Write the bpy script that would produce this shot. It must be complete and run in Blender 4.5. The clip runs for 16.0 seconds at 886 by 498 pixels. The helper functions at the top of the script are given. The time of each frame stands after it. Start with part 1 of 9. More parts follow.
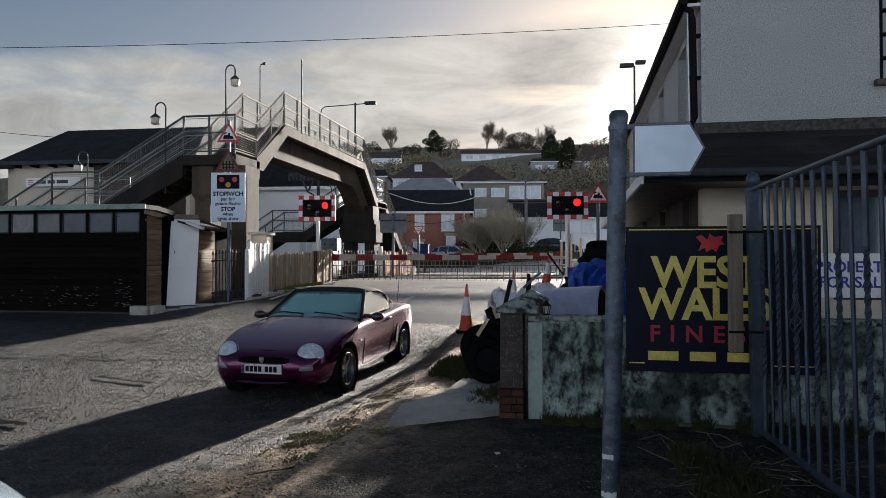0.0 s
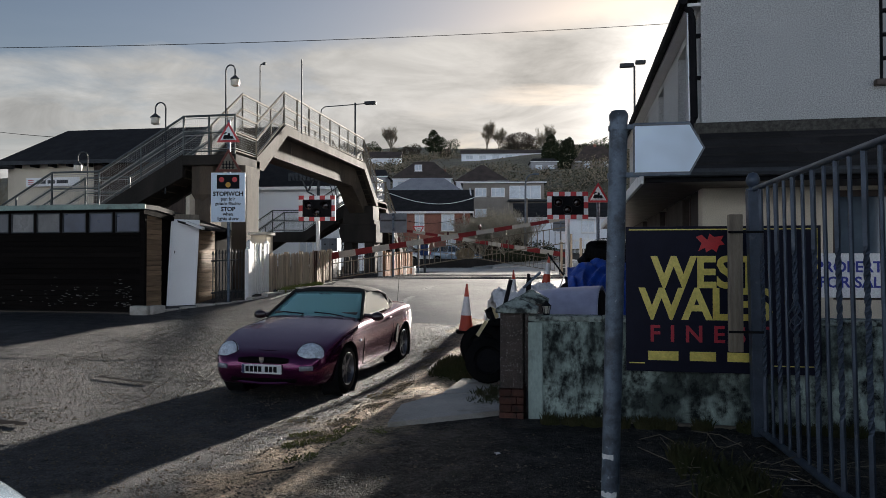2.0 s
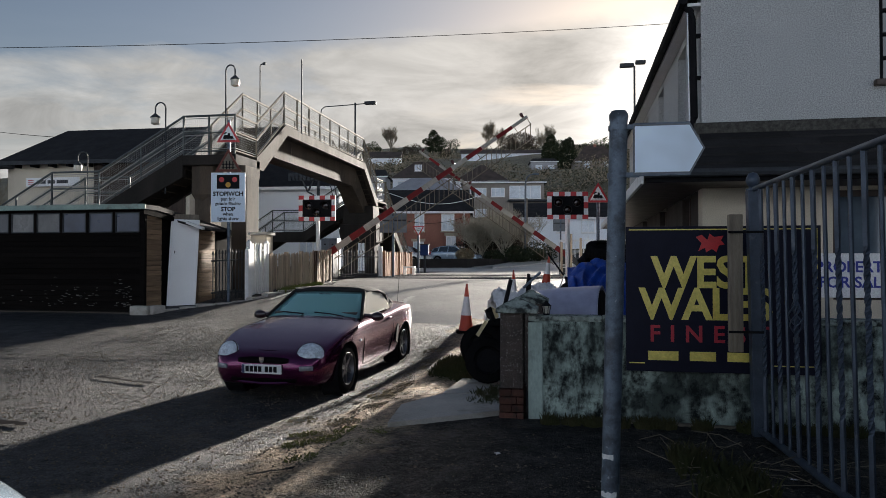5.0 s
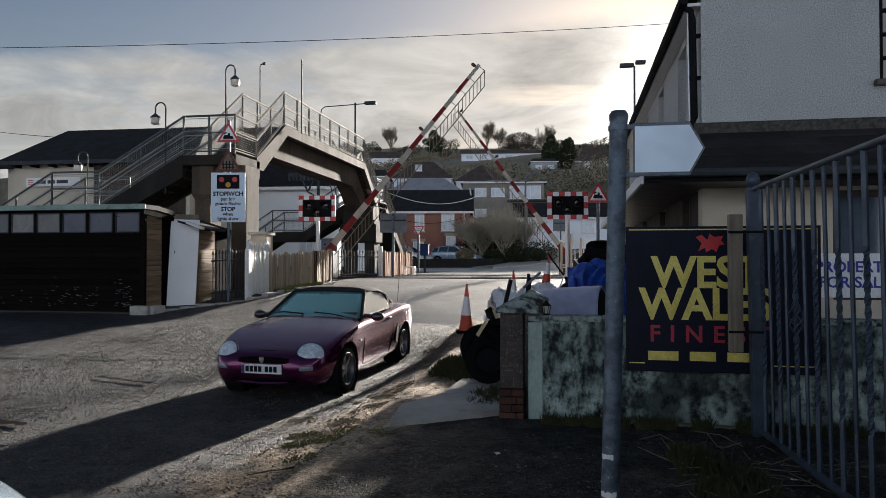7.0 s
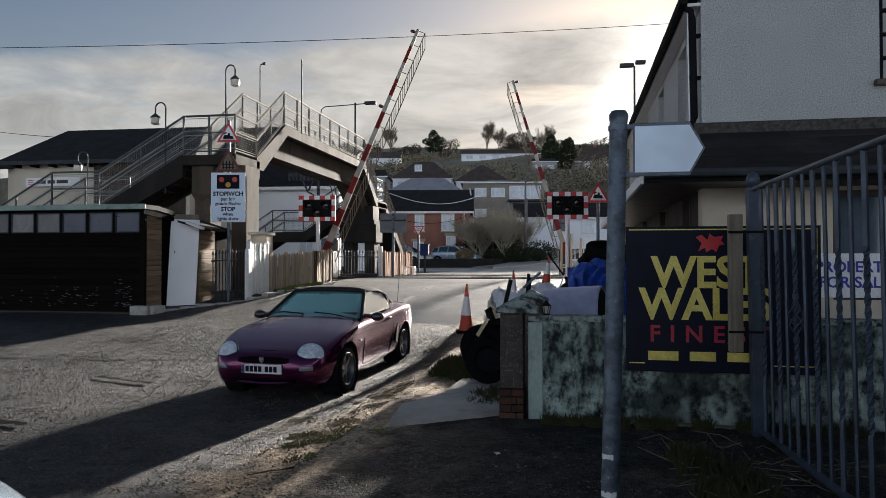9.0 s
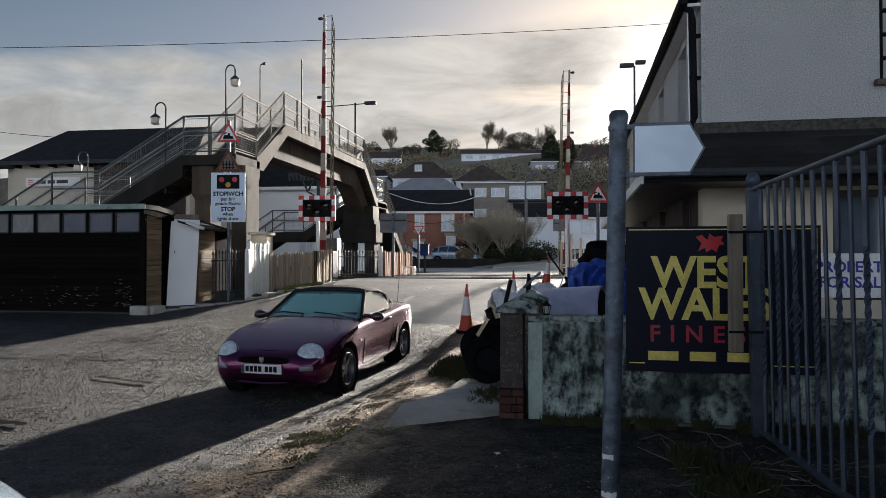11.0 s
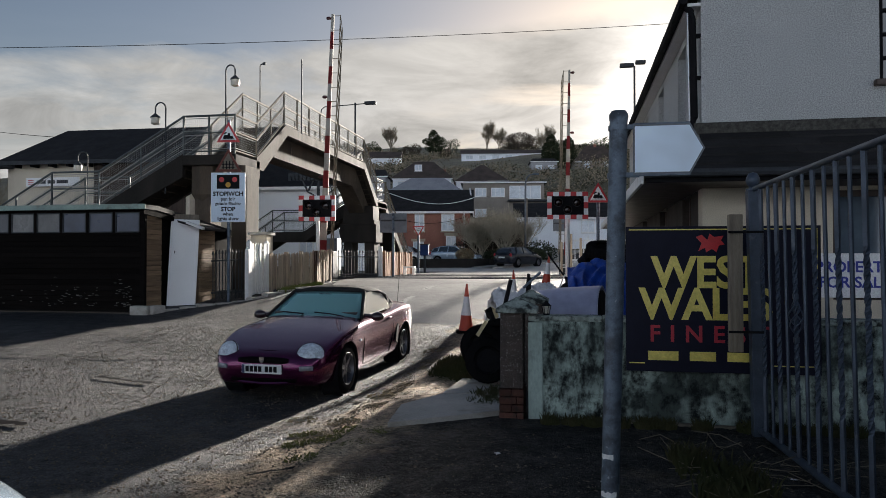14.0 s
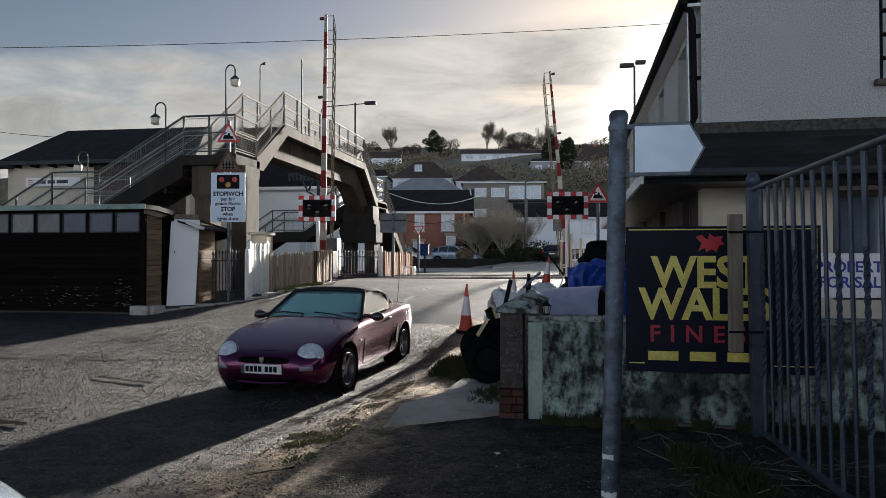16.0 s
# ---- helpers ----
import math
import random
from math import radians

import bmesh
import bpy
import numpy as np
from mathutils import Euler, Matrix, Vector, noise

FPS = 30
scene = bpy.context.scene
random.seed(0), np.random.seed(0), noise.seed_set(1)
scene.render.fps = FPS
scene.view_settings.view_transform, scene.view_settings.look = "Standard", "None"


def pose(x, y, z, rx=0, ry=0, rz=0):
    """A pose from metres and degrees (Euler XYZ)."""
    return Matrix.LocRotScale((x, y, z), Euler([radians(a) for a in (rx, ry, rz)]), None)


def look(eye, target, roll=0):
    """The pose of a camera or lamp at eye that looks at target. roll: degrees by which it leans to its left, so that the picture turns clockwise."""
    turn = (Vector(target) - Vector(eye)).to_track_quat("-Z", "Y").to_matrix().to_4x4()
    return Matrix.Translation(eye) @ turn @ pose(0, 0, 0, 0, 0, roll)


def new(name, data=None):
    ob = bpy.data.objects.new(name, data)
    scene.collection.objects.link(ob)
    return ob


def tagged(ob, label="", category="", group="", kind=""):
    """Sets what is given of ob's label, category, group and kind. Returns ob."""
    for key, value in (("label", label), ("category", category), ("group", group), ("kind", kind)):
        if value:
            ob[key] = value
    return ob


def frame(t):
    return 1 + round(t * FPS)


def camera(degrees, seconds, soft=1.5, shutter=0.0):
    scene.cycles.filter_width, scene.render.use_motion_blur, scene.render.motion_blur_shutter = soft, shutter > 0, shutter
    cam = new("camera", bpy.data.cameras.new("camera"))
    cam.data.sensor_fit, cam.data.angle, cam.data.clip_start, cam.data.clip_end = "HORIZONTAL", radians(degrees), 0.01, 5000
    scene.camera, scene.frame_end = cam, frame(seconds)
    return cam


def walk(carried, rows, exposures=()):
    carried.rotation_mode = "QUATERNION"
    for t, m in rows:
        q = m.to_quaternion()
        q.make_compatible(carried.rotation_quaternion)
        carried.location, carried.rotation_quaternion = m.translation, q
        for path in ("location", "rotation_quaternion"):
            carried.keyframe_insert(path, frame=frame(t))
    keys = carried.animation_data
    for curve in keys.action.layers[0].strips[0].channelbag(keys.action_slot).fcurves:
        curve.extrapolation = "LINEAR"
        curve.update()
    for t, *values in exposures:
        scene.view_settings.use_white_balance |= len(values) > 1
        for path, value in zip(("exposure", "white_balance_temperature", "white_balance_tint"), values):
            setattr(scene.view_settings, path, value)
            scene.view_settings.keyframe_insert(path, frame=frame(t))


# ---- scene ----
cam = camera(64.2, 16.0, soft=0.85)
EYE = pose(0, 0, 1.55, 90.87, 0, 10.5)
walk(cam, [(0.0, EYE), (16.0, EYE)])

# ---- daylight ----
SUN_AZ, SUN_EL = radians(9.3), radians(10.5)      # azimuth clockwise from +y
SUN_DIR = Vector((math.sin(SUN_AZ) * math.cos(SUN_EL), math.cos(SUN_AZ) * math.cos(SUN_EL), math.sin(SUN_EL)))


def make_world():
    w = bpy.data.worlds.new("sky")
    scene.world = w
    w.use_nodes = True
    nt = w.node_tree
    nt.nodes.clear()
    N, L = nt.nodes.new, nt.links.new
    out, bg = N("ShaderNodeOutputWorld"), N("ShaderNodeBackground")
    sky = N("ShaderNodeTexSky")
    sky.sky_type, sky.sun_disc = "NISHITA", False
    sky.sun_elevation, sky.sun_rotation = SUN_EL, SUN_AZ
    sky.air_density, sky.dust_density = 1.0, 1.2
    tc = N("ShaderNodeTexCoord")
    sep = N("ShaderNodeSeparateXYZ")
    L(tc.outputs["Generated"], sep.inputs[0])

    def m(op, a, b=None, clamp=False):
        n = N("ShaderNodeMath")
        n.operation, n.use_clamp = op, clamp
        for i, v in enumerate((a, b)):
            if v is None:
                continue
            if isinstance(v, (int, float)):
                n.inputs[i].default_value = v
            else:
                L(v, n.inputs[i])
        return n.outputs[0]

    # cloud sheet seen in perspective
    h = m("ADD", m("MAXIMUM", sep.outputs[2], 0.0), 0.17)
    px, py = m("DIVIDE", sep.outputs[0], h), m("DIVIDE", sep.outputs[1], h)
    comb = N("ShaderNodeCombineXYZ")
    L(m("MULTIPLY", px, 0.75), comb.inputs[0])
    L(m("MULTIPLY", py, 0.95), comb.inputs[1])
    n1 = N("ShaderNodeTexNoise")
    L(comb.outputs[0], n1.inputs["Vector"])
    n1.inputs["Scale"].default_value, n1.inputs["Detail"].default_value = 1.0, 12
    n1.inputs["Roughness"].default_value, n1.inputs["Distortion"].default_value = 0.60, 0.5
    ramp = N("ShaderNodeValToRGB")
    ramp.color_ramp.elements[0].position, ramp.color_ramp.elements[1].position = 0.42, 0.60
    # a cloud bank low down, mostly open sky above it
    bank = m("MAXIMUM", m("MINIMUM", m("MULTIPLY", m("SUBTRACT", m("ADD", m("MULTIPLY", sep.outputs[0], 0.1), 0.316), sep.outputs[2]), 7.0), 0.12), -0.26)
    L(m("ADD", n1.outputs[0], bank), ramp.inputs[0])
    # low haze fills in towards the horizon
    haze = m("POWER", m("SUBTRACT", 1.0, m("MAXIMUM", sep.outputs[2], 0.0), True), 9.0)
    cover = m("MAXIMUM", ramp.outputs[0], m("MULTIPLY", haze, 1.0))
    dot = N("ShaderNodeVectorMath")
    dot.operation = "DOT_PRODUCT"
    L(tc.outputs["Generated"], dot.inputs[0])
    dot.inputs[1].default_value = SUN_DIR
    d = m("MAXIMUM", dot.outputs["Value"], 0.0)
    glow = m("ADD", m("MULTIPLY", m("POWER", d, 9.0), 0.20), m("MULTIPLY", m("POWER", d, 200.0), 2.4))
    # cloud that faces the sun, behind the viewer, is lit from the front
    front = N("ShaderNodeMapRange")
    front.interpolation_type = "SMOOTHSTEP"
    front.inputs[1].default_value, front.inputs[2].default_value = 0.35, -0.35
    front.inputs[3].default_value, front.inputs[4].default_value = 0.0, 0.95
    L(dot.outputs["Value"], front.inputs[0])
    bright = m("ADD", glow, 0.42)
    # thick cloud is a little darker underneath
    n2 = N("ShaderNodeTexNoise")
    L(comb.outputs[0], n2.inputs["Vector"])
    n2.inputs["Scale"].default_value, n2.inputs["Detail"].default_value = 2.6, 12
    n2.inputs["Roughness"].default_value, n2.inputs["Distortion"].default_value = 0.62, 0.6
    bright = m("MULTIPLY", bright, m("ADD", m("MULTIPLY", n2.outputs[0], 1.7), 0.22))
    tint = N("ShaderNodeMix")
    tint.data_type = "RGBA"
    L(m("POWER", d, 6.0), tint.inputs[0])
    tint.inputs[6].default_value = (1.04, 1.04, 1.02, 1)
    tint.inputs[7].default_value = (1.06, 0.99, 0.905, 1)
    cloud = N("ShaderNodeVectorMath")
    cloud.operation = "SCALE"
    L(tint.outputs[2], cloud.inputs[0])
    L(bright, cloud.inputs["Scale"])
    open_sky = N("ShaderNodeVectorMath")            # clear blue half of the sky, away from the sun
    open_sky.operation = "SCALE"
    open_sky.inputs[0].default_value = (0.86, 0.98, 1.19)
    L(front.outputs[0], open_sky.inputs["Scale"])
    both = N("ShaderNodeVectorMath")
    L(cloud.outputs[0], both.inputs[0])
    L(open_sky.outputs[0], both.inputs[1])
    blue = N("ShaderNodeVectorMath")
    blue.operation = "SCALE"
    cool = N("ShaderNodeVectorMath")                # clear sky, cooler than the low sun's haze
    cool.operation = "MULTIPLY"
    cool.inputs[1].default_value = (0.97, 0.98, 1.10)
    L(sky.outputs[0], cool.inputs[0])
    L(cool.outputs[0], blue.inputs[0])
    blue.inputs["Scale"].default_value = 0.075
    mix = N("ShaderNodeMix")
    mix.data_type = "RGBA"
    L(cover, mix.inputs[0])
    L(blue.outputs[0], mix.inputs[6])
    L(both.outputs[0], mix.inputs[7])
    L(mix.outputs[2], bg.inputs[0])
    bg.inputs[1].default_value = 0.30
    L(bg.outputs[0], out.inputs[0])


make_world()
sun = new("sun", bpy.data.lights.new("sun", "SUN"))
sun.data.energy, sun.data.angle, sun.data.color = 5.0, radians(1.6), (1.0, 0.925, 0.83)
sun.matrix_world = look(SUN_DIR * 60, (0, 0, 0))
scene.view_settings.exposure = 1.8

# ---- materials ----
MATS = {}


def material(name, a, b=None, rough=0.7, metal=0.0, scale=3.0, fine=60.0, bump=0.15, spec=0.5, c=None, c_scale=0.6,
             c_cut=(0.55, 0.7), vary=0.0, stretch=(1, 1, 1), rough_var=0.12, coat=0.0, depth=0.01, c2=None, c2_scale=3.0, c2_cut=(0.5, 0.6)):
    """Two colours mixed by coarse noise, darker and lighter grain, an optional third colour in stains, and fine relief."""
    if name in MATS:
        return MATS[name]
    b = b or tuple(v * 0.75 for v in a)
    if rough >= 0.6 and spec == 0.5:
        spec = 0.22
    mt = bpy.data.materials.new(name)
    mt.use_nodes = True
    nt = mt.node_tree
    N, L = nt.nodes.new, nt.links.new
    p = nt.nodes["Principled BSDF"]
    tc, mp = N("ShaderNodeTexCoord"), N("ShaderNodeMapping")
    mp.inputs["Scale"].default_value = stretch
    L(tc.outputs["Object"], mp.inputs[0])

    def noi(s, det=4, ro=0.6):
        n = N("ShaderNodeTexNoise")
        n.inputs["Scale"].default_value, n.inputs["Detail"].default_value, n.inputs["Roughness"].default_value = s, det, ro
        L(mp.outputs[0], n.inputs["Vector"])
        return n.outputs[0]

    def ramp(v, lo, hi):
        r = N("ShaderNodeMapRange")
        r.inputs["From Min"].default_value, r.inputs["From Max"].default_value = lo, hi
        L(v, r.inputs[0])
        return r.outputs[0]

    def mix(f, x, y, mode="MIX"):
        n = N("ShaderNodeMix")
        n.data_type, n.blend_type = "RGBA", mode
        for i, v in ((0, f), (6, x), (7, y)):
            if isinstance(v, tuple):
                n.inputs[i].default_value = (*v[:3], 1)
            elif isinstance(v, (int, float)):
                n.inputs[i].default_value = v
            else:
                L(v, n.inputs[i])
        return n.outputs[2]

    coarse, grain = noi(scale), noi(fine, 3, 0.7)
    col = mix(ramp(coarse, 0.3, 0.7), a, b)
    g = N("ShaderNodeMapRange")
    g.inputs["From Min"].default_value, g.inputs["From Max"].default_value = 0.25, 0.75
    g.inputs["To Min"].default_value, g.inputs["To Max"].default_value = 0.78, 1.18
    L(grain, g.inputs[0])
    gv = N("ShaderNodeCombineColor")
    for i in range(3):
        L(g.outputs[0], gv.inputs[i])
    col = mix(1.0, col, gv.outputs[0], "MULTIPLY")
    if c:
        col = mix(ramp(noi(c_scale, 6, 0.65), *c_cut), col, c)
    if c2:
        col = mix(ramp(noi(c2_scale, 9, 0.72), *c2_cut), col, c2)
    if vary:
        oi, r = N("ShaderNodeObjectInfo"), N("ShaderNodeMapRange")
        r.inputs["To Min"].default_value, r.inputs["To Max"].default_value = 1 - vary, 1 + vary
        L(oi.outputs["Random"], r.inputs[0])
        hv = N("ShaderNodeHueSaturation")
        L(r.outputs[0], hv.inputs["Value"])
        L(col, hv.inputs["Color"])
        col = hv.outputs[0]
    L(col, p.inputs["Base Color"])
    rr = N("ShaderNodeMapRange")
    rr.inputs["To Min"].default_value, rr.inputs["To Max"].default_value = max(0.02, rough - rough_var), min(1, rough + rough_var)
    L(coarse, rr.inputs[0])
    L(rr.outputs[0], p.inputs["Roughness"])
    p.inputs["Metallic"].default_value = metal
    p.inputs["Specular IOR Level"].default_value = spec
    p.inputs["Coat Weight"].default_value = coat
    p.inputs["Coat Roughness"].default_value = 0.06
    if bump:
        bp = N("ShaderNodeBump")
        bp.inputs["Strength"].default_value, bp.inputs["Distance"].default_value = bump, depth
        L(grain, bp.inputs["Height"])
        L(bp.outputs[0], p.inputs["Normal"])
    MATS[name] = mt
    return mt


def glass(name, tint=(0.9, 0.95, 0.95), rough=0.02):
    mt = bpy.data.materials.new(name)
    mt.use_nodes = True
    p = mt.node_tree.nodes["Principled BSDF"]
    p.inputs["Base Color"].default_value = (*tint, 1)
    p.inputs["Transmission Weight"].default_value = 1.0
    p.inputs["Roughness"].default_value, p.inputs["IOR"].default_value = rough, 1.45
    MATS[name] = mt
    return mt


def glowing(name, colour, strength):
    mt = bpy.data.materials.new(name)
    mt.use_nodes = True
    p = mt.node_tree.nodes["Principled BSDF"]
    p.inputs["Base Color"].default_value = (*colour, 1)
    p.inputs["Emission Color"].default_value = (*colour, 1)
    p.inputs["Emission Strength"].default_value = strength
    MATS[name] = mt
    return mt


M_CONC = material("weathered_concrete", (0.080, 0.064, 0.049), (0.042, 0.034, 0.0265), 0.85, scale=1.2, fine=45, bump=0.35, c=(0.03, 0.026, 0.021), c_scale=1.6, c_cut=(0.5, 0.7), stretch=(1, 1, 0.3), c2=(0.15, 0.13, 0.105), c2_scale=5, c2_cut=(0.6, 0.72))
# Shade under the bridge and on its stairs is put into this darker concrete.
M_CONCD = material("shade_dark_concrete", (0.028, 0.024, 0.0205), (0.014, 0.0125, 0.011), 0.85, scale=1.2, fine=45, bump=0.35, stretch=(1, 1, 0.4))
M_GALV = material("galvanised_steel", (0.13, 0.165, 0.21), (0.07, 0.092, 0.125), 0.5, 0.4, scale=14, fine=120, bump=0.15, c=(0.045, 0.05, 0.058), c_scale=7, c_cut=(0.48, 0.66), c2=(0.30, 0.34, 0.38), c2_scale=26, c2_cut=(0.62, 0.68))
M_RAIL = material("grey_green_painted_rail", (0.085, 0.10, 0.098), (0.05, 0.06, 0.06), 0.55, 0.2, scale=5, fine=90, bump=0.1)
M_RAILB = material("beige_bridge_rail_paint", (0.22, 0.185, 0.135), (0.13, 0.108, 0.08), 0.65, 0.0, scale=5, fine=90, bump=0.1, c=(0.22, 0.12, 0.07), c_scale=4, c_cut=(0.6, 0.75))
M_TIMBD = material("black_stained_boards", (0.010, 0.008, 0.007), (0.005, 0.0045, 0.0045), 0.9, scale=2, fine=30, bump=0.4, stretch=(0.4, 0.4, 5), vary=0.25, spec=0.03)
M_TIMB = material("worn_brown_boards", (0.30, 0.20, 0.12), (0.17, 0.11, 0.065), 0.75, scale=2.5, fine=30, bump=0.4, stretch=(0.5, 0.5, 6), vary=0.25, c=(0.07, 0.045, 0.03), c_scale=1.4, c_cut=(0.55, 0.75))
M_FENCE = material("weathered_fence_wood", (0.42, 0.34, 0.26), (0.28, 0.22, 0.165), 0.85, scale=3, fine=40, bump=0.4, stretch=(6, 6, 0.5), vary=0.3, c=(0.09, 0.085, 0.06), c_scale=2, c_cut=(0.5, 0.75))
M_FENCER = material("reddish_fence_wood", (0.36, 0.19, 0.11), (0.24, 0.12, 0.07), 0.85, scale=3, fine=40, bump=0.4, stretch=(6, 6, 0.5), vary=0.3)
M_OLDWOOD = material("grey_old_timber", (0.26, 0.22, 0.17), (0.14, 0.115, 0.09), 0.85, scale=3, fine=35, bump=0.5, stretch=(7, 7, 0.6))
M_WHITE = material("white_paint", (0.80, 0.80, 0.79), (0.70, 0.70, 0.69), 0.5, scale=3, fine=50, bump=0.08, c=(0.45, 0.43, 0.38), c_scale=2.2, c_cut=(0.62, 0.85))
M_WPLAS = material("white_plastic", (0.80, 0.80, 0.80), (0.74, 0.74, 0.74), 0.35, scale=3, fine=50, bump=0.03)
M_RED = material("red_reflective_paint", (0.55, 0.025, 0.03), (0.42, 0.02, 0.025), 0.45, scale=4, fine=60, bump=0.06)
M_BLACK = material("black_paint", (0.012, 0.012, 0.014), (0.008, 0.008, 0.009), 0.7, scale=5, fine=80, bump=0.08, spec=0.06)
M_RUB = material("black_rubber", (0.010, 0.010, 0.011), (0.006, 0.006, 0.006), 0.9, scale=6, fine=90, bump=0.25, spec=0.0)
M_DKGREY = material("dark_grey_metal", (0.05, 0.055, 0.06), (0.03, 0.033, 0.038), 0.7, 0.0, scale=6, fine=90, bump=0.1)
M_GREYS = material("grey_sign_back", (0.15, 0.165, 0.185), (0.11, 0.12, 0.14), 0.55, 0.4, scale=4, fine=60, bump=0.05)
M_SLATE = material("dark_roof_slate", (0.022, 0.021, 0.022), (0.012, 0.0115, 0.012), 0.8, scale=2, fine=20, bump=0.4, vary=0.25, c=(0.04, 0.037, 0.032), c_scale=1.5, c_cut=(0.6, 0.8))
M_CREAM = material("cream_render", (0.62, 0.55, 0.44), (0.52, 0.46, 0.36), 0.85, scale=1.0, fine=70, bump=0.3)
M_WREND = material("white_render", (0.84, 0.87, 0.90), (0.78, 0.81, 0.85), 0.85, scale=1.0, fine=40, bump=0.2, c=(0.62, 0.63, 0.64), c_scale=0.8, c_cut=(0.62, 0.9))
M_PEBBLE = material("grey_pebbledash", (0.65, 0.655, 0.645), (0.55, 0.555, 0.545), 0.92, scale=0.8, fine=75, bump=1.0, depth=0.02, c=(0.28, 0.285, 0.28), c_scale=58, c_cut=(0.41, 0.68), c2=(0.45, 0.46, 0.46), c2_scale=1.3, c2_cut=(0.5, 0.8))
M_BRICK = material("red_brick", (0.30, 0.105, 0.06), (0.20, 0.07, 0.045), 0.85, scale=4, fine=40, bump=0.3, vary=0.2)
M_GLASSD = material("dark_window_glass", (0.03, 0.04, 0.05), (0.02, 0.028, 0.036), 0.06, scale=1, fine=5, bump=0.0, spec=0.9, rough_var=0.02)
M_TARP = material("blue_tarpaulin", (0.010, 0.06, 0.36), (0.006, 0.035, 0.22), 0.45, scale=4, fine=90, bump=0.2)
M_GLASS = glass("clear_glass")
# Backlit shade is put into both boom paints, darker than M_WHITE and M_RED.
M_BANDW = material("backlit_white_boom_paint", (0.40, 0.38, 0.335), (0.29, 0.275, 0.24), 0.75, scale=3, fine=50, bump=0.08)
M_BANDR = material("backlit_red_boom_paint", (0.18, 0.017, 0.018), (0.13, 0.014, 0.015), 0.75, scale=4, fine=60, bump=0.06)
M_BOOMLAMP = material("unlit_red_lamp", (0.07, 0.01, 0.01), (0.05, 0.008, 0.008), 0.4, scale=6, bump=0)
M_CARGLASS = glass("tinted_car_glass", (0.72, 0.88, 0.86))
M_CARGLASS.node_tree.nodes["Principled BSDF"].inputs["IOR"].default_value = 1.9

# ---- mesh helpers ----
def box(bm, x0, x1, y0, y1, z0, z1, bev=0.0, m=None):
    r = bmesh.ops.create_cube(bm, size=1.0, matrix=Matrix.Translation(((x0 + x1) / 2, (y0 + y1) / 2, (z0 + z1) / 2)) @ Matrix.Diagonal((abs(x1 - x0), abs(y1 - y0), abs(z1 - z0), 1)))
    vs = r["verts"]
    if bev:
        es = list({e for v in vs for e in v.link_edges})
        rb = bmesh.ops.bevel(bm, geom=es, offset=bev, segments=2, affect="EDGES", profile=0.6)
        vs = list({v for v in rb["verts"]} | {v for v in vs if v.is_valid})
    if m is not None:
        bmesh.ops.transform(bm, matrix=m, verts=vs)
    return vs


def rod(bm, a, b, r, seg=8, r2=None):
    a, b = Vector(a), Vector(b)
    d = b - a
    m = Matrix.Translation((a + b) / 2) @ d.to_track_quat("Z", "Y").to_matrix().to_4x4()
    return bmesh.ops.create_cone(bm, cap_ends=True, segments=seg, radius1=r, radius2=r if r2 is None else r2, depth=d.length, matrix=m)["verts"]


def tube(bm, pts, r, seg=7, taper=None):
    """A bent pipe through points."""
    pts = [Vector(p) for p in pts]
    rings = []
    for i, p in enumerate(pts):
        d = (pts[min(i + 1, len(pts) - 1)] - pts[max(i - 1, 0)]).normalized()
        up = Vector((0, 0, 1)) if abs(d.z) < 0.95 else Vector((0, 1, 0))
        u = d.cross(up).normalized()
        v = u.cross(d)
        rr = r if taper is None else r + (taper - r) * i / (len(pts) - 1)
        rings.append([bm.verts.new(p + (u * math.cos(k * math.tau / seg) + v * math.sin(k * math.tau / seg)) * rr) for k in range(seg)])
    for q, w in zip(rings, rings[1:]):
        for k in range(seg):
            bm.faces.new((q[k], q[(k + 1) % seg], w[(k + 1) % seg], w[k]))
    bm.faces.new(rings[0][::-1])
    bm.faces.new(rings[-1])


def arc_pts(c, r, a0, a1, n, axis="xz"):
    out = []
    for i in range(n + 1):
        t = radians(a0 + (a1 - a0) * i / n)
        u, v = r * math.cos(t), r * math.sin(t)
        out.append((c[0] + u, c[1], c[2] + v) if axis == "xz" else (c[0], c[1] + u, c[2] + v) if axis == "yz" else (c[0] + u, c[1] + v, c[2]))
    return out


def lathe(bm, prof, c=(0, 0, 0), seg=20, m=None):
    rings = []
    for r, z in prof:
        rings.append([bm.verts.new((c[0] + max(r, 1e-4) * math.cos(k * math.tau / seg), c[1] + max(r, 1e-4) * math.sin(k * math.tau / seg), c[2] + z)) for k in range(seg)])
    for q, w in zip(rings, rings[1:]):
        for k in range(seg):
            bm.faces.new((q[k], q[(k + 1) % seg], w[(k + 1) % seg], w[k]))
    vs = [v for q in rings for v in q]
    if m is not None:
        bmesh.ops.transform(bm, matrix=m, verts=vs)
    return vs


def prism(bm, poly, lo, hi, axis="y"):
    """A polygon pulled along an axis: poly holds (x, z) for y, (y, z) for x, (x, y) for z."""
    def at(p, t):
        return (p[0], t, p[1]) if axis == "y" else (t, p[0], p[1]) if axis == "x" else (p[0], p[1], t)
    a = [bm.verts.new(at(p, lo)) for p in poly]
    b = [bm.verts.new(at(p, hi)) for p in poly]
    n = len(poly)
    bm.faces.new(a)
    bm.faces.new(b[::-1])
    for i in range(n):
        bm.faces.new((a[i], b[i], b[(i + 1) % n], a[(i + 1) % n]))
    return a + b


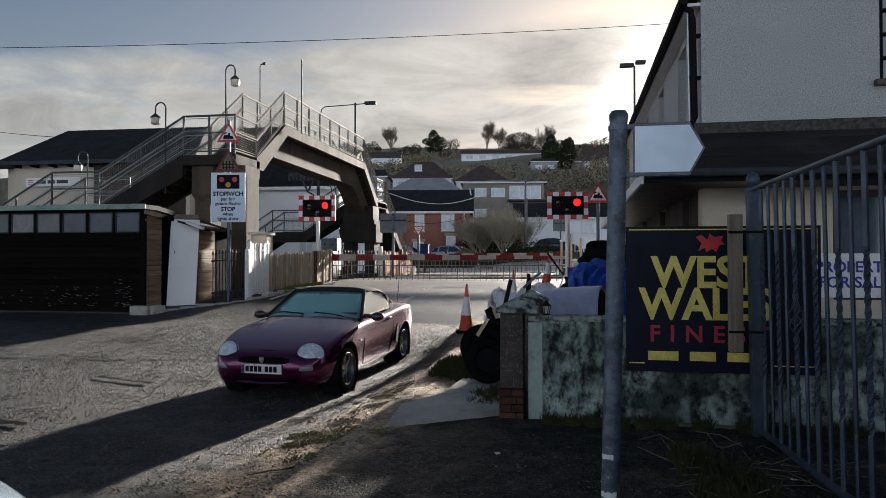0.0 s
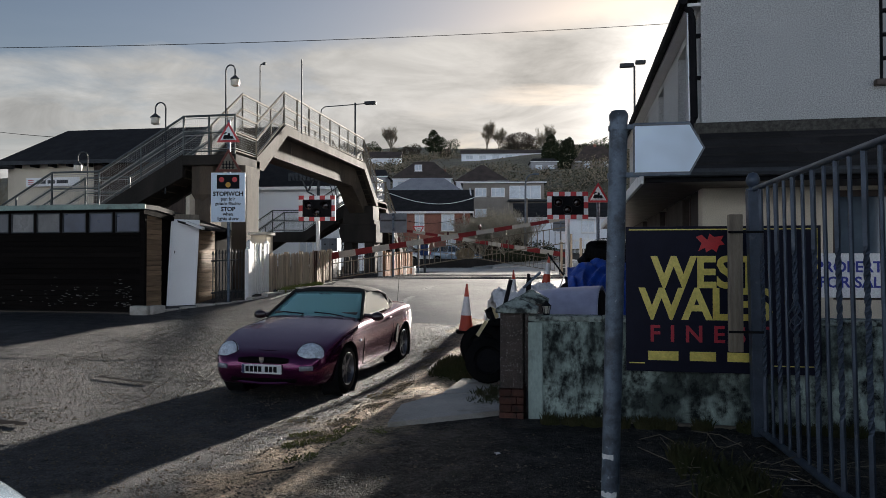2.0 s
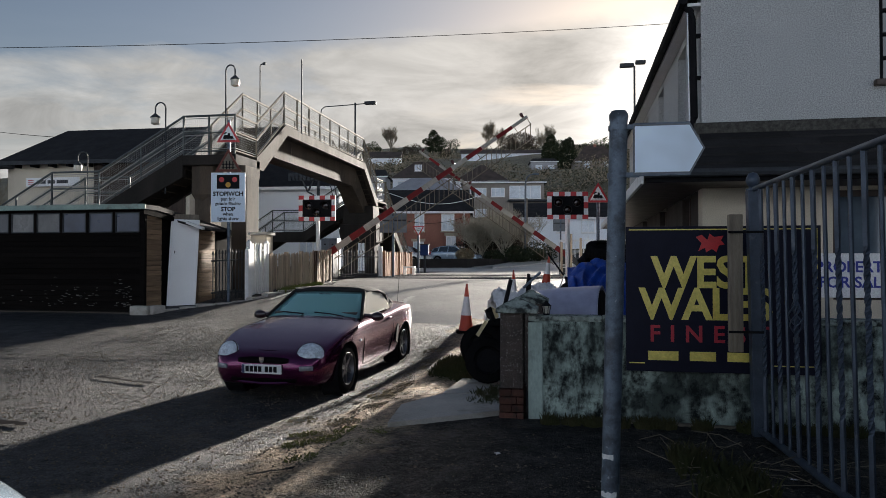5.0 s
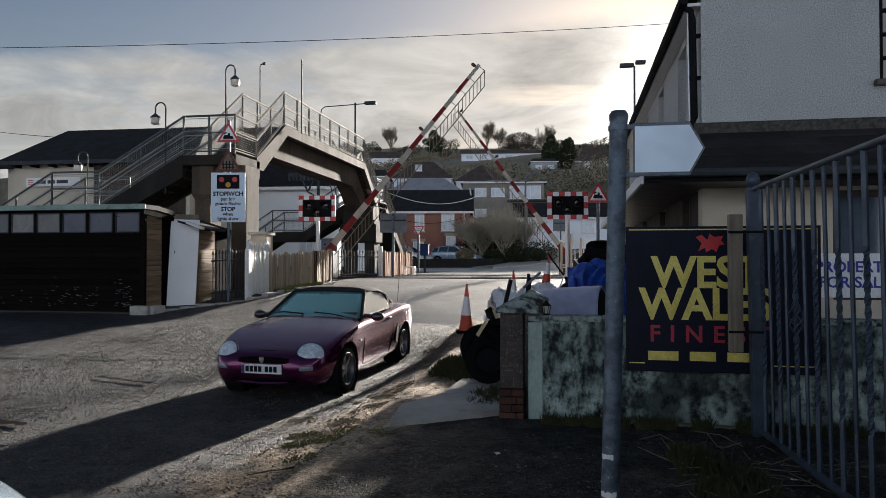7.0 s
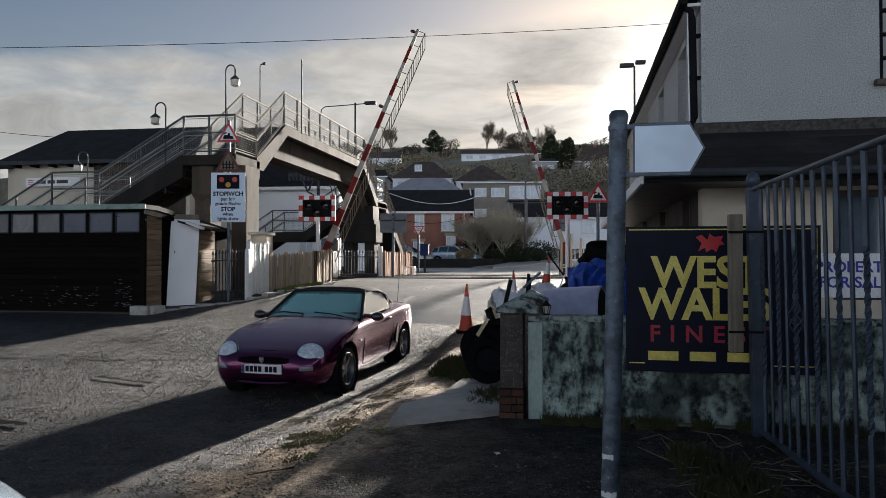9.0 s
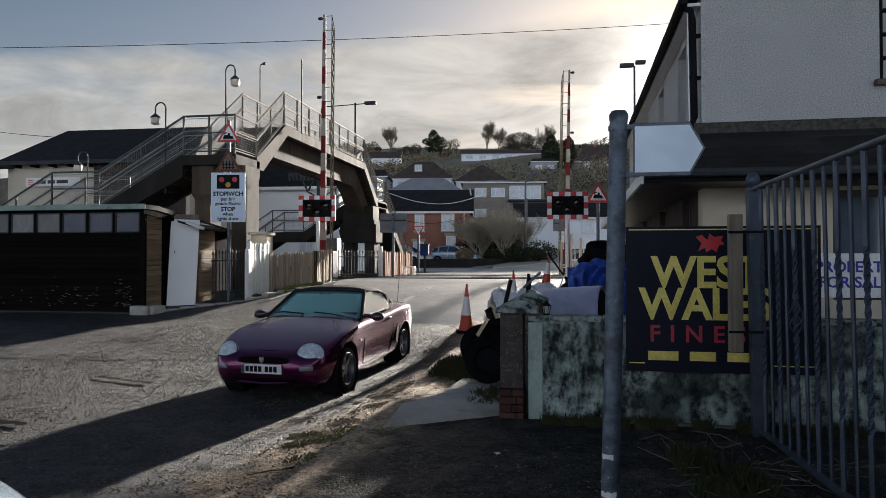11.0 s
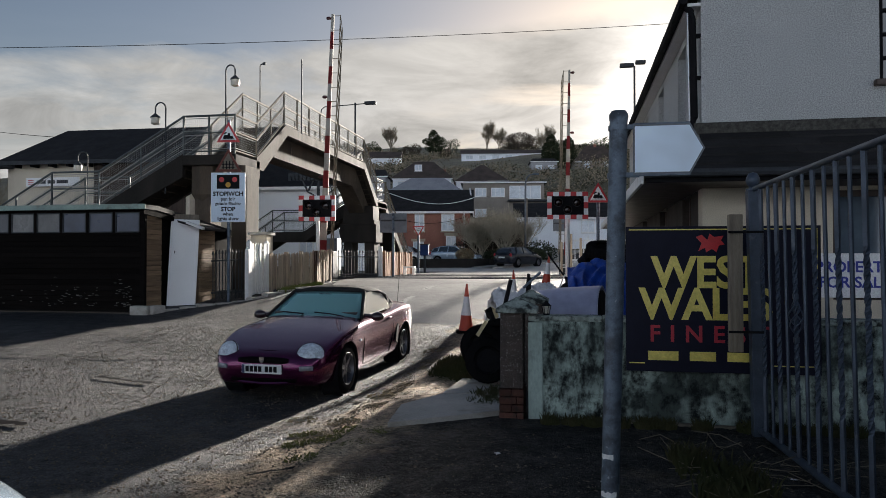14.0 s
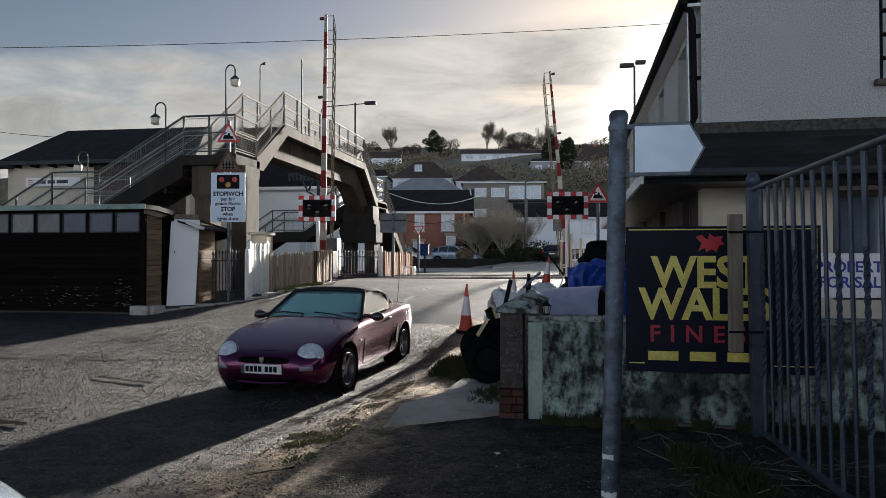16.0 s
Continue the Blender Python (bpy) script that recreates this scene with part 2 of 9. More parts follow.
def ball(bm, c, r, seg=12, sc=(1, 1, 1)):
    return bmesh.ops.create_uvsphere(bm, u_segments=seg, v_segments=max(6, seg // 2 + 2), radius=1.0, matrix=Matrix.Translation(c) @ Matrix.Diagonal((r * sc[0], r * sc[1], r * sc[2], 1)))["verts"]


def mesh_of(name, bm, mat, smooth=False):
    bmesh.ops.recalc_face_normals(bm, faces=bm.faces)
    me = bpy.data.meshes.new(name)
    bm.to_mesh(me)
    bm.free()
    for mt in (mat if isinstance(mat, (list, tuple)) else [mat]):
        me.materials.append(mt)
    if smooth:
        me.shade_smooth()
        try:
            me.set_sharp_from_angle(angle=radians(40))
        except AttributeError:
            pass
    return me


def part(name, bm, mat, parent=None, label="", smooth=False, at=None):
    ob = new(name, mesh_of(name, bm, mat, smooth))
    ob.parent = parent
    if at is not None:
        ob.matrix_basis = at
    return tagged(ob, label)


def thing(name, m, label, category, group="", kind=""):
    ob = new(name)
    ob.empty_display_size = 0.2
    ob.matrix_basis = m
    return tagged(ob, label, category, group, kind)


def text(name, words, size, mat, parent, m, align="CENTER", depth=0.002, spacing=1.0, bold=0.0):
    cu = bpy.data.curves.new(name, "FONT")
    cu.body, cu.size, cu.align_x, cu.align_y, cu.extrude, cu.space_character, cu.offset = words, size, align, "CENTER", depth, spacing, bold
    cu.materials.append(mat)
    cu.resolution_u = 3
    ob = new(name, cu)
    ob.parent = parent
    ob.matrix_basis = m
    return ob


def grid(bm, rows):
    vs = [[bm.verts.new(p) for p in r] for r in rows]
    for a, b in zip(vs, vs[1:]):
        for i in range(len(a) - 1):
            bm.faces.new((a[i], a[i + 1], b[i + 1], b[i]))
    return vs


def solid(ob, th):
    md = ob.modifiers.new("thick", "SOLIDIFY")
    md.thickness, md.offset = th, -1
    return ob


def B():
    return bmesh.new()


PROFILE = [(-60, 0.0), (8.5, 0.0), (10.2, 0.07), (12, 0.25), (13.4, 0.41), (15.3, 0.615), (17, 0.76), (20, 0.90), (29, 0.92), (42, 0.80), (48, 0.82), (55, 1.15), (61, 1.45), (75, 2.4),
           (90, 6.0), (105, 9.0), (150, 19), (230, 34), (320, 52), (420, 68), (560, 73), (900, 72), (1600, 40)]


def gz(x, y):
    z = float(np.interp(y, [p[0] for p in PROFILE], [p[1] for p in PROFILE]))
    if x < -1.9 and y < 14:
        z -= 0.08 * min(1, (-1.9 - x) / 0.7) * min(1, max(0, (14 - y) / 3.5))
    if x < -4.8 and 3 < y < 13.6:                     # the yard banks up towards the sheds
        ease = lambda v: (lambda q: q * q * (3 - 2 * q))(min(1.0, max(0.0, v)))
        z += 0.32 * ease((-4.8 - x) / 4.5) * ease((y - 3) / 6) * ease((13.6 - y) / 3)
    if y > 62:
        k = min(1, (y - 62) / 120)
        z += k * 7 * (noise.noise((x * 0.012, y * 0.012, 3)) + 0.5 * noise.noise((x * 0.03, y * 0.03, 8)))
        z *= 1 - 0.30 * min(1, max(0, (-x - 110) / 300)) * k
    return z

# ---- ground ----
def ground_material():
    """Old yard tarmac, a gravelly verge, earth darkened for the house's shade, and grass on the hill, told apart by
    place with ragged borders.
    """
    mt = bpy.data.materials.new("yard_tarmac_and_verge")
    mt.use_nodes = True
    nt = mt.node_tree
    N, L = nt.nodes.new, nt.links.new
    p = nt.nodes["Principled BSDF"]
    tc, sep = N("ShaderNodeTexCoord"), N("ShaderNodeSeparateXYZ")
    L(tc.outputs["Object"], sep.inputs[0])

    def noi(s, det=5, ro=0.6):
        n = N("ShaderNodeTexNoise")
        n.inputs["Scale"].default_value, n.inputs["Detail"].default_value, n.inputs["Roughness"].default_value = s, det, ro
        L(tc.outputs["Object"], n.inputs["Vector"])
        return n.outputs[0]

    def rng(v, a, b, c=0.0, d=1.0):
        r = N("ShaderNodeMapRange")
        for i, q in enumerate((a, b, c, d)):
            r.inputs[i + 1].default_value = q
        L(v, r.inputs[0])
        return r.outputs[0]

    def mth(op, a, b):
        n = N("ShaderNodeMath")
        n.operation = op
        for i, v in enumerate((a, b)):
            if isinstance(v, (int, float)):
                n.inputs[i].default_value = v
            else:
                L(v, n.inputs[i])
        return n.outputs[0]

    def mix(f, x, y):
        n = N("ShaderNodeMix")
        n.data_type = "RGBA"
        for i, v in ((0, f), (6, x), (7, y)):
            if isinstance(v, tuple):
                n.inputs[i].default_value = (*v, 1)
            elif isinstance(v, (int, float)):
                n.inputs[i].default_value = v
            else:
                L(v, n.inputs[i])
        return n.outputs[2]

    stone = N("ShaderNodeTexVoronoi")
    stone.inputs["Scale"].default_value = 95
    L(tc.outputs["Object"], stone.inputs["Vector"])
    sz = rng(stone.outputs["Color"], 0, 1, 0.0, 1.0)
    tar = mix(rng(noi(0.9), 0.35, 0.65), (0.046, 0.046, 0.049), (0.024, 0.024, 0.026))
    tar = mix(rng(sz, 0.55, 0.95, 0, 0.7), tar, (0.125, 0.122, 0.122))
    pit = N("ShaderNodeTexVoronoi")
    pit.inputs["Scale"].default_value = 34
    L(tc.outputs["Object"], pit.inputs["Vector"])
    holes = mth("MULTIPLY", rng(pit.outputs["Distance"], 0.30, 0.55, 1.0, 0.0), rng(noi(2.6, 6, 0.7), 0.44, 0.58))
    tar = mix(mth("MULTIPLY", holes, 0.75), tar, (0.014, 0.0135, 0.014))
    dirt = mix(rng(noi(1.7), 0.35, 0.65), (0.46, 0.345, 0.235), (0.26, 0.195, 0.135))
    dirt = mix(rng(sz, 0.6, 1.0, 0, 0.8), dirt, (0.50, 0.41, 0.30))
    moss = rng(noi(1.1, 6, 0.7), 0.56, 0.66)
    dirt = mix(mth("MULTIPLY", moss, 0.7), dirt, (0.055, 0.065, 0.016))
    # House shade is put into this colour: dark earth right of the lit verge.
    shaded_soil = mix(rng(noi(2.1), 0.35, 0.65), (0.058, 0.053, 0.048), (0.026, 0.0245, 0.023))
    shaded_soil = mix(rng(sz, 0.66, 1.0, 0, 0.7), shaded_soil, (0.15, 0.14, 0.125))
    shaded_soil = mix(mth("MULTIPLY", rng(noi(1.6, 6, 0.7), 0.60, 0.70), 0.6), shaded_soil, (0.028, 0.034, 0.012))
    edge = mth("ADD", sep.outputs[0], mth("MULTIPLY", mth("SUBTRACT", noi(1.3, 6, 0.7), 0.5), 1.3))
    # The slant makes the pale dirt follow the sunlit strip between the shadows.
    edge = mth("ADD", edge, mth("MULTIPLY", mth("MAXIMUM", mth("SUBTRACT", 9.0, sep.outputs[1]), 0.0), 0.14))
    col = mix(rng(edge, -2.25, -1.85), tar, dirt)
    col = mix(rng(edge, -1.35, -1.0), col, shaded_soil)
    # muddy patches spill over the tarmac
    col = mix(mth("MULTIPLY", rng(noi(0.55, 7, 0.65), 0.56, 0.70), rng(sep.outputs[1], 9, 5.5, 0.0, 0.45)), col, dirt)
    grass = mix(rng(noi(0.05, 8, 0.7), 0.4, 0.6), (0.235, 0.21, 0.135), (0.15, 0.137, 0.092))
    far = mth("ADD", sep.outputs[1], mth("MULTIPLY", noi(0.2), 6))
    col = mix(rng(far, 72, 76), col, grass)
    speck = mth("MULTIPLY", rng(noi(26, 7, 0.85), 0.38, 0.62, 0.30, 1.7), rng(noi(5.5, 7, 0.75), 0.34, 0.66, 0.55, 1.45))
    cc = N("ShaderNodeCombineColor")
    for i in range(3):
        L(speck, cc.inputs[i])
    mul = N("ShaderNodeMix")
    mul.data_type, mul.blend_type = "RGBA", "MULTIPLY"
    mul.inputs[0].default_value = 1.0
    L(col, mul.inputs[6])
    L(cc.outputs[0], mul.inputs[7])
    L(mul.outputs[2], p.inputs["Base Color"])
    # damp, worn patches shine more
    L(rng(noi(3.5, 6, 0.7), 0.38, 0.62, 0.50, 0.66), p.inputs["Roughness"])
    bp = N("ShaderNodeBump")
    L(rng(edge, -2.5, -1.9, 0.18, 0.06), p.inputs["Specular IOR Level"])
    bp.inputs["Strength"].default_value, bp.inputs["Distance"].default_value = 1.0, 0.016
    L(mth("ADD", mth("ADD", mth("MULTIPLY", mth("ADD", stone.outputs["Distance"], mth("MULTIPLY", holes, 1.2)), -0.7), mth("MULTIPLY", noi(90, 3, 0.7), 0.5)), mth("MULTIPLY", noi(13, 9, 0.8), 1.3)), bp.inputs["Height"])
    L(bp.outputs[0], p.inputs["Normal"])
    return mt


def lines(spans):
    out = []
    for a, b, s in spans:
        out += list(np.arange(a, b, s))
    return out + [spans[-1][1]]


def build_ground():
    xs = lines([(-600, -100, 50), (-100, -20, 5), (-20, -9, 0.2), (-9, 2.0, 0.036), (2.0, 6, 0.2), (6, 30, 3), (30, 100, 7), (100, 700, 50)])
    ys = lines([(-60, 0, 5), (0, 3.6, 0.2), (3.6, 12.4, 0.038), (12.4, 22, 0.2), (22, 60, 1.0), (60, 130, 3.5), (130, 420, 10), (420, 1600, 90)])
    verts, faces = [], []
    for y in ys:
        for x in xs:
            z = gz(x, y)
            if y < 22 and -20 < x < 6:
                z += 0.008 * noise.noise((x * 0.9, y * 0.9, 0)) + 0.0025 * noise.noise((x * 3.1, y * 3.1, 5))
                if 3.5 < y < 12.5 and -9.1 < x < 2.1:
                    k = min(1, max(0, (12.4 - y) / 2)) * min(1, (x + 9.1) / 1.5)
                    rough = 0.35 + 1.3 * max(0, noise.noise((x * 0.6, y * 0.6, 4)) + 0.25)
                    n1 = noise.noise((x * 9.0, y * 9.0, 1))
                    z += k * rough * (0.45 if x < -2.9 else 0.8) * (0.008 * n1 + 0.009 * noise.noise((x * 17, y * 17, 2)) + 0.003 * noise.noise((x * 4, y * 4, 6)))
                    if n1 > 0.42:
                        z -= k * 0.014 * (n1 - 0.42) * 4
                if x > -2.0:
                    z += 0.006 * noise.noise((x * 4, y * 4, 2)) + 0.012
            verts.append((x, y, z))
    w = len(xs)
    for j in range(len(ys) - 1):
        for i in range(w - 1):
            a = j * w + i
            faces.append((a, a + 1, a + w + 1, a + w))
    me = bpy.data.meshes.new("ground")
    me.from_pydata(verts, [], faces)
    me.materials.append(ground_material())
    me.shade_smooth()
    tagged(new("ground", me), "worn yard tarmac with a gravelly verge and hillside grass", "ground", kind="structure")


build_ground()
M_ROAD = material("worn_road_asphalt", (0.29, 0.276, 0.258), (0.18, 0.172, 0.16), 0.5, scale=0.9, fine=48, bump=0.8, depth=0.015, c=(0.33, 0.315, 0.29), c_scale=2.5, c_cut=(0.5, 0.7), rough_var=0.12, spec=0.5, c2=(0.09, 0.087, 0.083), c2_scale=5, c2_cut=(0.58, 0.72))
# Sunlight on the far road is put into this pale asphalt colour.
M_PALEROAD = material("sunlight_pale_asphalt", (0.58, 0.555, 0.52), (0.48, 0.46, 0.43), 0.55, scale=0.5, fine=30, bump=0.4, c=(0.20, 0.19, 0.18), c_scale=0.6, c_cut=(0.55, 0.75))
M_CONCL = material("pale_concrete_slab", (0.50, 0.47, 0.42), (0.38, 0.35, 0.31), 0.75, scale=2, fine=60, bump=0.3, c=(0.18, 0.16, 0.13), c_scale=1.8, c_cut=(0.52, 0.72))


def strip(name, left, right, mat, lift, label, category, y0, y1, step, kind="structure"):
    """A sheet of paving that follows the ground between two edges given as functions of y."""
    bm = B()
    prev = None
    for y in lines([(y0, y1, step)]):
        a, b = left(y), right(y)
        row = []
        for k in range(9):
            x = a + (b - a) * k / 8
            dip = 0.045 * (1 - min(1, (y - y0) / 1.6)) if y0 < 14 else 0.0
            row.append(bm.verts.new((x, y, gz(x, y) + lift - dip)))
        if prev:
            for k in range(8):
                bm.faces.new((prev[k], prev[k + 1], row[k + 1], row[k]))
        prev = row
    bm.normal_update()
    ob = part(name, bm, mat, None, smooth=True)
    tagged(ob, label, category, kind=kind)
    return ob


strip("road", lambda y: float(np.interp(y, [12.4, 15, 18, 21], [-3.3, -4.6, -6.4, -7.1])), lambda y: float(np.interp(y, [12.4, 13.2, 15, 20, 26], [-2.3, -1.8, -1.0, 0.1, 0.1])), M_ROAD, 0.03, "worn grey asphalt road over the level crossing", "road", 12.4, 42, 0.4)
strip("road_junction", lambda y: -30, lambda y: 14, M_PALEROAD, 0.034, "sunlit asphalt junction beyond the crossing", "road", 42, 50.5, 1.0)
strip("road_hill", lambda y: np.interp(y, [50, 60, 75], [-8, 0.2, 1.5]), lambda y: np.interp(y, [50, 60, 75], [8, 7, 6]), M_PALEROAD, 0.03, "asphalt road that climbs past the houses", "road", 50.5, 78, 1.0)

# ---- footbridge ----
BX0, BX1 = -10.05, -8.6          # its two sides
Z_LAND, Z_FAR, Z_DECK = 4.3, 4.15, 5.64


def railing(parent, pts, posts, mat=None, h=1.02, mesh=True):
    """Handrail, mid rail and foot rail along pts, posts at given fractions, framed panels of wire mesh between."""
    mat = mat or M_RAIL
    pts = [Vector(p) for p in pts]
    for name, up, r in (("top_rail", h, 0.03), ("mid_rail", h * 0.56, 0.025), ("foot_rail", 0.09, 0.02)):
        bm = B()
        tube(bm, [p + Vector((0, 0, up)) for p in pts], r)
        part(name, bm, mat, parent, smooth=True)
    for a, b, n in posts:
        a, b = Vector(a), Vector(b)
        for i in range(n + 1):
            p = a.lerp(b, i / n)
            bm = B()
            rod(bm, p + Vector((0, 0, -0.12)), p + Vector((0, 0, h + 0.02)), 0.027, 8)
            part("post", bm, mat, parent, smooth=True)
    if mesh:
        bm = B()
        for up in (0.15, h * 0.56 - 0.06, h * 0.56 + 0.06, h - 0.07):
            tube(bm, [p + Vector((0, 0, up)) for p in pts], 0.011, 5)
        part("panel_frame", bm, M_PANELF, parent)
        bm = B()
        for a, b in zip(pts, pts[1:]):
            n = max(2, int((b - a).length / 0.06))
            for i in range(n + 1):
                p = a.lerp(b, i / n)
                rod(bm, p + Vector((0, 0, 0.15)), p + Vector((0, 0, h - 0.07)), 0.0022, 3)
            k = 14
            for j in range(1, k):
                u = Vector((0, 0, 0.15 + (h - 0.22) * j / k))
                rod(bm, a + u, b + u, 0.002, 3)
        tagged(part("wire_mesh", bm, M_PANELF, parent), kind="stuff")


M_PANELF = material("pale_galvanised_mesh", (0.40, 0.40, 0.37), (0.27, 0.27, 0.25), 0.55, 0.3, scale=6, fine=90, bump=0.05)


def side_stair(br, y0, y1, pts, mat):
    """A stair down along the platform: two flights and a half landing; pts holds (x, z) of its floor line."""
    (xa, za), (xb, zb), (xc, zc), (xd, zd) = pts
    for yy in (y0, y1 - 0.14):
        bm = B()
        prism(bm, [(xa, za + 0.02), (xb, zb + 0.02), (xc, zc + 0.02), (xd, zd + 0.02), (xd, zd - 0.4), (xc + 0.1, zc - 0.42), (xb + 0.1, zb - 0.42), (xa, za - 0.58)], yy, yy + 0.14, "y")
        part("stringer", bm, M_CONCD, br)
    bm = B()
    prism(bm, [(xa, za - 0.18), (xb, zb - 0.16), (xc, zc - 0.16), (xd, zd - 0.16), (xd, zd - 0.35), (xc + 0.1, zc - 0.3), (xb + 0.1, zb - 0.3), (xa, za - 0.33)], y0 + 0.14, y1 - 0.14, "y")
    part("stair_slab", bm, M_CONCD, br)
    for p, q, r, t, n in ((xa, za, xb, zb, 8), (xc, zc, xd, zd, 10)):
        for i in range(n):
            bm = B()
            dx, dz = (r - p) / n, (t - q) / n
            box(bm, p + (i + 1) * dx, p + i * dx, y0 + 0.14, y1 - 0.14, q + i * dz - 0.36, q + (i + 1) * dz + 0.02)
            part("step", bm, M_CONC, br)
    for yy in (y0 + 0.06, y1 - 0.06):
        p = [(xa, yy, za), (xb, yy, zb), (xc, yy, zc), (xd, yy, zd)]
        railing(br, p, [(p[0], p[1], 2), (p[2], p[2], 1), (p[2], p[3], 3)], mat)


def build_bridge():
    br = thing("footbridge", pose(0, 0, 0), "concrete railway footbridge with steel rails and stairs", "footbridge")
    # thin edge beams on both sides: flight up, level span, flight down
    for x in (BX1 - 0.14, BX0):
        bm = B()
        prism(bm, [(18.2, 4.36), (20.2, Z_DECK), (28.5, Z_DECK - 0.04), (30.4, 4.2), (31.9, 4.2), (31.9, 3.92), (30.25, 3.92), (28.4, 5.32), (20.34, 5.35), (18.62, 4.05), (18.2, 4.05)], x, x + 0.14, "x")
        part("edge_beam", bm, M_CONC, br)
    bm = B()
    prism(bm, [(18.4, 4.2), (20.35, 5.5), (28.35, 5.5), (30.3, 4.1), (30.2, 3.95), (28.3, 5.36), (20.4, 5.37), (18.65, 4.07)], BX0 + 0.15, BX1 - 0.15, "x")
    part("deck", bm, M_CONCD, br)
    # one box girder set in under the deck, haunched down to the far pier
    bm = B()
    prism(bm, [(20.14, 4.67), (20.9, 5.36), (28.3, 5.35), (30.5, 3.85), (30.5, 3.4), (29.95, 3.4), (29.0, 4.0), (27.9, 4.60)], -9.66, -8.98, "x")
    part("girder", bm, M_CONC, br)
    for i in range(8):
        for y0, sg, zz in ((18.4, 1, Z_LAND), (30.3, -1, Z_FAR)):
            bm = B()
            up = (Z_DECK - 0.06 - zz) / 8
            box(bm, BX0 + 0.15, BX1 - 0.15, y0 + sg * i * 0.24, y0 + sg * (i + 1) * 0.24, zz - 0.12 + i * up, zz + (i + 1) * up)
            part("step", bm, M_CONC, br)
    # landings with an edge beam
    for y0, y1, zz in ((16.95, 18.4, Z_LAND), (30.45, 32.05, Z_FAR)):
        bm = B()
        box(bm, BX0 - 0.05, BX1, y0, y1, zz - 0.27, zz - 0.01, 0.015)
        part("landing", bm, M_CONCD, br)
    side_stair(br, 16.95, 18.4, ((-10.1, Z_LAND), (-12.59, 2.91), (-14.02, 2.91), (-17.4, 1.03)), M_RAIL)
    side_stair(br, 30.6, 32.05, ((-10.05, Z_FAR), (-12.2, 2.80), (-13.7, 2.80), (-16.6, 0.95)), M_RAIL)
    # landing and span railings
    railing(br, [(-10.1, 17.0, Z_LAND), (BX1 - 0.05, 17.0, Z_LAND)], [((-10.1, 17.0, Z_LAND), (BX1 - 0.05, 17.0, Z_LAND), 2)], M_RAIL)
    railing(br, [(BX0, 32.0, Z_FAR), (BX1 - 0.05, 32.0, Z_FAR)], [((BX0, 32.0, Z_FAR), (BX1 - 0.05, 32.0, Z_FAR), 1)], M_RAILB)
    for x in (BX1 - 0.05, BX0 + 0.05):
        y_near, y_far = (17.0, 31.4) if x > -9 else (18.4, 32.0)
        p = [(x, y_near, Z_LAND), (x, 18.25, Z_LAND), (x, 20.15, Z_DECK - 0.02), (x, 28.4, Z_DECK - 0.06), (x, 30.4, Z_FAR), (x, y_far, Z_FAR)]
        railing(br, p[1:4] if x < -9 else p[:4], [(p[1], p[2], 2), (p[2], p[3], 8)], M_RAILB)
        railing(br, p[3:], [(p[3], p[4], 2)], M_RAILB)
    # straight flight beyond the far landing
    for x in (BX1 - 0.14, BX0):
        bm = B()
        prism(bm, [(31.9, 4.1), (36.6, 1.1), (36.6, 0.75), (31.9, 3.65)], x, x + 0.14, "x")
        part("stringer", bm, M_CONC, br)
    bm = B()
    prism(bm, [(31.9, 3.95), (36.6, 1.0), (36.6, 0.8), (31.9, 3.8)], BX0 + 0.14, BX1 - 0.14, "x")
    part("stair_slab", bm, M_CONCD, br)
    for x in (BX1 - 0.07, BX0 + 0.07):
        p = [(x, 31.9, 4.1), (x, 36.6, 1.1)]
        railing(br, p, [(p[0], p[1], 5)], M_RAILB)
    # near piers: a slim one under the span's end, a corbelled one under the stair head
    bm = B()
    box(bm, -8.84, -8.42, 17.2, 17.95, 0.6, 3.75, 0.02)
    prism(bm, [(-8.84, 3.74), (-8.42, 3.74), (-8.42, 4.02), (-9.1, 4.02)], 17.15, 18.0, "y")
    part("pier", bm, M_CONC, br)
    bm = B()
    box(bm, -9.86, -9.42, 17.15, 17.75, 0.6, 3.2, 0.02)
    lathe(bm, [(0.0, 3.05), (0.28, 3.06), (0.40, 3.24), (0.42, 3.28), (0.42, 4.02), (0.0, 4.02)], c=(-9.65, 17.45, 0), seg=8)
    part("pier", bm, M_CONC, br)
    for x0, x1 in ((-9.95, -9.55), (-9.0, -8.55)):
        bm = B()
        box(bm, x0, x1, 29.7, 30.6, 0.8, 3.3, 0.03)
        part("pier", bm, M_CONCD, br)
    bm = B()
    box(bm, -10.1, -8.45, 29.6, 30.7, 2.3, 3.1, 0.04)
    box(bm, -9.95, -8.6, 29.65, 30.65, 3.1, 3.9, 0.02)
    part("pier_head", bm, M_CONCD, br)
    return br


build_bridge()


# ---- the boarded shed ----
M_PANEB = material("bluish_dirty_glass", (0.022, 0.036, 0.075), (0.013, 0.021, 0.045), 0.3, scale=2.5, fine=30, bump=0, spec=0.5)
M_PANEG = material("blind_behind_glass", (0.16, 0.16, 0.155), (0.09, 0.09, 0.09), 0.3, scale=1.5, fine=30, bump=0, spec=0.4)
M_PANEC = material("grey_dirty_glass", (0.045, 0.052, 0.064), (0.028, 0.032, 0.042), 0.3, scale=2.0, fine=30, bump=0, spec=0.5)
M_FLAKE = material("pale_flaked_paint", (0.20, 0.195, 0.18), (0.09, 0.086, 0.08), 0.9, scale=9, bump=0)


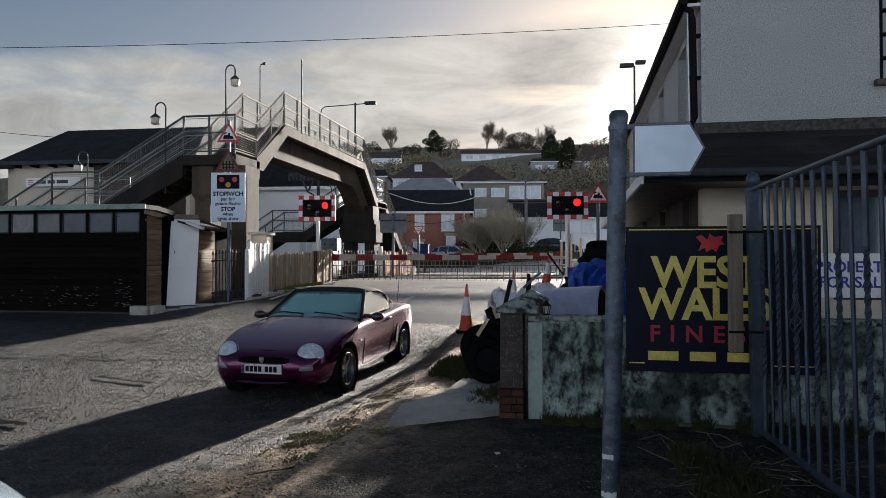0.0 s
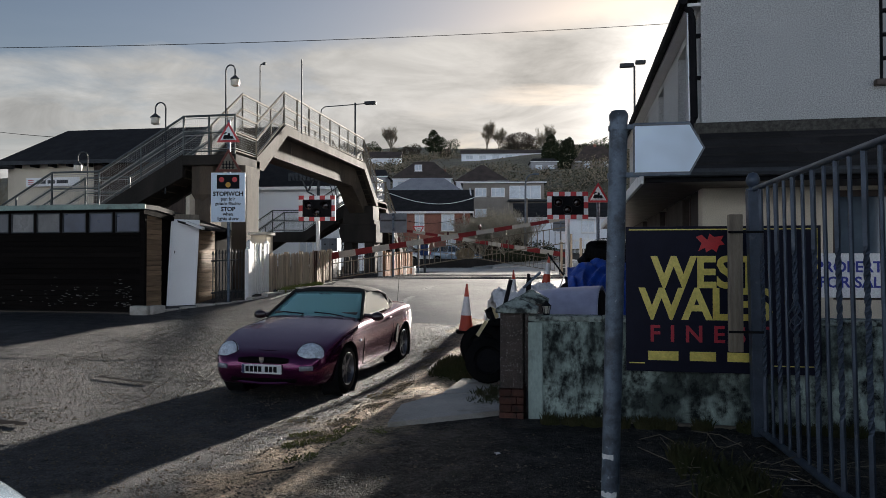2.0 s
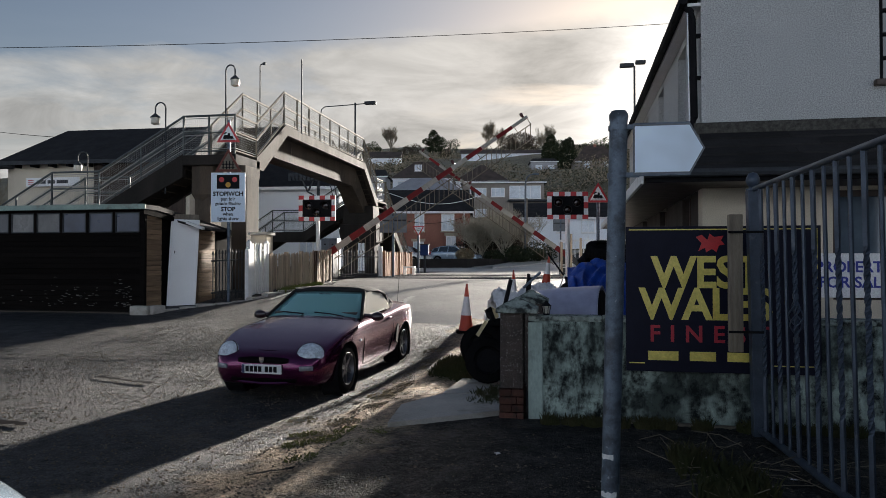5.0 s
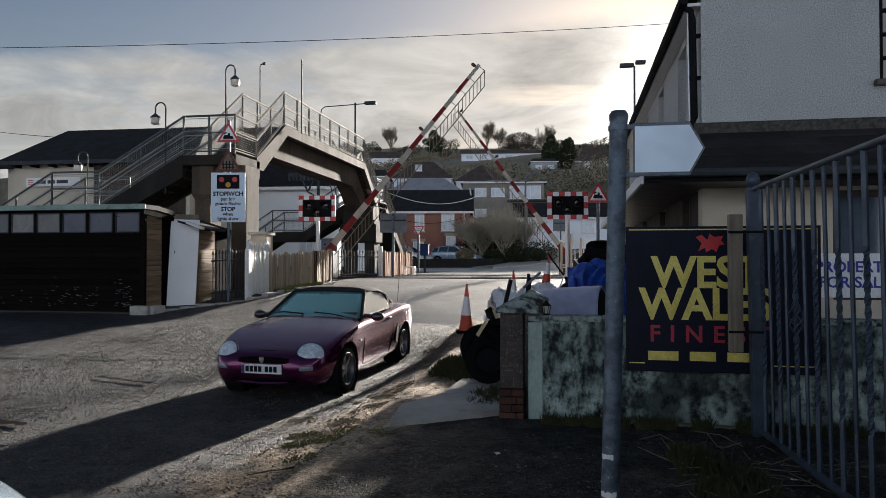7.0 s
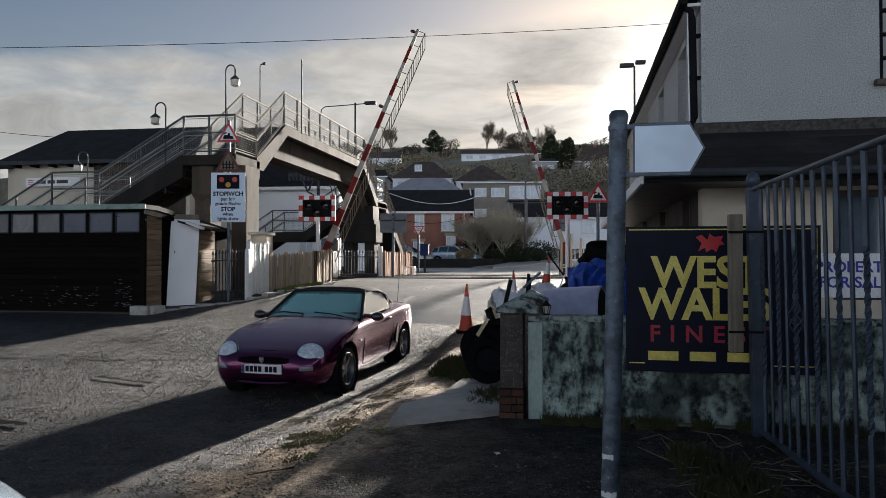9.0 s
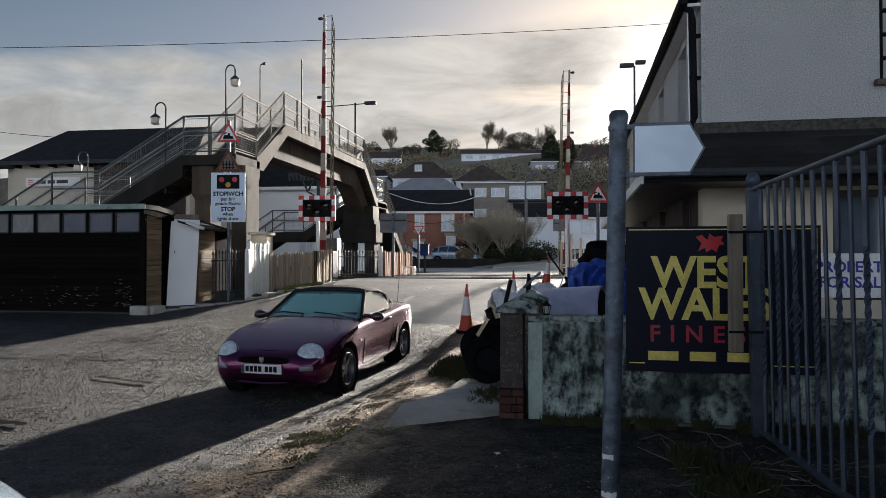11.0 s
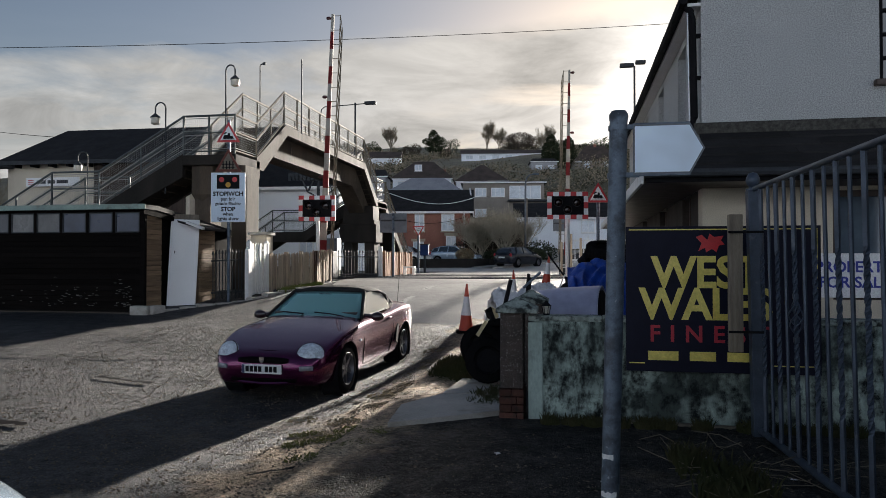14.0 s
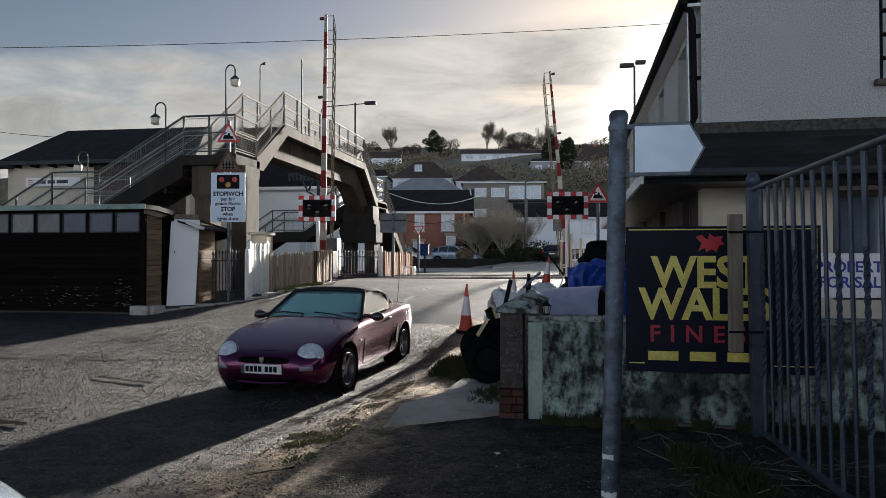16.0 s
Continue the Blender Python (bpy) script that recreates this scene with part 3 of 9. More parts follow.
def build_shed():
    sh = thing("shed", pose(-9.0, 13.62, 0.42), "black boarded shed with a felt roof and window row", "shed")
    n = 14
    for i in range(n):                                 # front boards below the windows
        z0 = i * 0.118
        bm = B()
        box(bm, -6.5, 0.0, -0.02 - 0.006 * (i % 2), 0.02, z0, z0 + 0.112, 0.006)
        part("board", bm, M_TIMBD, sh)
    for z0, z1 in ((1.652, 1.71), (2.15, 2.2)):
        bm = B()
        box(bm, -6.5, 0.0, -0.035, 0.03, z0, z1, 0.01)
        part("rail", bm, M_TIMBD, sh)
    edges = [-0.06 - 0.64 * k for k in range(10)]
    for x in edges:
        bm = B()
        box(bm, x - 0.03, x + 0.03, -0.03, 0.03, 1.71, 2.15, 0.006)
        part("mullion", bm, M_TIMBD, sh)
    for a, b in zip(edges[1:], edges):
        bm = B()
        box(bm, a + 0.055, b - 0.055, -0.006, 0.004, 1.735, 2.125)
        k = edges.index(b)
        part("pane", bm, M_PANEB if k in (0, 1, 2) else M_PANEG if k in (3, 4, 6) else M_PANEC, sh)
        for q in ((a + 0.032, a + 0.056, 1.712, 2.148), (b - 0.056, b - 0.032, 1.712, 2.148), (a + 0.056, b - 0.056, 1.712, 1.736), (a + 0.056, b - 0.056, 2.124, 2.148)):
            bm = B()
            box(bm, q[0], q[1], -0.022, 0.02, q[2], q[3], 0.004)
            part("sash", bm, M_DKGREY, sh)
    rnd = random.Random(12)                             # flaking paint low on the boards
    bm = B()
    for _ in range(110):
        x = rnd.choice((rnd.uniform(-5.2, -1.6), rnd.uniform(-2.4, -1.1), rnd.uniform(-0.7, -0.3)))
        z = 0.12 + abs(rnd.gauss(0.22, 0.16))
        w = rnd.uniform(0.02, 0.08)
        box(bm, x, x + w, -0.0295, -0.0275, z, z + rnd.uniform(0.006, 0.014))
    tagged(part("paint_flakes", bm, M_FLAKE, sh), kind="stuff")
    # side boards, brown and much lighter than the front boards
    for i in range(19):
        z0 = i * 0.112
        bm = B()
        box(bm, -0.02, 0.022 + 0.005 * (i % 2), 0.03, 0.62, z0, z0 + 0.106, 0.006)
        part("side_board", bm, M_TIMB, sh)
    bm = B()
    box(bm, -0.05, 0.05, -0.05, 0.03, 0, 2.16, 0.008)
    part("corner_post", bm, M_TIMBD, sh)
    bm = B()                                          # body behind the boards
    prism(bm, [(0.03, 0.02), (0.03, 2.15), (4.0, 1.75), (4.0, 0.02)], -6.45, -0.03, "x")
    part("carcass", bm, M_TIMBD, sh)
    bm = B()
    prism(bm, [(-0.16, 2.2), (-0.16, 2.29), (0.3, 2.3), (4.15, 1.86), (4.15, 1.78), (0.3, 2.2)], -6.7, 0.12, "x")
    part("roof", bm, M_SLATE, sh)
    bm = B()
    box(bm, -6.72, 0.14, -0.19, -0.155, 2.2, 2.31, 0.008)
    part("fascia", bm, material("pale_green_fascia_paint", (0.30, 0.38, 0.33), (0.20, 0.27, 0.24), 0.6, scale=3, fine=40, c=(0.13, 0.12, 0.10), c_scale=2.5), sh)
    bm = B()
    prism(bm, [(-0.15, 2.19), (0.3, 2.19), (1.0, 2.10), (1.0, 2.0), (-0.15, 2.1)], 0.05, 0.1, "x")
    part("bargeboard", bm, M_TIMBD, sh)
    # concrete footing
    bm = B()
    box(bm, -6.6, 0.1, -0.12, 0.5, -0.2, 0.015, 0.02)
    part("footing", bm, M_CONC, sh)


build_shed()


# ---- roadside house ----
M_BROWNF = material("dark_brown_window_frame", (0.055, 0.032, 0.022), (0.035, 0.02, 0.014), 0.5, scale=4, fine=60)


def build_house():
    """Upper storey over a slated skirt roof; its side runs away along the road."""
    ho = thing("house", pose(1.63, 9.55, 0), "grey pebbledashed house with a slated skirt roof and shop window", "house")
    D, Wd = 12.0, 9.0
    bm = B()
    box(bm, 0, 2.10, 0, 0.3, 3.3, 5.0)
    box(bm, 2.10, 3.23, 0, 0.3, 3.3, 3.78)
    box(bm, 3.23, Wd, 0, 0.3, 3.3, 5.0)
    prism(bm, [(0, 5.0), (Wd, 5.0), (Wd / 2, 8.0)], 0, 0.3, "y")
    part("front_wall", bm, M_PEBBLE, ho)
    ys = [0.3, 1.3, 2.1, 3.9, 4.7, 6.6, 7.4, 9.3, 10.1, D]
    for a, b, c, d in [(0.3, D, 3.3, 3.6), (0.3, D, 4.72, 5.0)] + [(a, b, 3.6, 4.72) for a, b in zip(ys[::2], ys[1::2])]:
        bm = B()
        box(bm, 0, 0.3, a, b, c, d)
        part("side_wall", bm, M_PEBBLE, ho)
    for a, b in zip(ys[1::2], ys[2::2]):
        bm = B()
        box(bm, 0.16, 0.2, a, b, 3.6, 4.72)
        w = part("window", bm, M_GLASSD, ho)
        for q in ((a, a + 0.07, 3.6, 4.72), (b - 0.07, b, 3.6, 4.72), (a + 0.07, b - 0.07, 4.65, 4.72), (a + 0.07, b - 0.07, 3.6, 3.67)):
            bm = B()
            box(bm, 0.13, 0.157, *q, 0.006)
            part("frame", bm, M_WHITE, w)
    bm = B()
    box(bm, 2.10, 3.23, 0.14, 0.16, 3.78, 5.0)
    w = part("window", bm, M_GLASSD, ho)
    for q in ((2.10, 2.18, 3.78, 5.0), (3.15, 3.23, 3.78, 5.0), (2.63, 2.69, 3.78, 5.0)):
        bm = B()
        box(bm, q[0], q[1], 0.1, 0.137, q[2], q[3], 0.006)
        part("frame", bm, M_BLACK, w)
    for z in (3.80, 4.08, 4.38, 4.68, 4.95):
        bm = B()
        box(bm, 2.182, 2.628, 0.105, 0.136, z - 0.018, z + 0.018)
        box(bm, 2.692, 3.148, 0.105, 0.136, z - 0.018, z + 0.018)
        part("glazing_bar", bm, M_BLACK, w)
    bm = B()
    box(bm, 2.03, 3.29, -0.09, 0.1, 3.70, 3.775, 0.012)
    part("sill", bm, M_BROWNF, w)
    # pitched main roof, gutters and downpipe
    bm = B()
    prism(bm, [(-0.25, 4.90), (Wd / 2, 8.1), (Wd + 0.25, 4.90), (Wd + 0.25, 5.02), (Wd / 2, 8.25), (-0.25, 5.02)], -0.06, D + 0.2, "y")
    part("roof", bm, M_SLATE, ho)
    bm = B()
    box(bm, -0.17, -0.002, 0.0, D, 4.84, 4.88)
    part("soffit", bm, M_WHITE, ho)
    bm = B()
    tube(bm, [(-0.23, -0.08, 4.90), (-0.23, D + 0.2, 4.90)], 0.06, 8)
    part("gutter", bm, M_BLACK, ho, smooth=True)
    bm = B()
    tube(bm, [(-0.20, 0.06, 4.88), (-0.12, 0.06, 4.78), (-0.105, 0.06, 4.68), (-0.085, 0.06, 3.4), (-0.14, 0.04, 3.24)], 0.047, 10)
    for z in (3.9, 4.45):
        box(bm, -0.15, 0.0, 0.04, 0.12, z, z + 0.04)
    part("downpipe", bm, M_BLACK, ho, smooth=True)
    # thin white strip down beside the downpipe
    bm = B()
    tube(bm, [(-0.165, 0.05, 4.80), (-0.145, 0.05, 3.34)], 0.010, 6)
    part("thin_white_strip", bm, M_WPLAS, ho, smooth=True)
    bm = B()
    box(bm, -0.006, 0.05, -0.008, 0.0, 3.32, 4.99, 0.004)
    part("corner_bead", bm, M_PEBBLE, ho)
    # lead flashing under the upper wall and the skirt roof in thick overlapping courses
    bm = B()
    prism(bm, [(0.02, 3.18), (-0.12, 3.14), (-0.10, 3.30), (0.02, 3.31)], -0.1, Wd, "x")
    part("flashing", bm, material("mossy_lead_flashing", (0.085, 0.08, 0.07), (0.03, 0.029, 0.025), 0.85, scale=22, fine=40, bump=0.8), ho)
    nc = 5
    for i in range(nc):
        t0, t1 = i / nc, (i + 1) / nc
        y0, y1 = -0.05 - 0.8 * t0, -0.05 - 0.8 * (t1 + 0.04)
        z0, z1 = 3.18 - 0.62 * t0, 3.18 - 0.62 * (t1 + 0.04)
        for k in range(9):
            xa = -0.05 - 0.75 * t0 if k == 0 else k * 1.0 + (i % 2) * 0.3
            xb = (k + 1) * 1.0 + (i % 2) * 0.3
            bm = B()
            prism(bm, [(y0, z0), (y1, z1 + 0.01), (y1, z1 + 0.05), (y0, z0 + 0.02)], xa, xb - 0.006, "x")
            part("roof_slab", bm, M_SLATE, ho)
        for k in range(12):
            ya = -0.05 - 0.8 * t0 if k == 0 else k * 1.0
            bm = B()
            xa, xb = -0.05 - 0.75 * t0, -0.05 - 0.75 * (t1 + 0.04)
            prism(bm, [(xa, z0), (xb, z1 + 0.01), (xb, z1 + 0.05), (xa, z0 + 0.02)], ya, k * 1.0 + 0.994, "y")
            part("roof_slab", bm, M_SLATE, ho)
    bm = B()
    box(bm, -0.78, Wd, -0.84, -0.80, 2.47, 2.60, 0.008)
    part("fascia", bm, M_BLACK, ho)
    bm = B()
    tube(bm, [(-0.8, -0.9, 2.57), (Wd, -0.9, 2.55)], 0.05, 8)
    part("gutter", bm, M_DKGREY, ho, smooth=True)
    bm = B()
    box(bm, -0.84, -0.80, -0.80, D, 2.46, 2.60, 0.008)
    part("bargeboard", bm, M_WHITE, ho)
    bm = B()
    box(bm, -0.79, -0.002, -0.79, D, 2.47, 2.49)
    box(bm, 0.0, Wd, -0.79, -0.002, 2.47, 2.49)
    # Dark brown here carries the shade under the skirt roof.
    part("soffit", bm, M_BROWNF, ho)
    # ground floor, cream, with a wide shop window and side doors
    bm = B()
    for q in ((0, 1.55, -0.1, 3.3), (1.55, 5.5, -0.1, 1.05), (1.55, 5.5, 2.42, 3.3), (5.5, Wd, -0.1, 3.3)):
        bm = B()
        box(bm, q[0], q[1], 0, 0.3, q[2], q[3])
        part("ground_floor_wall", bm, M_CREAM, ho)
    bm = B()
    box(bm, 0, 0.3, 0.3, 0.9, -0.1, 2.47)
    box(bm, 0, 0.3, 1.7, 3.6, -0.1, 2.47)
    box(bm, 0, 0.3, 4.6, 7.0, -0.1, 2.47)
    box(bm, 0, 0.3, 8.0, D, -0.1, 2.47)
    for a, b in ((0.9, 1.7), (3.6, 4.6), (7.0, 8.0)):
        box(bm, 0, 0.3, a, b, -0.1, 0.9)
    # Porch shade is put into this wall's colour; the front stays cream.
    part("ground_floor_side_wall", bm, material("shade_dark_side_wall", (0.06, 0.05, 0.044), (0.035, 0.03, 0.026), 0.8, scale=2, fine=30), ho)
    for a, b in ((0.9, 1.7), (3.6, 4.6), (7.0, 8.0)):
        bm = B()
        box(bm, 0.15, 0.18, a, b, 0.9, 2.47)
        w = part("window", bm, M_GLASSD, ho)
        for q in ((a, a + 0.06), (b - 0.06, b), ((a + b) / 2 - 0.03, (a + b) / 2 + 0.03)):
            bm = B()
            box(bm, 0.1, 0.148, q[0], q[1], 0.9, 2.47, 0.006)
            part("frame", bm, M_BROWNF, w)
    bm = B()
    box(bm, 1.55, 5.5, 0.15, 0.17, 1.05, 2.42)
    # Reflected sky is put into this glass's blue-grey base.
    w = part("shop_window", bm, material("shop_glass", (0.085, 0.115, 0.15), (0.05, 0.07, 0.095), 0.08, scale=0.8, fine=5, bump=0.0, spec=0.9, rough_var=0.02), ho)
    for a in (1.55, 2.52, 3.5, 4.5, 5.42):
        bm = B()
        box(bm, a, a + 0.08, 0.08, 0.148, 1.05, 2.42, 0.006)
        part("frame", bm, M_BROWNF, w)
    for z in (1.05, 2.34):
        bm = B()
        box(bm, 1.552, 5.498, 0.05, 0.078, z, z + 0.08, 0.006)
        part("frame", bm, M_BROWNF, w)
    bm = B()
    box(bm, 0.3, Wd - 0.02, D - 0.3, D, -0.1, 5.0)
    box(bm, Wd - 0.3, Wd, 0.31, D - 0.31, -0.1, 5.0)
    part("rear_wall", bm, M_PEBBLE, ho)
    bm = B()
    box(bm, 0.31, Wd - 0.31, 0.31, D - 0.31, 3.0, 3.2)
    part("floor_slab", bm, M_WHITE, ho)
    bm = B()
    box(bm, 2.3, Wd - 0.31, 3.0, 3.15, -0.1, 2.95)
    part("inner_wall", bm, M_CREAM, ho)
    # sale banner under the window
    bn = thing("sale_banner", pose(3.0, 9.515, 1.08), "white property for sale banner fixed below the shop window", "banner")
    bm = B()
    box(bm, 0, 2.0, -0.008, 0.0, 0, 0.55, 0.003)
    part("sheet", bm, M_WPLAS, bn)
    blue = material("blue_print", (0.02, 0.04, 0.32), (0.02, 0.03, 0.26), 0.5)
    text("lettering", "PROPERTY", 0.19, blue, bn, pose(0.40, -0.012, 0.375, 90), spacing=0.98, bold=0.004)
    text("lettering", "FOR SALE", 0.19, blue, bn, pose(0.40, -0.012, 0.185, 90), spacing=0.98, bold=0.004)
    bm = B()
    rg = material("red_print", (0.5, 0.02, 0.03), (0.42, 0.02, 0.03), 0.5)
    tube(bm, [(x, y - 0.004, z) for x, y, z in arc_pts((1.25, -0.006, 0.28), 0.2, 0, 360, 28)], 0.022, 5)
    rod(bm, (1.11, -0.01, 0.14), (1.39, -0.01, 0.42), 0.022, 5)
    rod(bm, (1.11, -0.01, 0.42), (1.39, -0.01, 0.14), 0.022, 5)
    part("roundel", bm, rg, bn)


build_house()

# ---- garden wall, pillar and advertising board ----
M_OLDREND = material("mossy_painted_render", (0.46, 0.56, 0.50), (0.30, 0.365, 0.33), 0.85, scale=2.2, fine=40, bump=0.5, c=(0.060, 0.076, 0.069), c_scale=1.9, c_cut=(0.40, 0.57), stretch=(1, 1, 0.7), c2=(0.010, 0.012, 0.012), c2_scale=7.5, c2_cut=(0.45, 0.60))
M_PALEREND = material("pale_green_painted_render", (0.42, 0.51, 0.46), (0.27, 0.33, 0.30), 0.85, scale=3, fine=40, bump=0.4, c=(0.06, 0.07, 0.065), c_scale=4, c_cut=(0.55, 0.72), stretch=(1, 1, 0.5))
M_COPING = material("lichen_coping", (0.38, 0.43, 0.39), (0.22, 0.25, 0.22), 0.9, scale=9, fine=50, bump=0.8, c=(0.025, 0.028, 0.026), c_scale=7, c_cut=(0.47, 0.6))
M_PEBD = material("dark_pebbledash", (0.11, 0.085, 0.075), (0.06, 0.05, 0.045), 0.9, scale=6, fine=70, bump=1.0, c=(0.55, 0.52, 0.47), c_scale=60, c_cut=(0.60, 0.66), depth=0.02)


M_BRICKD = material("dark_pillar_brick", (0.10, 0.042, 0.03), (0.06, 0.03, 0.024), 0.9, scale=6, fine=40, bump=0.5, vary=0.3, c=(0.03, 0.03, 0.025), c_scale=9)


def build_wall():
    w = thing("garden_wall", pose(0, 6.95, 0), "mossy rendered garden wall with flaking pale green paint", "wall")
    bm = B()
    box(bm, -0.44, 6.0, 0, 0.22, -0.1, 0.95)
    part("wall_body", bm, M_OLDREND, w)
    bm = B()
    for k in range(9):
        box(bm, -0.44 + k * 0.71, -0.445 + (k + 1) * 0.71, -0.008, 0.235, 0.951, 1.005, 0.012)
    part("coping", bm, M_COPING, w)
    bm = B()
    box(bm, -0.44, -0.30, -0.03, 0.0, -0.05, 0.94, 0.01)
    part("pilaster", bm, M_PALEREND, w)
    bm = B()
    box(bm, 0.3, 1.6, -0.10, -0.03, -0.02, 0.05, 0.01, Matrix.Rotation(radians(1.2), 4, "Y"))
    part("plinth_board", bm, M_OLDWOOD, w)
    p = thing("gate_pillar", pose(-0.60, 7.02, 0), "pebbledashed brick gate pillar with a mossy pyramid cap", "pillar")
    bm = B()
    box(bm, -0.11, 0.11, -0.13, 0.20, 0.30, 1.03, 0.01)
    part("shaft", bm, M_PEBD, p)
    for i in range(4):
        for k in range(2):
            bm = B()
            o = 0.0 if i % 2 else 0.05
            box(bm, -0.118 + k * (0.12 + o), -0.003 + o * (1 - k) + k * 0.121, -0.145, 0.2, 0.0 + i * 0.075, 0.066 + i * 0.075, 0.005)
            part("brick", bm, M_BRICKD, p)
    bm = B()
    box(bm, -0.15, 0.25, -0.19, 0.24, 1.032, 1.08, 0.012)
    v = bmesh.ops.create_cone(bm, cap_ends=True, segments=4, radius1=0.275, radius2=0.02, depth=0.10, matrix=Matrix.Translation((0.05, 0.025, 1.13)) @ Matrix.Rotation(radians(45), 4, "Z"))
    part("cap", bm, M_COPING, p)
    p2 = thing("gate_pillar", pose(-0.50, 8.5, 0), "rendered gate pillar with a mossy pyramid cap", "pillar")
    bm = B()
    box(bm, -0.16, 0.16, -0.16, 0.16, 0, 1.03, 0.01)
    part("shaft", bm, M_PEBD, p2)
    bm = B()
    box(bm, -0.20, 0.20, -0.20, 0.20, 1.032, 1.085, 0.012)
    bmesh.ops.create_cone(bm, cap_ends=True, segments=4, radius1=0.27, radius2=0.02, depth=0.11, matrix=Matrix.Translation((0, 0, 1.14)) @ Matrix.Rotation(radians(45), 4, "Z"))
    part("cap", bm, M_COPING, p2)


build_wall()
M_NAVY = material("dark_navy_board", (0.005, 0.006, 0.020), (0.004, 0.004, 0.014), 0.6, scale=3, fine=60, bump=0.03)
M_GOLD = material("gold_print", (0.80, 0.67, 0.17), (0.58, 0.45, 0.08), 0.4, scale=4, fine=40, bump=0.02)
M_REDP = material("crimson_print", (0.42, 0.015, 0.04), (0.34, 0.012, 0.03), 0.45)


def build_board():
    ad = thing("advertising_board", pose(0.48, 6.86, 0.51), "dark navy advertising board with gold and red lettering", "sign")
    bm = B()
    box(bm, 0, 1.70, -0.012, 0.012, 0, 1.35, 0.004)
    part("panel", bm, M_NAVY, ad)
    for q in ((0.03, 1.67, 1.315, 1.325), (0.03, 0.17, 0.072, 0.082), (1.30, 1.67, 0.072, 0.082), (1.66, 1.67, 0.082, 1.315)):
        bm = B()
        box(bm, q[0], q[1], -0.017, -0.012, q[2], q[3])
        part("gold_line", bm, M_GOLD, ad)
    text("lettering", "WEST", 0.40, M_GOLD, ad, pose(0.24, -0.015, 0.91, 90) @ Matrix.Diagonal((0.92, 1, 1, 1)), "LEFT", bold=0.012)
    text("lettering", "WALES", 0.40, M_GOLD, ad, pose(0.13, -0.015, 0.615, 90) @ Matrix.Diagonal((0.92, 1, 1, 1)), "LEFT", bold=0.012)
    text("lettering", "FINEST", 0.215, M_REDP, ad, pose(0.21, -0.015, 0.345, 90), "LEFT", spacing=1.75, bold=0.004)
    for x0, x1 in ((0.20, 0.47), (0.57, 0.80), (0.90, 1.20)):       # number kept as bars
        bm = B()
        box(bm, x0, x1, -0.017, -0.012, 0.105, 0.19, 0.002)
        part("number_bar", bm, M_GOLD, ad)
    bm = B()                                          # red emblem as a plain shape
    c = [(-0.10, -0.07), (-0.04, -0.04), (-0.03, -0.08), (0.02, -0.05), (0.06, -0.08), (0.08, -0.02), (0.13, -0.01), (0.10, 0.03), (0.12, 0.07), (0.04, 0.06), (0.0, 0.09), (-0.02, 0.03), (-0.07, 0.08), (-0.12, 0.06), (-0.07, 0.0)]
    prism(bm, [(0.75 + x, 1.19 + z) for x, z in c], -0.018, -0.0125, "y")
    part("emblem", bm, M_RED, ad)


build_board()


# ---- iron gate ----
M_GATE = material("blue_grey_painted_iron", (0.062, 0.084, 0.120), (0.034, 0.046, 0.068), 0.42, 0.35, scale=6, fine=90, bump=0.15, c=(0.12, 0.135, 0.155), c_scale=9, c_cut=(0.6, 0.75))


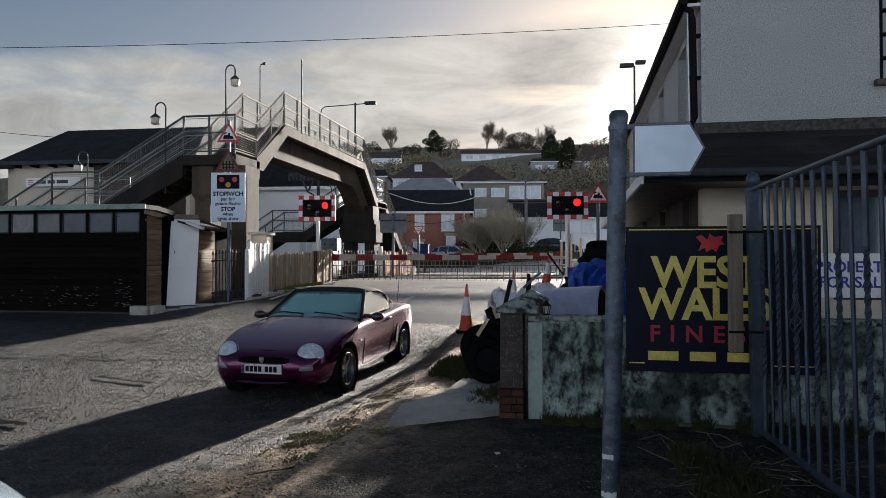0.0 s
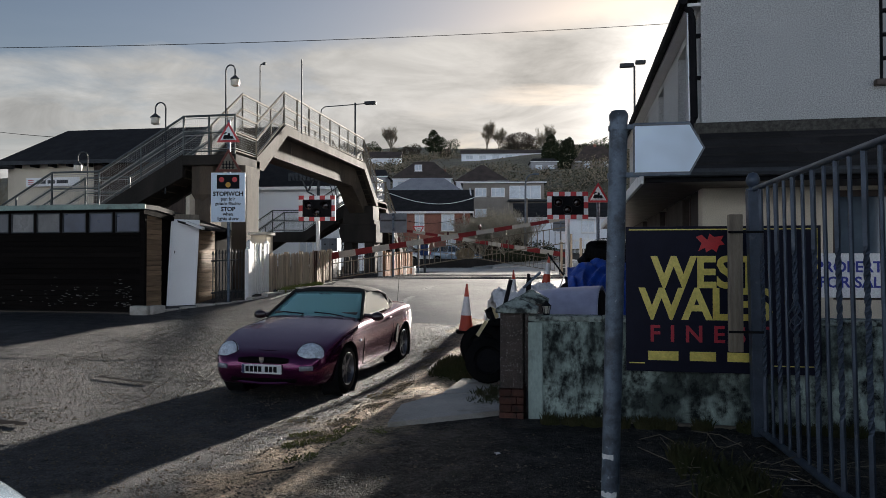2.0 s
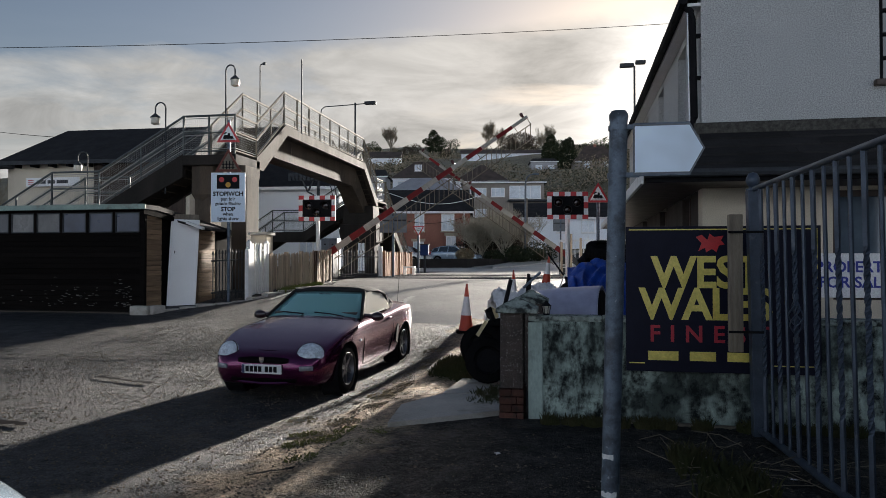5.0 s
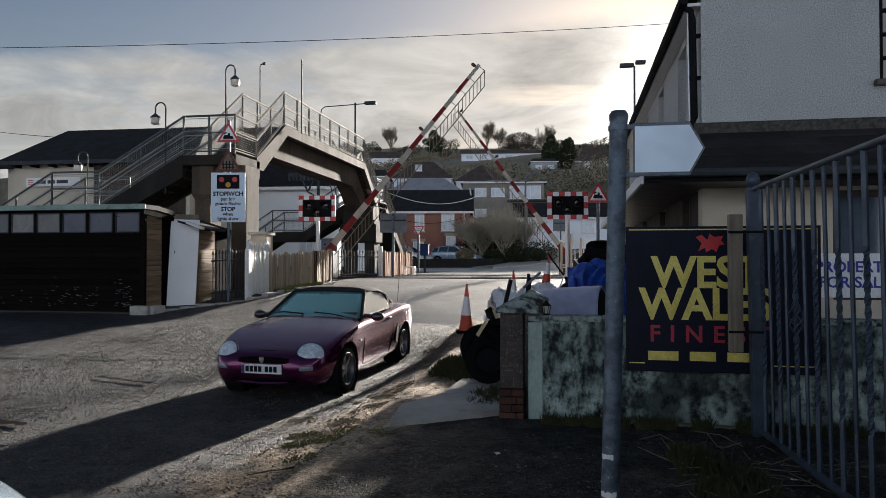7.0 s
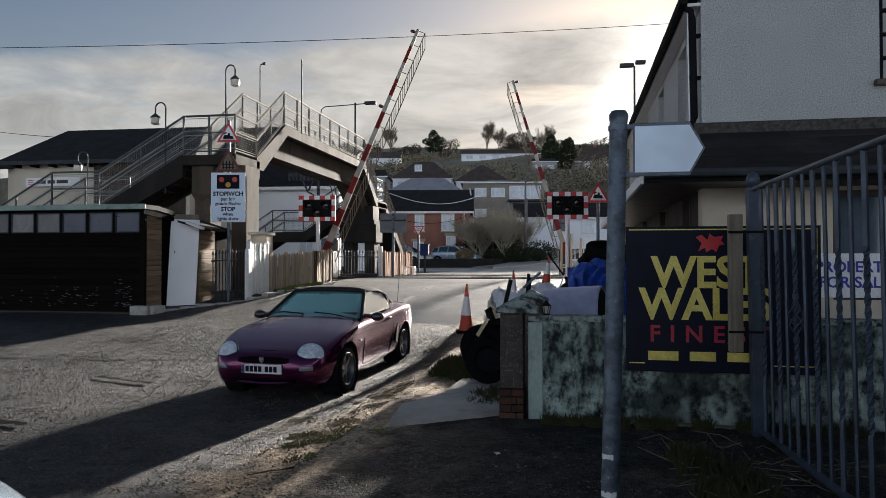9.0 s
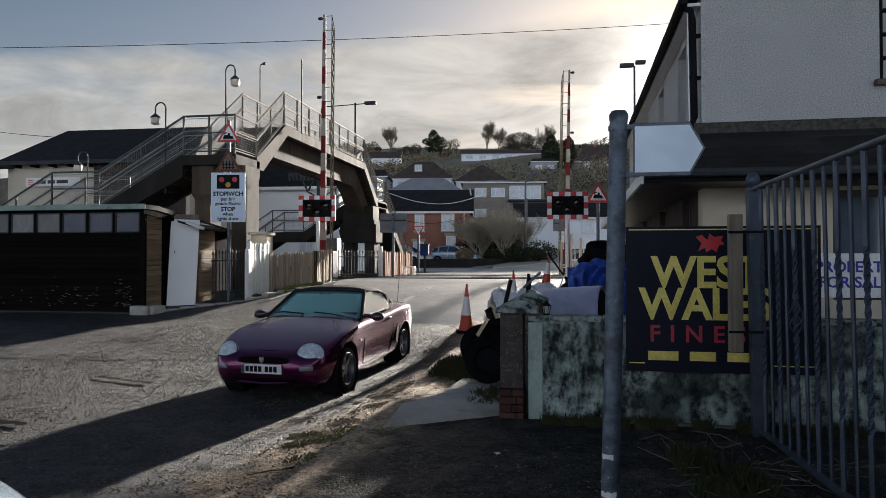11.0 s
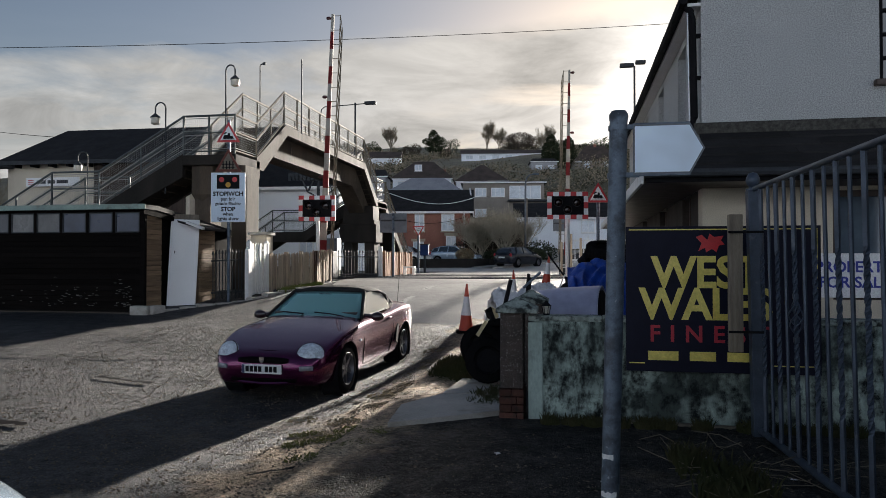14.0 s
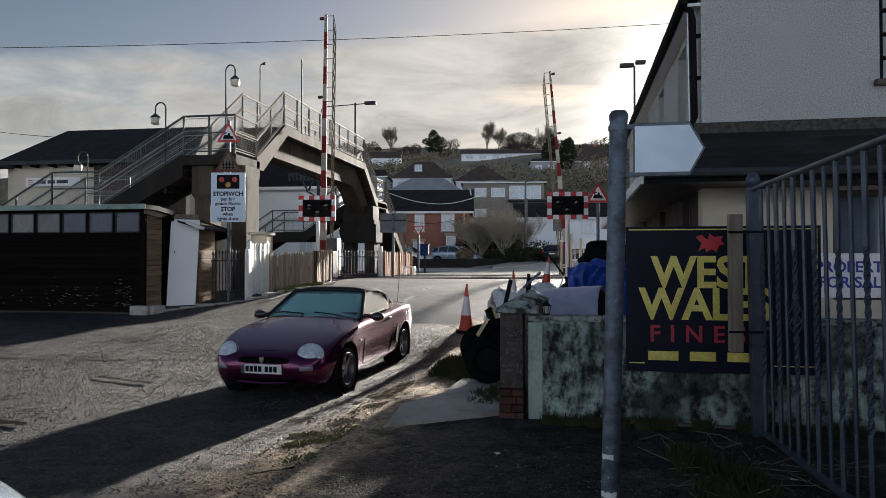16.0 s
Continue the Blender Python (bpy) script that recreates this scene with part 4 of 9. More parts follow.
def build_gate():
    g = thing("iron_gate", pose(1.59, 6.60, 0, 0, -1.0, 0), "blue-grey wrought iron gate with twisted bars, standing open", "gate")
    bm = B()
    box(bm, -0.055, 0.055, -0.055, 0.055, 0.0, 2.16, 0.008)
    part("gate_post", bm, M_GATE, g)
    bm = B()
    lathe(bm, [(0.0, 2.32), (0.035, 2.31), (0.052, 2.28), (0.06, 2.25), (0.052, 2.215), (0.03, 2.19), (0.035, 2.18), (0.06, 2.175), (0.06, 2.16), (0, 2.16)], seg=20)
    part("finial", bm, M_GATE, g, smooth=True)
    L = 3.4
    top = lambda t: (0.0 + 0.11 * t, -0.02 - L * t, 2.17 + 0.03 * t)
    for name, z, r in (("top_rail", 2.17, 0.024), ("bottom_rail", 0.07, 0.028)):
        bm = B()
        rod(bm, (0.0, -0.02, z), (0.11, -0.02 - L, z + 0.03), r, 10)
        part(name, bm, M_GATE, g, smooth=True)
    n = 17
    for i in range(1, n + 1):
        t = i / n
        x, y, zt = top(t)
        bm = B()
        r = 0.0138
        if i % 2 == 0:
            rod(bm, (x, y, 0.08), (x, y, zt), r, 6)
            part("bar", bm, M_GATE, g, smooth=True)
            continue
        rings, m = [], 90                              # twisted square bar
        for k in range(m + 1):
            z = 0.08 + (zt - 0.08) * k / m
            tw = 0 if z < 0.55 or z > 1.62 else (z - 0.55) * 22
            rings.append([bm.verts.new((x + 0.0185 * math.cos(tw + q * math.pi / 2), y + 0.0185 * math.sin(tw + q * math.pi / 2), z)) for q in range(4)])
        for a, b in zip(rings, rings[1:]):
            for q in range(4):
                bm.faces.new((a[q], a[(q + 1) % 4], b[(q + 1) % 4], b[q]))
        part("twisted_bar", bm, M_GATE, g)
    for t in (5 / 17,):                              # basket ornaments
        x, y, _ = top(t)
        bm = B()
        for q in range(4):
            tube(bm, [(x + 0.05 * math.sin(math.pi * k / 14) * math.cos(q * math.pi / 2 + k * 0.35), y + 0.05 * math.sin(math.pi * k / 14) * math.sin(q * math.pi / 2 + k * 0.35), 0.98 + 0.28 * k / 14) for k in range(15)], 0.0065, 5)
        for z in (0.96, 1.28):
            box(bm, x - 0.018, x + 0.018, y - 0.018, y + 0.018, z - 0.02, z + 0.02, 0.004)
        part("basket", bm, M_GATE, g, smooth=True)
    st = thing("timber_stake", pose(1.33, 6.27, 0.78), "weathered timber stake strapped to the gate post", "stake")
    bm = B()
    box(bm, -0.055, 0.055, -0.04, 0.04, 0, 1.15, 0.008)
    part("stake", bm, M_OLDWOOD, st)
    for z in (0.16, 0.99):
        bm = B()
        box(bm, -0.065, 0.21, -0.065, -0.05, z, z + 0.02, 0.002)
        part("strap", bm, M_BLACK, st)


build_gate()


def build_arrow_sign():
    s = thing("arrow_sign", pose(0.215, 3.5, 0), "galvanised post with a blank white arrow sign", "sign")
    bm = B()
    rod(bm, (-0.06, 0, -0.1), (0.0, 0, 2.245), 0.043, 24)
    part("post", bm, M_GALV, s, smooth=True)
    bm = B()
    lathe(bm, [(0.046, 2.225), (0.046, 2.25), (0.035, 2.268), (0, 2.272)], seg=24)
    part("cap", bm, M_GALV, s, smooth=True)
    for z in (1.955, 2.185):
        bm = B()
        x = -0.06 + 0.06 * z / 2.245
        lathe(bm, [(0.042, z - 0.012), (0.049, z - 0.012), (0.049, z + 0.012), (0.042, z + 0.012)], c=(x, 0, 0), seg=24)
        box(bm, x + 0.04, x + 0.1, -0.03, -0.018, z - 0.012, z + 0.012, 0.002)
        part("clamp", bm, M_GALV, s, smooth=True)
    bm = B()
    prism(bm, [(0.064, 1.955), (0.325, 1.955), (0.391, 2.075), (0.325, 2.195), (0.064, 2.195)], -0.034, -0.031, "y")
    pl = part("sign_plate", bm, M_GREYS, s)
    bm = B()
    prism(bm, [(0.072, 1.965), (0.320, 1.965), (0.381, 2.075), (0.320, 2.185), (0.072, 2.185)], -0.0365, -0.034, "y")
    # Blue skylight on the white face is put into its colour.
    part("white_face", bm, material("skylit_blue_sign_face", (0.72, 0.84, 0.96), (0.70, 0.82, 0.95), 0.35, scale=1.5, fine=2, bump=0), pl)
    for z, k in ((0.36, 3), (0.60, 5), (0.42, 7)):         # scraps of old tape
        bm = B()
        x = -0.06 + 0.06 * z / 2.245
        arc = [radians(200 + 28 * k) for k in range(2 + k // 2)]
        grid(bm, [[(x + 0.0445 * math.cos(a), 0.0445 * math.sin(a), zz + 0.008 * noise.noise((a * 3, zz * 90, k))) for a in np.linspace(arc[0], arc[-1], 14)] for zz in (z, z + 0.012, z + 0.024)])
        solid(part("tape", bm, M_WHITE, s), 0.001)
    for z in (1.948, 2.188):
        bm = B()
        box(bm, 0.064, 0.325, -0.030, -0.018, z, z + 0.014, 0.002)
        part("channel", bm, M_GALV, pl)


build_arrow_sign()

# ---- level crossing ----
ARM_L = 7.53
NEAR_PIVOT, FAR_PIVOT = (-7.63, 20.96, 1.62), (-0.29, 29.24, 1.74)
NEAR_LIFT = [(0, 0), (1.15, 0), (1.4, 2.45), (2.0, 8.6), (2.5, 12.6), (3.1, 17.4), (3.8, 23.7), (4.2, 26.7), (5.2, 34.9), (6.3, 43.5), (7.0, 49.6), (7.8, 55.9), (8.6, 62.6), (9.2, 68.3), (10.3, 80.5),
             (11.1, 90.6), (11.3, 91.7), (11.6, 91.9), (11.9, 88.7), (12.2, 86.5), (12.5, 87.3), (12.8, 89.8), (13.1, 91.7), (13.4, 90.8), (13.7, 89.0), (14.0, 87.6), (14.3, 87.7), (14.6, 89.3), (14.9, 90.2), (15.2, 90.9), (15.6, 90.2), (16.0, 89.3)]
FAR_LIFT = [(0, 0), (1.2, 0), (1.5, 3.4), (2.0, 8.8), (2.5, 13.5), (3.5, 22.6), (4.2, 28.8), (5.2, 37.4), (6.5, 48.6), (7.0, 53.5), (8.0, 63.4), (9.0, 73.2), (10.2, 84.5), (11.0, 91.0),
            (11.3, 91.0), (11.6, 88.3), (11.9, 85.3), (12.2, 82.0), (12.5, 82.5), (12.8, 85.0), (13.1, 87.1), (13.4, 89.2), (13.7, 90.9), (14.0, 91.0), (14.3, 89.5), (14.6, 88.1), (14.9, 86.4), (15.2, 84.3), (15.6, 83.2), (16.0, 85.0)]
MOVES = []                        # (object, rows) keyed at the end of the file


def build_barrier(pivot, lift, side):
    """side +1: the arm reaches towards +x when down; its skirt of rods hangs plumb while it lifts."""
    g = gz(pivot[0], pivot[1]) + 0.03
    bs = thing("barrier_machine", pose(pivot[0], pivot[1], g), "level crossing barrier with red and white banded arm", "barrier", "crossing barriers")
    h = pivot[2] - g
    bm = B()
    box(bm, -0.32, 0.22, 0.10, 0.60, 0.0, h + 0.2, 0.03)
    part("cabinet", bm, M_DKGREY, bs)
    bm = B()
    rod(bm, (0, -0.12, h), (0, 0.2, h), 0.09, 16)
    part("shaft", bm, M_DKGREY, bs, smooth=True)
    for dx in (-0.25, 0.22):                            # guard frame
        bm = B()
        tube(bm, [(dx, -0.3, 0), (dx, -0.3, h - 0.35), (dx, -0.22, h - 0.28)], 0.025)
        part("guard_post", bm, M_WHITE, bs, smooth=True)
    bm = B()
    rod(bm, (-0.25, -0.3, h - 0.4), (0.22, -0.3, h - 0.4), 0.02)
    rod(bm, (-0.25, -0.3, 0.3), (0.22, -0.3, 0.3), 0.02)
    part("guard_rail", bm, M_WHITE, bs, smooth=True)
    s = side
    arm = thing("arm", pose(0, -0.18, h), "", "")
    arm.parent = bs
    n, w = 14, ARM_L / 14
    for i in range(n):                                  # tapering boom in red and white bands
        a0, a1 = i / n, (i + 1) / n
        bm = B()
        h0, h1 = 0.105 - 0.062 * a0, 0.105 - 0.062 * a1
        x0, x1 = s * ARM_L * a0, s * ARM_L * a1
        prism(bm, [(x0, -h0), (x1, -h1), (x1, h1), (x0, h0)], -0.035, 0.035, "y")
        part("red_band" if i % 2 == 0 else "white_band", bm, M_BANDR if i % 2 == 0 else M_BANDW, arm)
    bm = B()
    box(bm, -0.75 * s, 0.02 * s, -0.02, 0.05, -0.13, 0.13, 0.02)
    part("counterweight", bm, M_DKGREY, arm)
    drop = 0.24
    bm = B()
    rod(bm, (s * 0.3, 0, -drop), (s * (ARM_L - 0.02), 0, -drop), 0.014, 6)
    part("skirt_rail", bm, M_RAILB, arm)
    for i in range(17):
        x = s * (0.4 + i * 0.443)
        bm = B()
        rod(bm, (x, 0, -0.05), (x, 0, -drop), 0.011, 6)
        part("bracket", bm, M_RAILB, arm)
    for t in (0.33, 0.66, 0.985):
        bm = B()
        lathe(bm, [(0.03, 0.0), (0.035, 0.03), (0.05, 0.05), (0.05, 0.13), (0.03, 0.16), (0, 0.165)], c=(s * ARM_L * t, 0, 0.105 - 0.062 * t), seg=12)
        part("lamp", bm, M_BOOMLAMP, arm, "small red boom lamp", smooth=True)
    length = 0.46
    rod_mesh = None
    swing = lambda a: max(-80, min(80, a if a < 78 else 78 + (a - 78) * 0.15))
    count = 42
    for i in range(count):
        x = s * (0.45 + i * (ARM_L - 0.5) / (count - 1))
        if rod_mesh is None:
            bm = B()
            rod(bm, (0, 0, 0.0), (0, 0, -length), 0.0115, 5)
            rod_mesh = mesh_of("skirt_rod", bm, M_RAILB)
        r = new("skirt_rod", rod_mesh)
        r.parent = arm
        r.matrix_basis = pose(x, 0.016 if i % 2 else -0.016, -drop)
        MOVES.append((r, [(t, pose(x, 0.016 if i % 2 else -0.016, -drop, 0, s * swing(a), 0)) for t, a in lift]))
    bm = B()
    x0 = 0.45
    rod(bm, (s * x0, 0, 0), (s * (ARM_L - 0.05), 0, 0), 0.014, 6)
    foot = part("skirt_foot", bm, M_RAILB, arm)
    rows = []
    for t, a in lift:
        q = radians(swing(a))
        rows.append((t, pose(-s * math.sin(q) * length, 0, -drop - math.cos(q) * length)))
    MOVES.append((foot, rows))
    MOVES.append((arm, [(t, pose(0, -0.18, h, 0, -s * a, 0)) for t, a in lift]))
    for key in ("label", "category"):
        if key in arm:
            del arm[key]
    return bs


build_barrier(NEAR_PIVOT, NEAR_LIFT, 1)
build_barrier(FAR_PIVOT, FAR_LIFT, -1)

# red lamps: each lens turns its lit or its dark side to the road
M_LIT = glowing("lit_red_lens", (1.0, 0.012, 0.012), 0.7)
M_DARKLENS = material("dark_red_lens", (0.014, 0.006, 0.006), (0.009, 0.004, 0.004), 0.15, scale=5, bump=0)
LEFT_ON = [(-1, 0.05, 0), (0.05, 0.45, 1), (0.45, 0.85, 0), (0.85, 1.25, 1), (1.25, 1.62, 0), (1.62, 1.95, 1)]


def lens_rows(which, m):
    """Rows that face the lit side (0 degrees) or the dark side (180 degrees) of a lens to the road."""
    rows, state = [], None
    def ang(on):
        return 0 if on else 180
    on = lambda t: t < 1.95 and any(a <= t < b and k == which for a, b, k in LEFT_ON)
    cur = on(0.0)
    rows.append((0.0, m @ pose(0, 0, 0, 0, 0, ang(cur))))
    for t in (0.05, 0.45, 0.85, 1.25, 1.62, 1.95):
        nxt = on(t + 0.001)
        if nxt != cur:
            a0, a1 = ang(cur), ang(nxt)
            for k, f in ((-1, 0), (0, 0.34), (1, 0.67), (2, 1.0)):
                rows.append((max(0.034, t) + k / 30, m @ pose(0, 0, 0, 0, 0, a0 + (a1 - a0) * f)))
            cur = nxt
    rows.append((16.0, m @ pose(0, 0, 0, 0, 0, ang(cur))))
    out = []
    for r in rows:
        if not out or r[0] > out[-1][0] + 0.02:
            out.append(r)
    return out


def build_signal(x, y, zc, turn=0):
    g = gz(x, y) + 0.02
    sg = thing("crossing_signal", pose(x, y, g, 0, 0, turn), "level crossing light signal with red and white chequered backboard", "signal", "crossing signals")
    zc -= g
    bm = B()
    rod(bm, (0, 0.09, -0.05), (0, 0.09, zc + 0.3), 0.057, 14)
    part("post", bm, M_WHITE, sg, smooth=True)
    bm = B()
    rod(bm, (0, 0.09, 0.0), (0, 0.09, 0.22), 0.062, 14)
    part("post_base", bm, M_BLACK, sg, smooth=True)
    W2, H2 = 0.54, 0.365
    bm = B()
    box(bm, -W2 + 0.115, W2 - 0.115, -0.02, 0.03, zc - H2 + 0.115, zc + H2 - 0.115, 0.006)
    bd = part("backboard", bm, M_BLACK, sg)
    nx, nz = 7, 5
    for i in range(nx):
        x0, x1 = -W2 + i * 2 * W2 / nx, -W2 + (i + 1) * 2 * W2 / nx
        for z0, z1 in ((zc + H2 - 0.115, zc + H2), (zc - H2, zc - H2 + 0.115)):
            bm = B()
            box(bm, x0, x1, -0.018, 0.02, z0, z1)
            part("red_square" if i % 2 == 0 else "white_square", bm, M_RED if i % 2 == 0 else M_WPLAS, bd)
    for j in range(nz - 2):
        z0 = zc - H2 + 0.115 + j * (2 * H2 - 0.23) / 3
        z1 = zc - H2 + 0.115 + (j + 1) * (2 * H2 - 0.23) / 3
        for x0, x1 in ((-W2, -W2 + 0.115), (W2 - 0.115, W2)):
            bm = B()
            box(bm, x0, x1, -0.018, 0.02, z0, z1)
            part("white_square" if j % 2 == 0 else "red_square", bm, M_WPLAS if j % 2 == 0 else M_RED, bd)
    for k, (lx, lz) in enumerate(((-0.245, 0.08), (0.245, 0.08), (0.0, -0.115))):
        bm = B()                                        # hood
        r, seg = 0.115, 20
        ring = []
        for i in range(seg + 1):
            a = radians(-50 + 280 * i / seg)
            ring.append([bm.verts.new((lx + rr * math.cos(a), yy, zc + lz + rr * math.sin(a))) for rr, yy in ((r, -0.02), (r, -0.22 + 0.07 * (1 - math.sin(a))), (r - 0.008, -0.22 + 0.07 * (1 - math.sin(a))), (r - 0.008, -0.02))])
        for a, b in zip(ring, ring[1:]):
            for q in range(4):
                bm.faces.new((a[q], b[q], b[(q + 1) % 4], a[(q + 1) % 4]))
        part("hood", bm, M_BLACK, bd, smooth=True)
        bm = B()
        lathe(bm, [(0.0985, -0.02), (r, -0.02), (r, 0.016), (0.0985, 0.010), (0.0985, -0.02)], seg=24, m=Matrix.Translation((lx, -0.03, zc + lz)) @ Matrix.Rotation(radians(90), 4, "X"))
        part("bezel", bm, M_DKGREY, bd, smooth=True)
        bm = B()
        mm = pose(lx, -0.035, zc + lz)
        rr = 0.098
        front = lathe(bm, [(0, 0.02), (rr * 0.6, 0.017), (rr, 0.004), (rr, 0.0)], seg=24, m=Matrix.Rotation(radians(90), 4, "X"))
        nf = len(bm.faces)
        lathe(bm, [(rr, 0.0), (rr, -0.004), (rr * 0.6, -0.017), (0, -0.02)], seg=24, m=Matrix.Rotation(radians(90), 4, "X"))
        bm.faces.ensure_lookup_table()
        for i, f in enumerate(bm.faces):
            f.material_index = 0 if i < nf and k < 2 else 1
        ob = part("lens", bm, [M_LIT, M_DARKLENS], bd, smooth=True, at=mm)
        if k < 2:
            MOVES.append((ob, lens_rows(1 if k == 0 else 0, mm)))
    return sg


build_signal(-7.26, 19.3, 3.03, 6)
build_signal(-0.16, 19.15, 3.0, 6)

# ---- parked red roadster ----
M_PAINT = material("burgundy_metallic_paint", (0.11, 0.008, 0.062), (0.088, 0.006, 0.050), 0.22, 0.8, scale=2, fine=300, bump=0.0, coat=0.65, spec=0.3, c=(0.085, 0.012, 0.025), c_scale=3, c_cut=(0.6, 0.9), rough_var=0.04)
for key, value in (("Sheen Weight", 0.02), ("Sheen Roughness", 0.45), ("Sheen Tint", (1.0, 0.72, 0.62, 1))):   # warm sheen added for the low sun's pinkish glow along the side
    M_PAINT.node_tree.nodes["Principled BSDF"].inputs[key].default_value = value
M_SOFT = material("black_soft_top_fabric", (0.018, 0.017, 0.018), (0.011, 0.011, 0.012), 0.85, scale=6, fine=220, bump=0.2)
M_ALLOY = material("silver_alloy", (0.17, 0.17, 0.185), (0.11, 0.11, 0.125), 0.4, 0.7, scale=6, fine=90, bump=0.05)
M_CHROME = material("chrome", (0.75, 0.75, 0.76), (0.65, 0.65, 0.66), 0.12, 1.0, scale=6, bump=0)
M_LAMPG = material("headlamp_reflector", (0.74, 0.82, 0.90), (0.36, 0.41, 0.48), 0.10, 0.0, scale=26, fine=60, bump=0.5)
M_FOG = material("smoky_fog_lamp", (0.26, 0.27, 0.30), (0.16, 0.17, 0.19), 0.2, 0.2, scale=14, fine=60, bump=0.2)
# Glass tint and the sky's reflection are both put into this teal base.
M_SCREEN = glass("teal_tint_and_sky_windscreen", (0.42, 0.84, 0.83))
M_SCREEN.node_tree.nodes["Principled BSDF"].inputs["IOR"].default_value = 1.9
M_SCREEN.node_tree.nodes["Principled BSDF"].inputs["Transmission Weight"].default_value = 0.64
# The bright sky's reflection is put into this cream, half-diffuse base.
M_SIDEGLASS = glass("sky_pale_side_glass", (0.80, 0.78, 0.72), 0.06)
M_SIDEGLASS.node_tree.nodes["Principled BSDF"].inputs["Transmission Weight"].default_value = 0.5
M_SEAT = material("dark_seat_leather", (0.07, 0.066, 0.062), (0.05, 0.047, 0.044), 0.7, scale=6, fine=90)
M_MIRROR = material("near_black_mirror_shell", (0.020, 0.006, 0.010), (0.014, 0.005, 0.008), 0.35, scale=3, bump=0, coat=0.5)
M_SEAM = material("dark_panel_gap", (0.006, 0.004, 0.005), (0.004, 0.004, 0.004), 0.7, scale=6, bump=0, spec=0.04)
M_YPLATE = material("white_plate_plastic", (0.78, 0.78, 0.76), (0.72, 0.72, 0.70), 0.4, scale=6, bump=0.02)


def crv(y, ks):
    """Smooth curve through (y, value) pairs."""
    a = [k[0] for k in ks]
    v = [k[1] for k in ks]
    if y <= a[0]:
        return v[0]
    for i in range(len(a) - 1):
        if y <= a[i + 1]:
            t = (y - a[i]) / (a[i + 1] - a[i])
            m = lambda j: 0.0 if j <= 0 or j >= len(a) - 1 else (v[j + 1] - v[j - 1]) / (a[j + 1] - a[j - 1])
            h = a[i + 1] - a[i]
            return v[i] * (2 * t ** 3 - 3 * t * t + 1) + m(i) * h * (t ** 3 - 2 * t * t + t) + v[i + 1] * (3 * t * t - 2 * t ** 3) + m(i + 1) * h * (t ** 3 - t * t)
    return v[-1]


CAR_W = [(-1.955, 0.50), (-1.92, 0.60), (-1.80, 0.705), (-1.6, 0.765), (-1.3, 0.80), (-1.0, 0.805), (-0.5, 0.79), (0.2, 0.795), (0.8, 0.81), (1.2, 0.82), (1.55, 0.80), (1.8, 0.73), (1.93, 0.60), (1.955, 0.50)]
CAR_T = [(-1.955, 0.48), (-1.93, 0.545), (-1.85, 0.60), (-1.7, 0.655), (-1.5, 0.715), (-1.2, 0.79), (-0.85, 0.86), (-0.55, 0.905), (-0.3, 0.90), (0.5, 0.90), (0.9, 0.935), (1.2, 0.955), (1.6, 0.94), (1.85, 0.89), (1.93, 0.82), (1.955, 0.72)]
CAR_S = [(-1.955, 0.44), (-1.85, 0.53), (-1.6, 0.655), (-1.2, 0.77), (-0.6, 0.80), (0.2, 0.83), (0.9, 0.87), (1.3, 0.88), (1.7, 0.84), (1.955, 0.66)]
CAR_B = [(-1.955, 0.30), (-1.9, 0.22), (-1.7, 0.18), (-1.0, 0.17), (1.0, 0.18), (1.6, 0.22), (1.9, 0.30), (1.955, 0.40)]


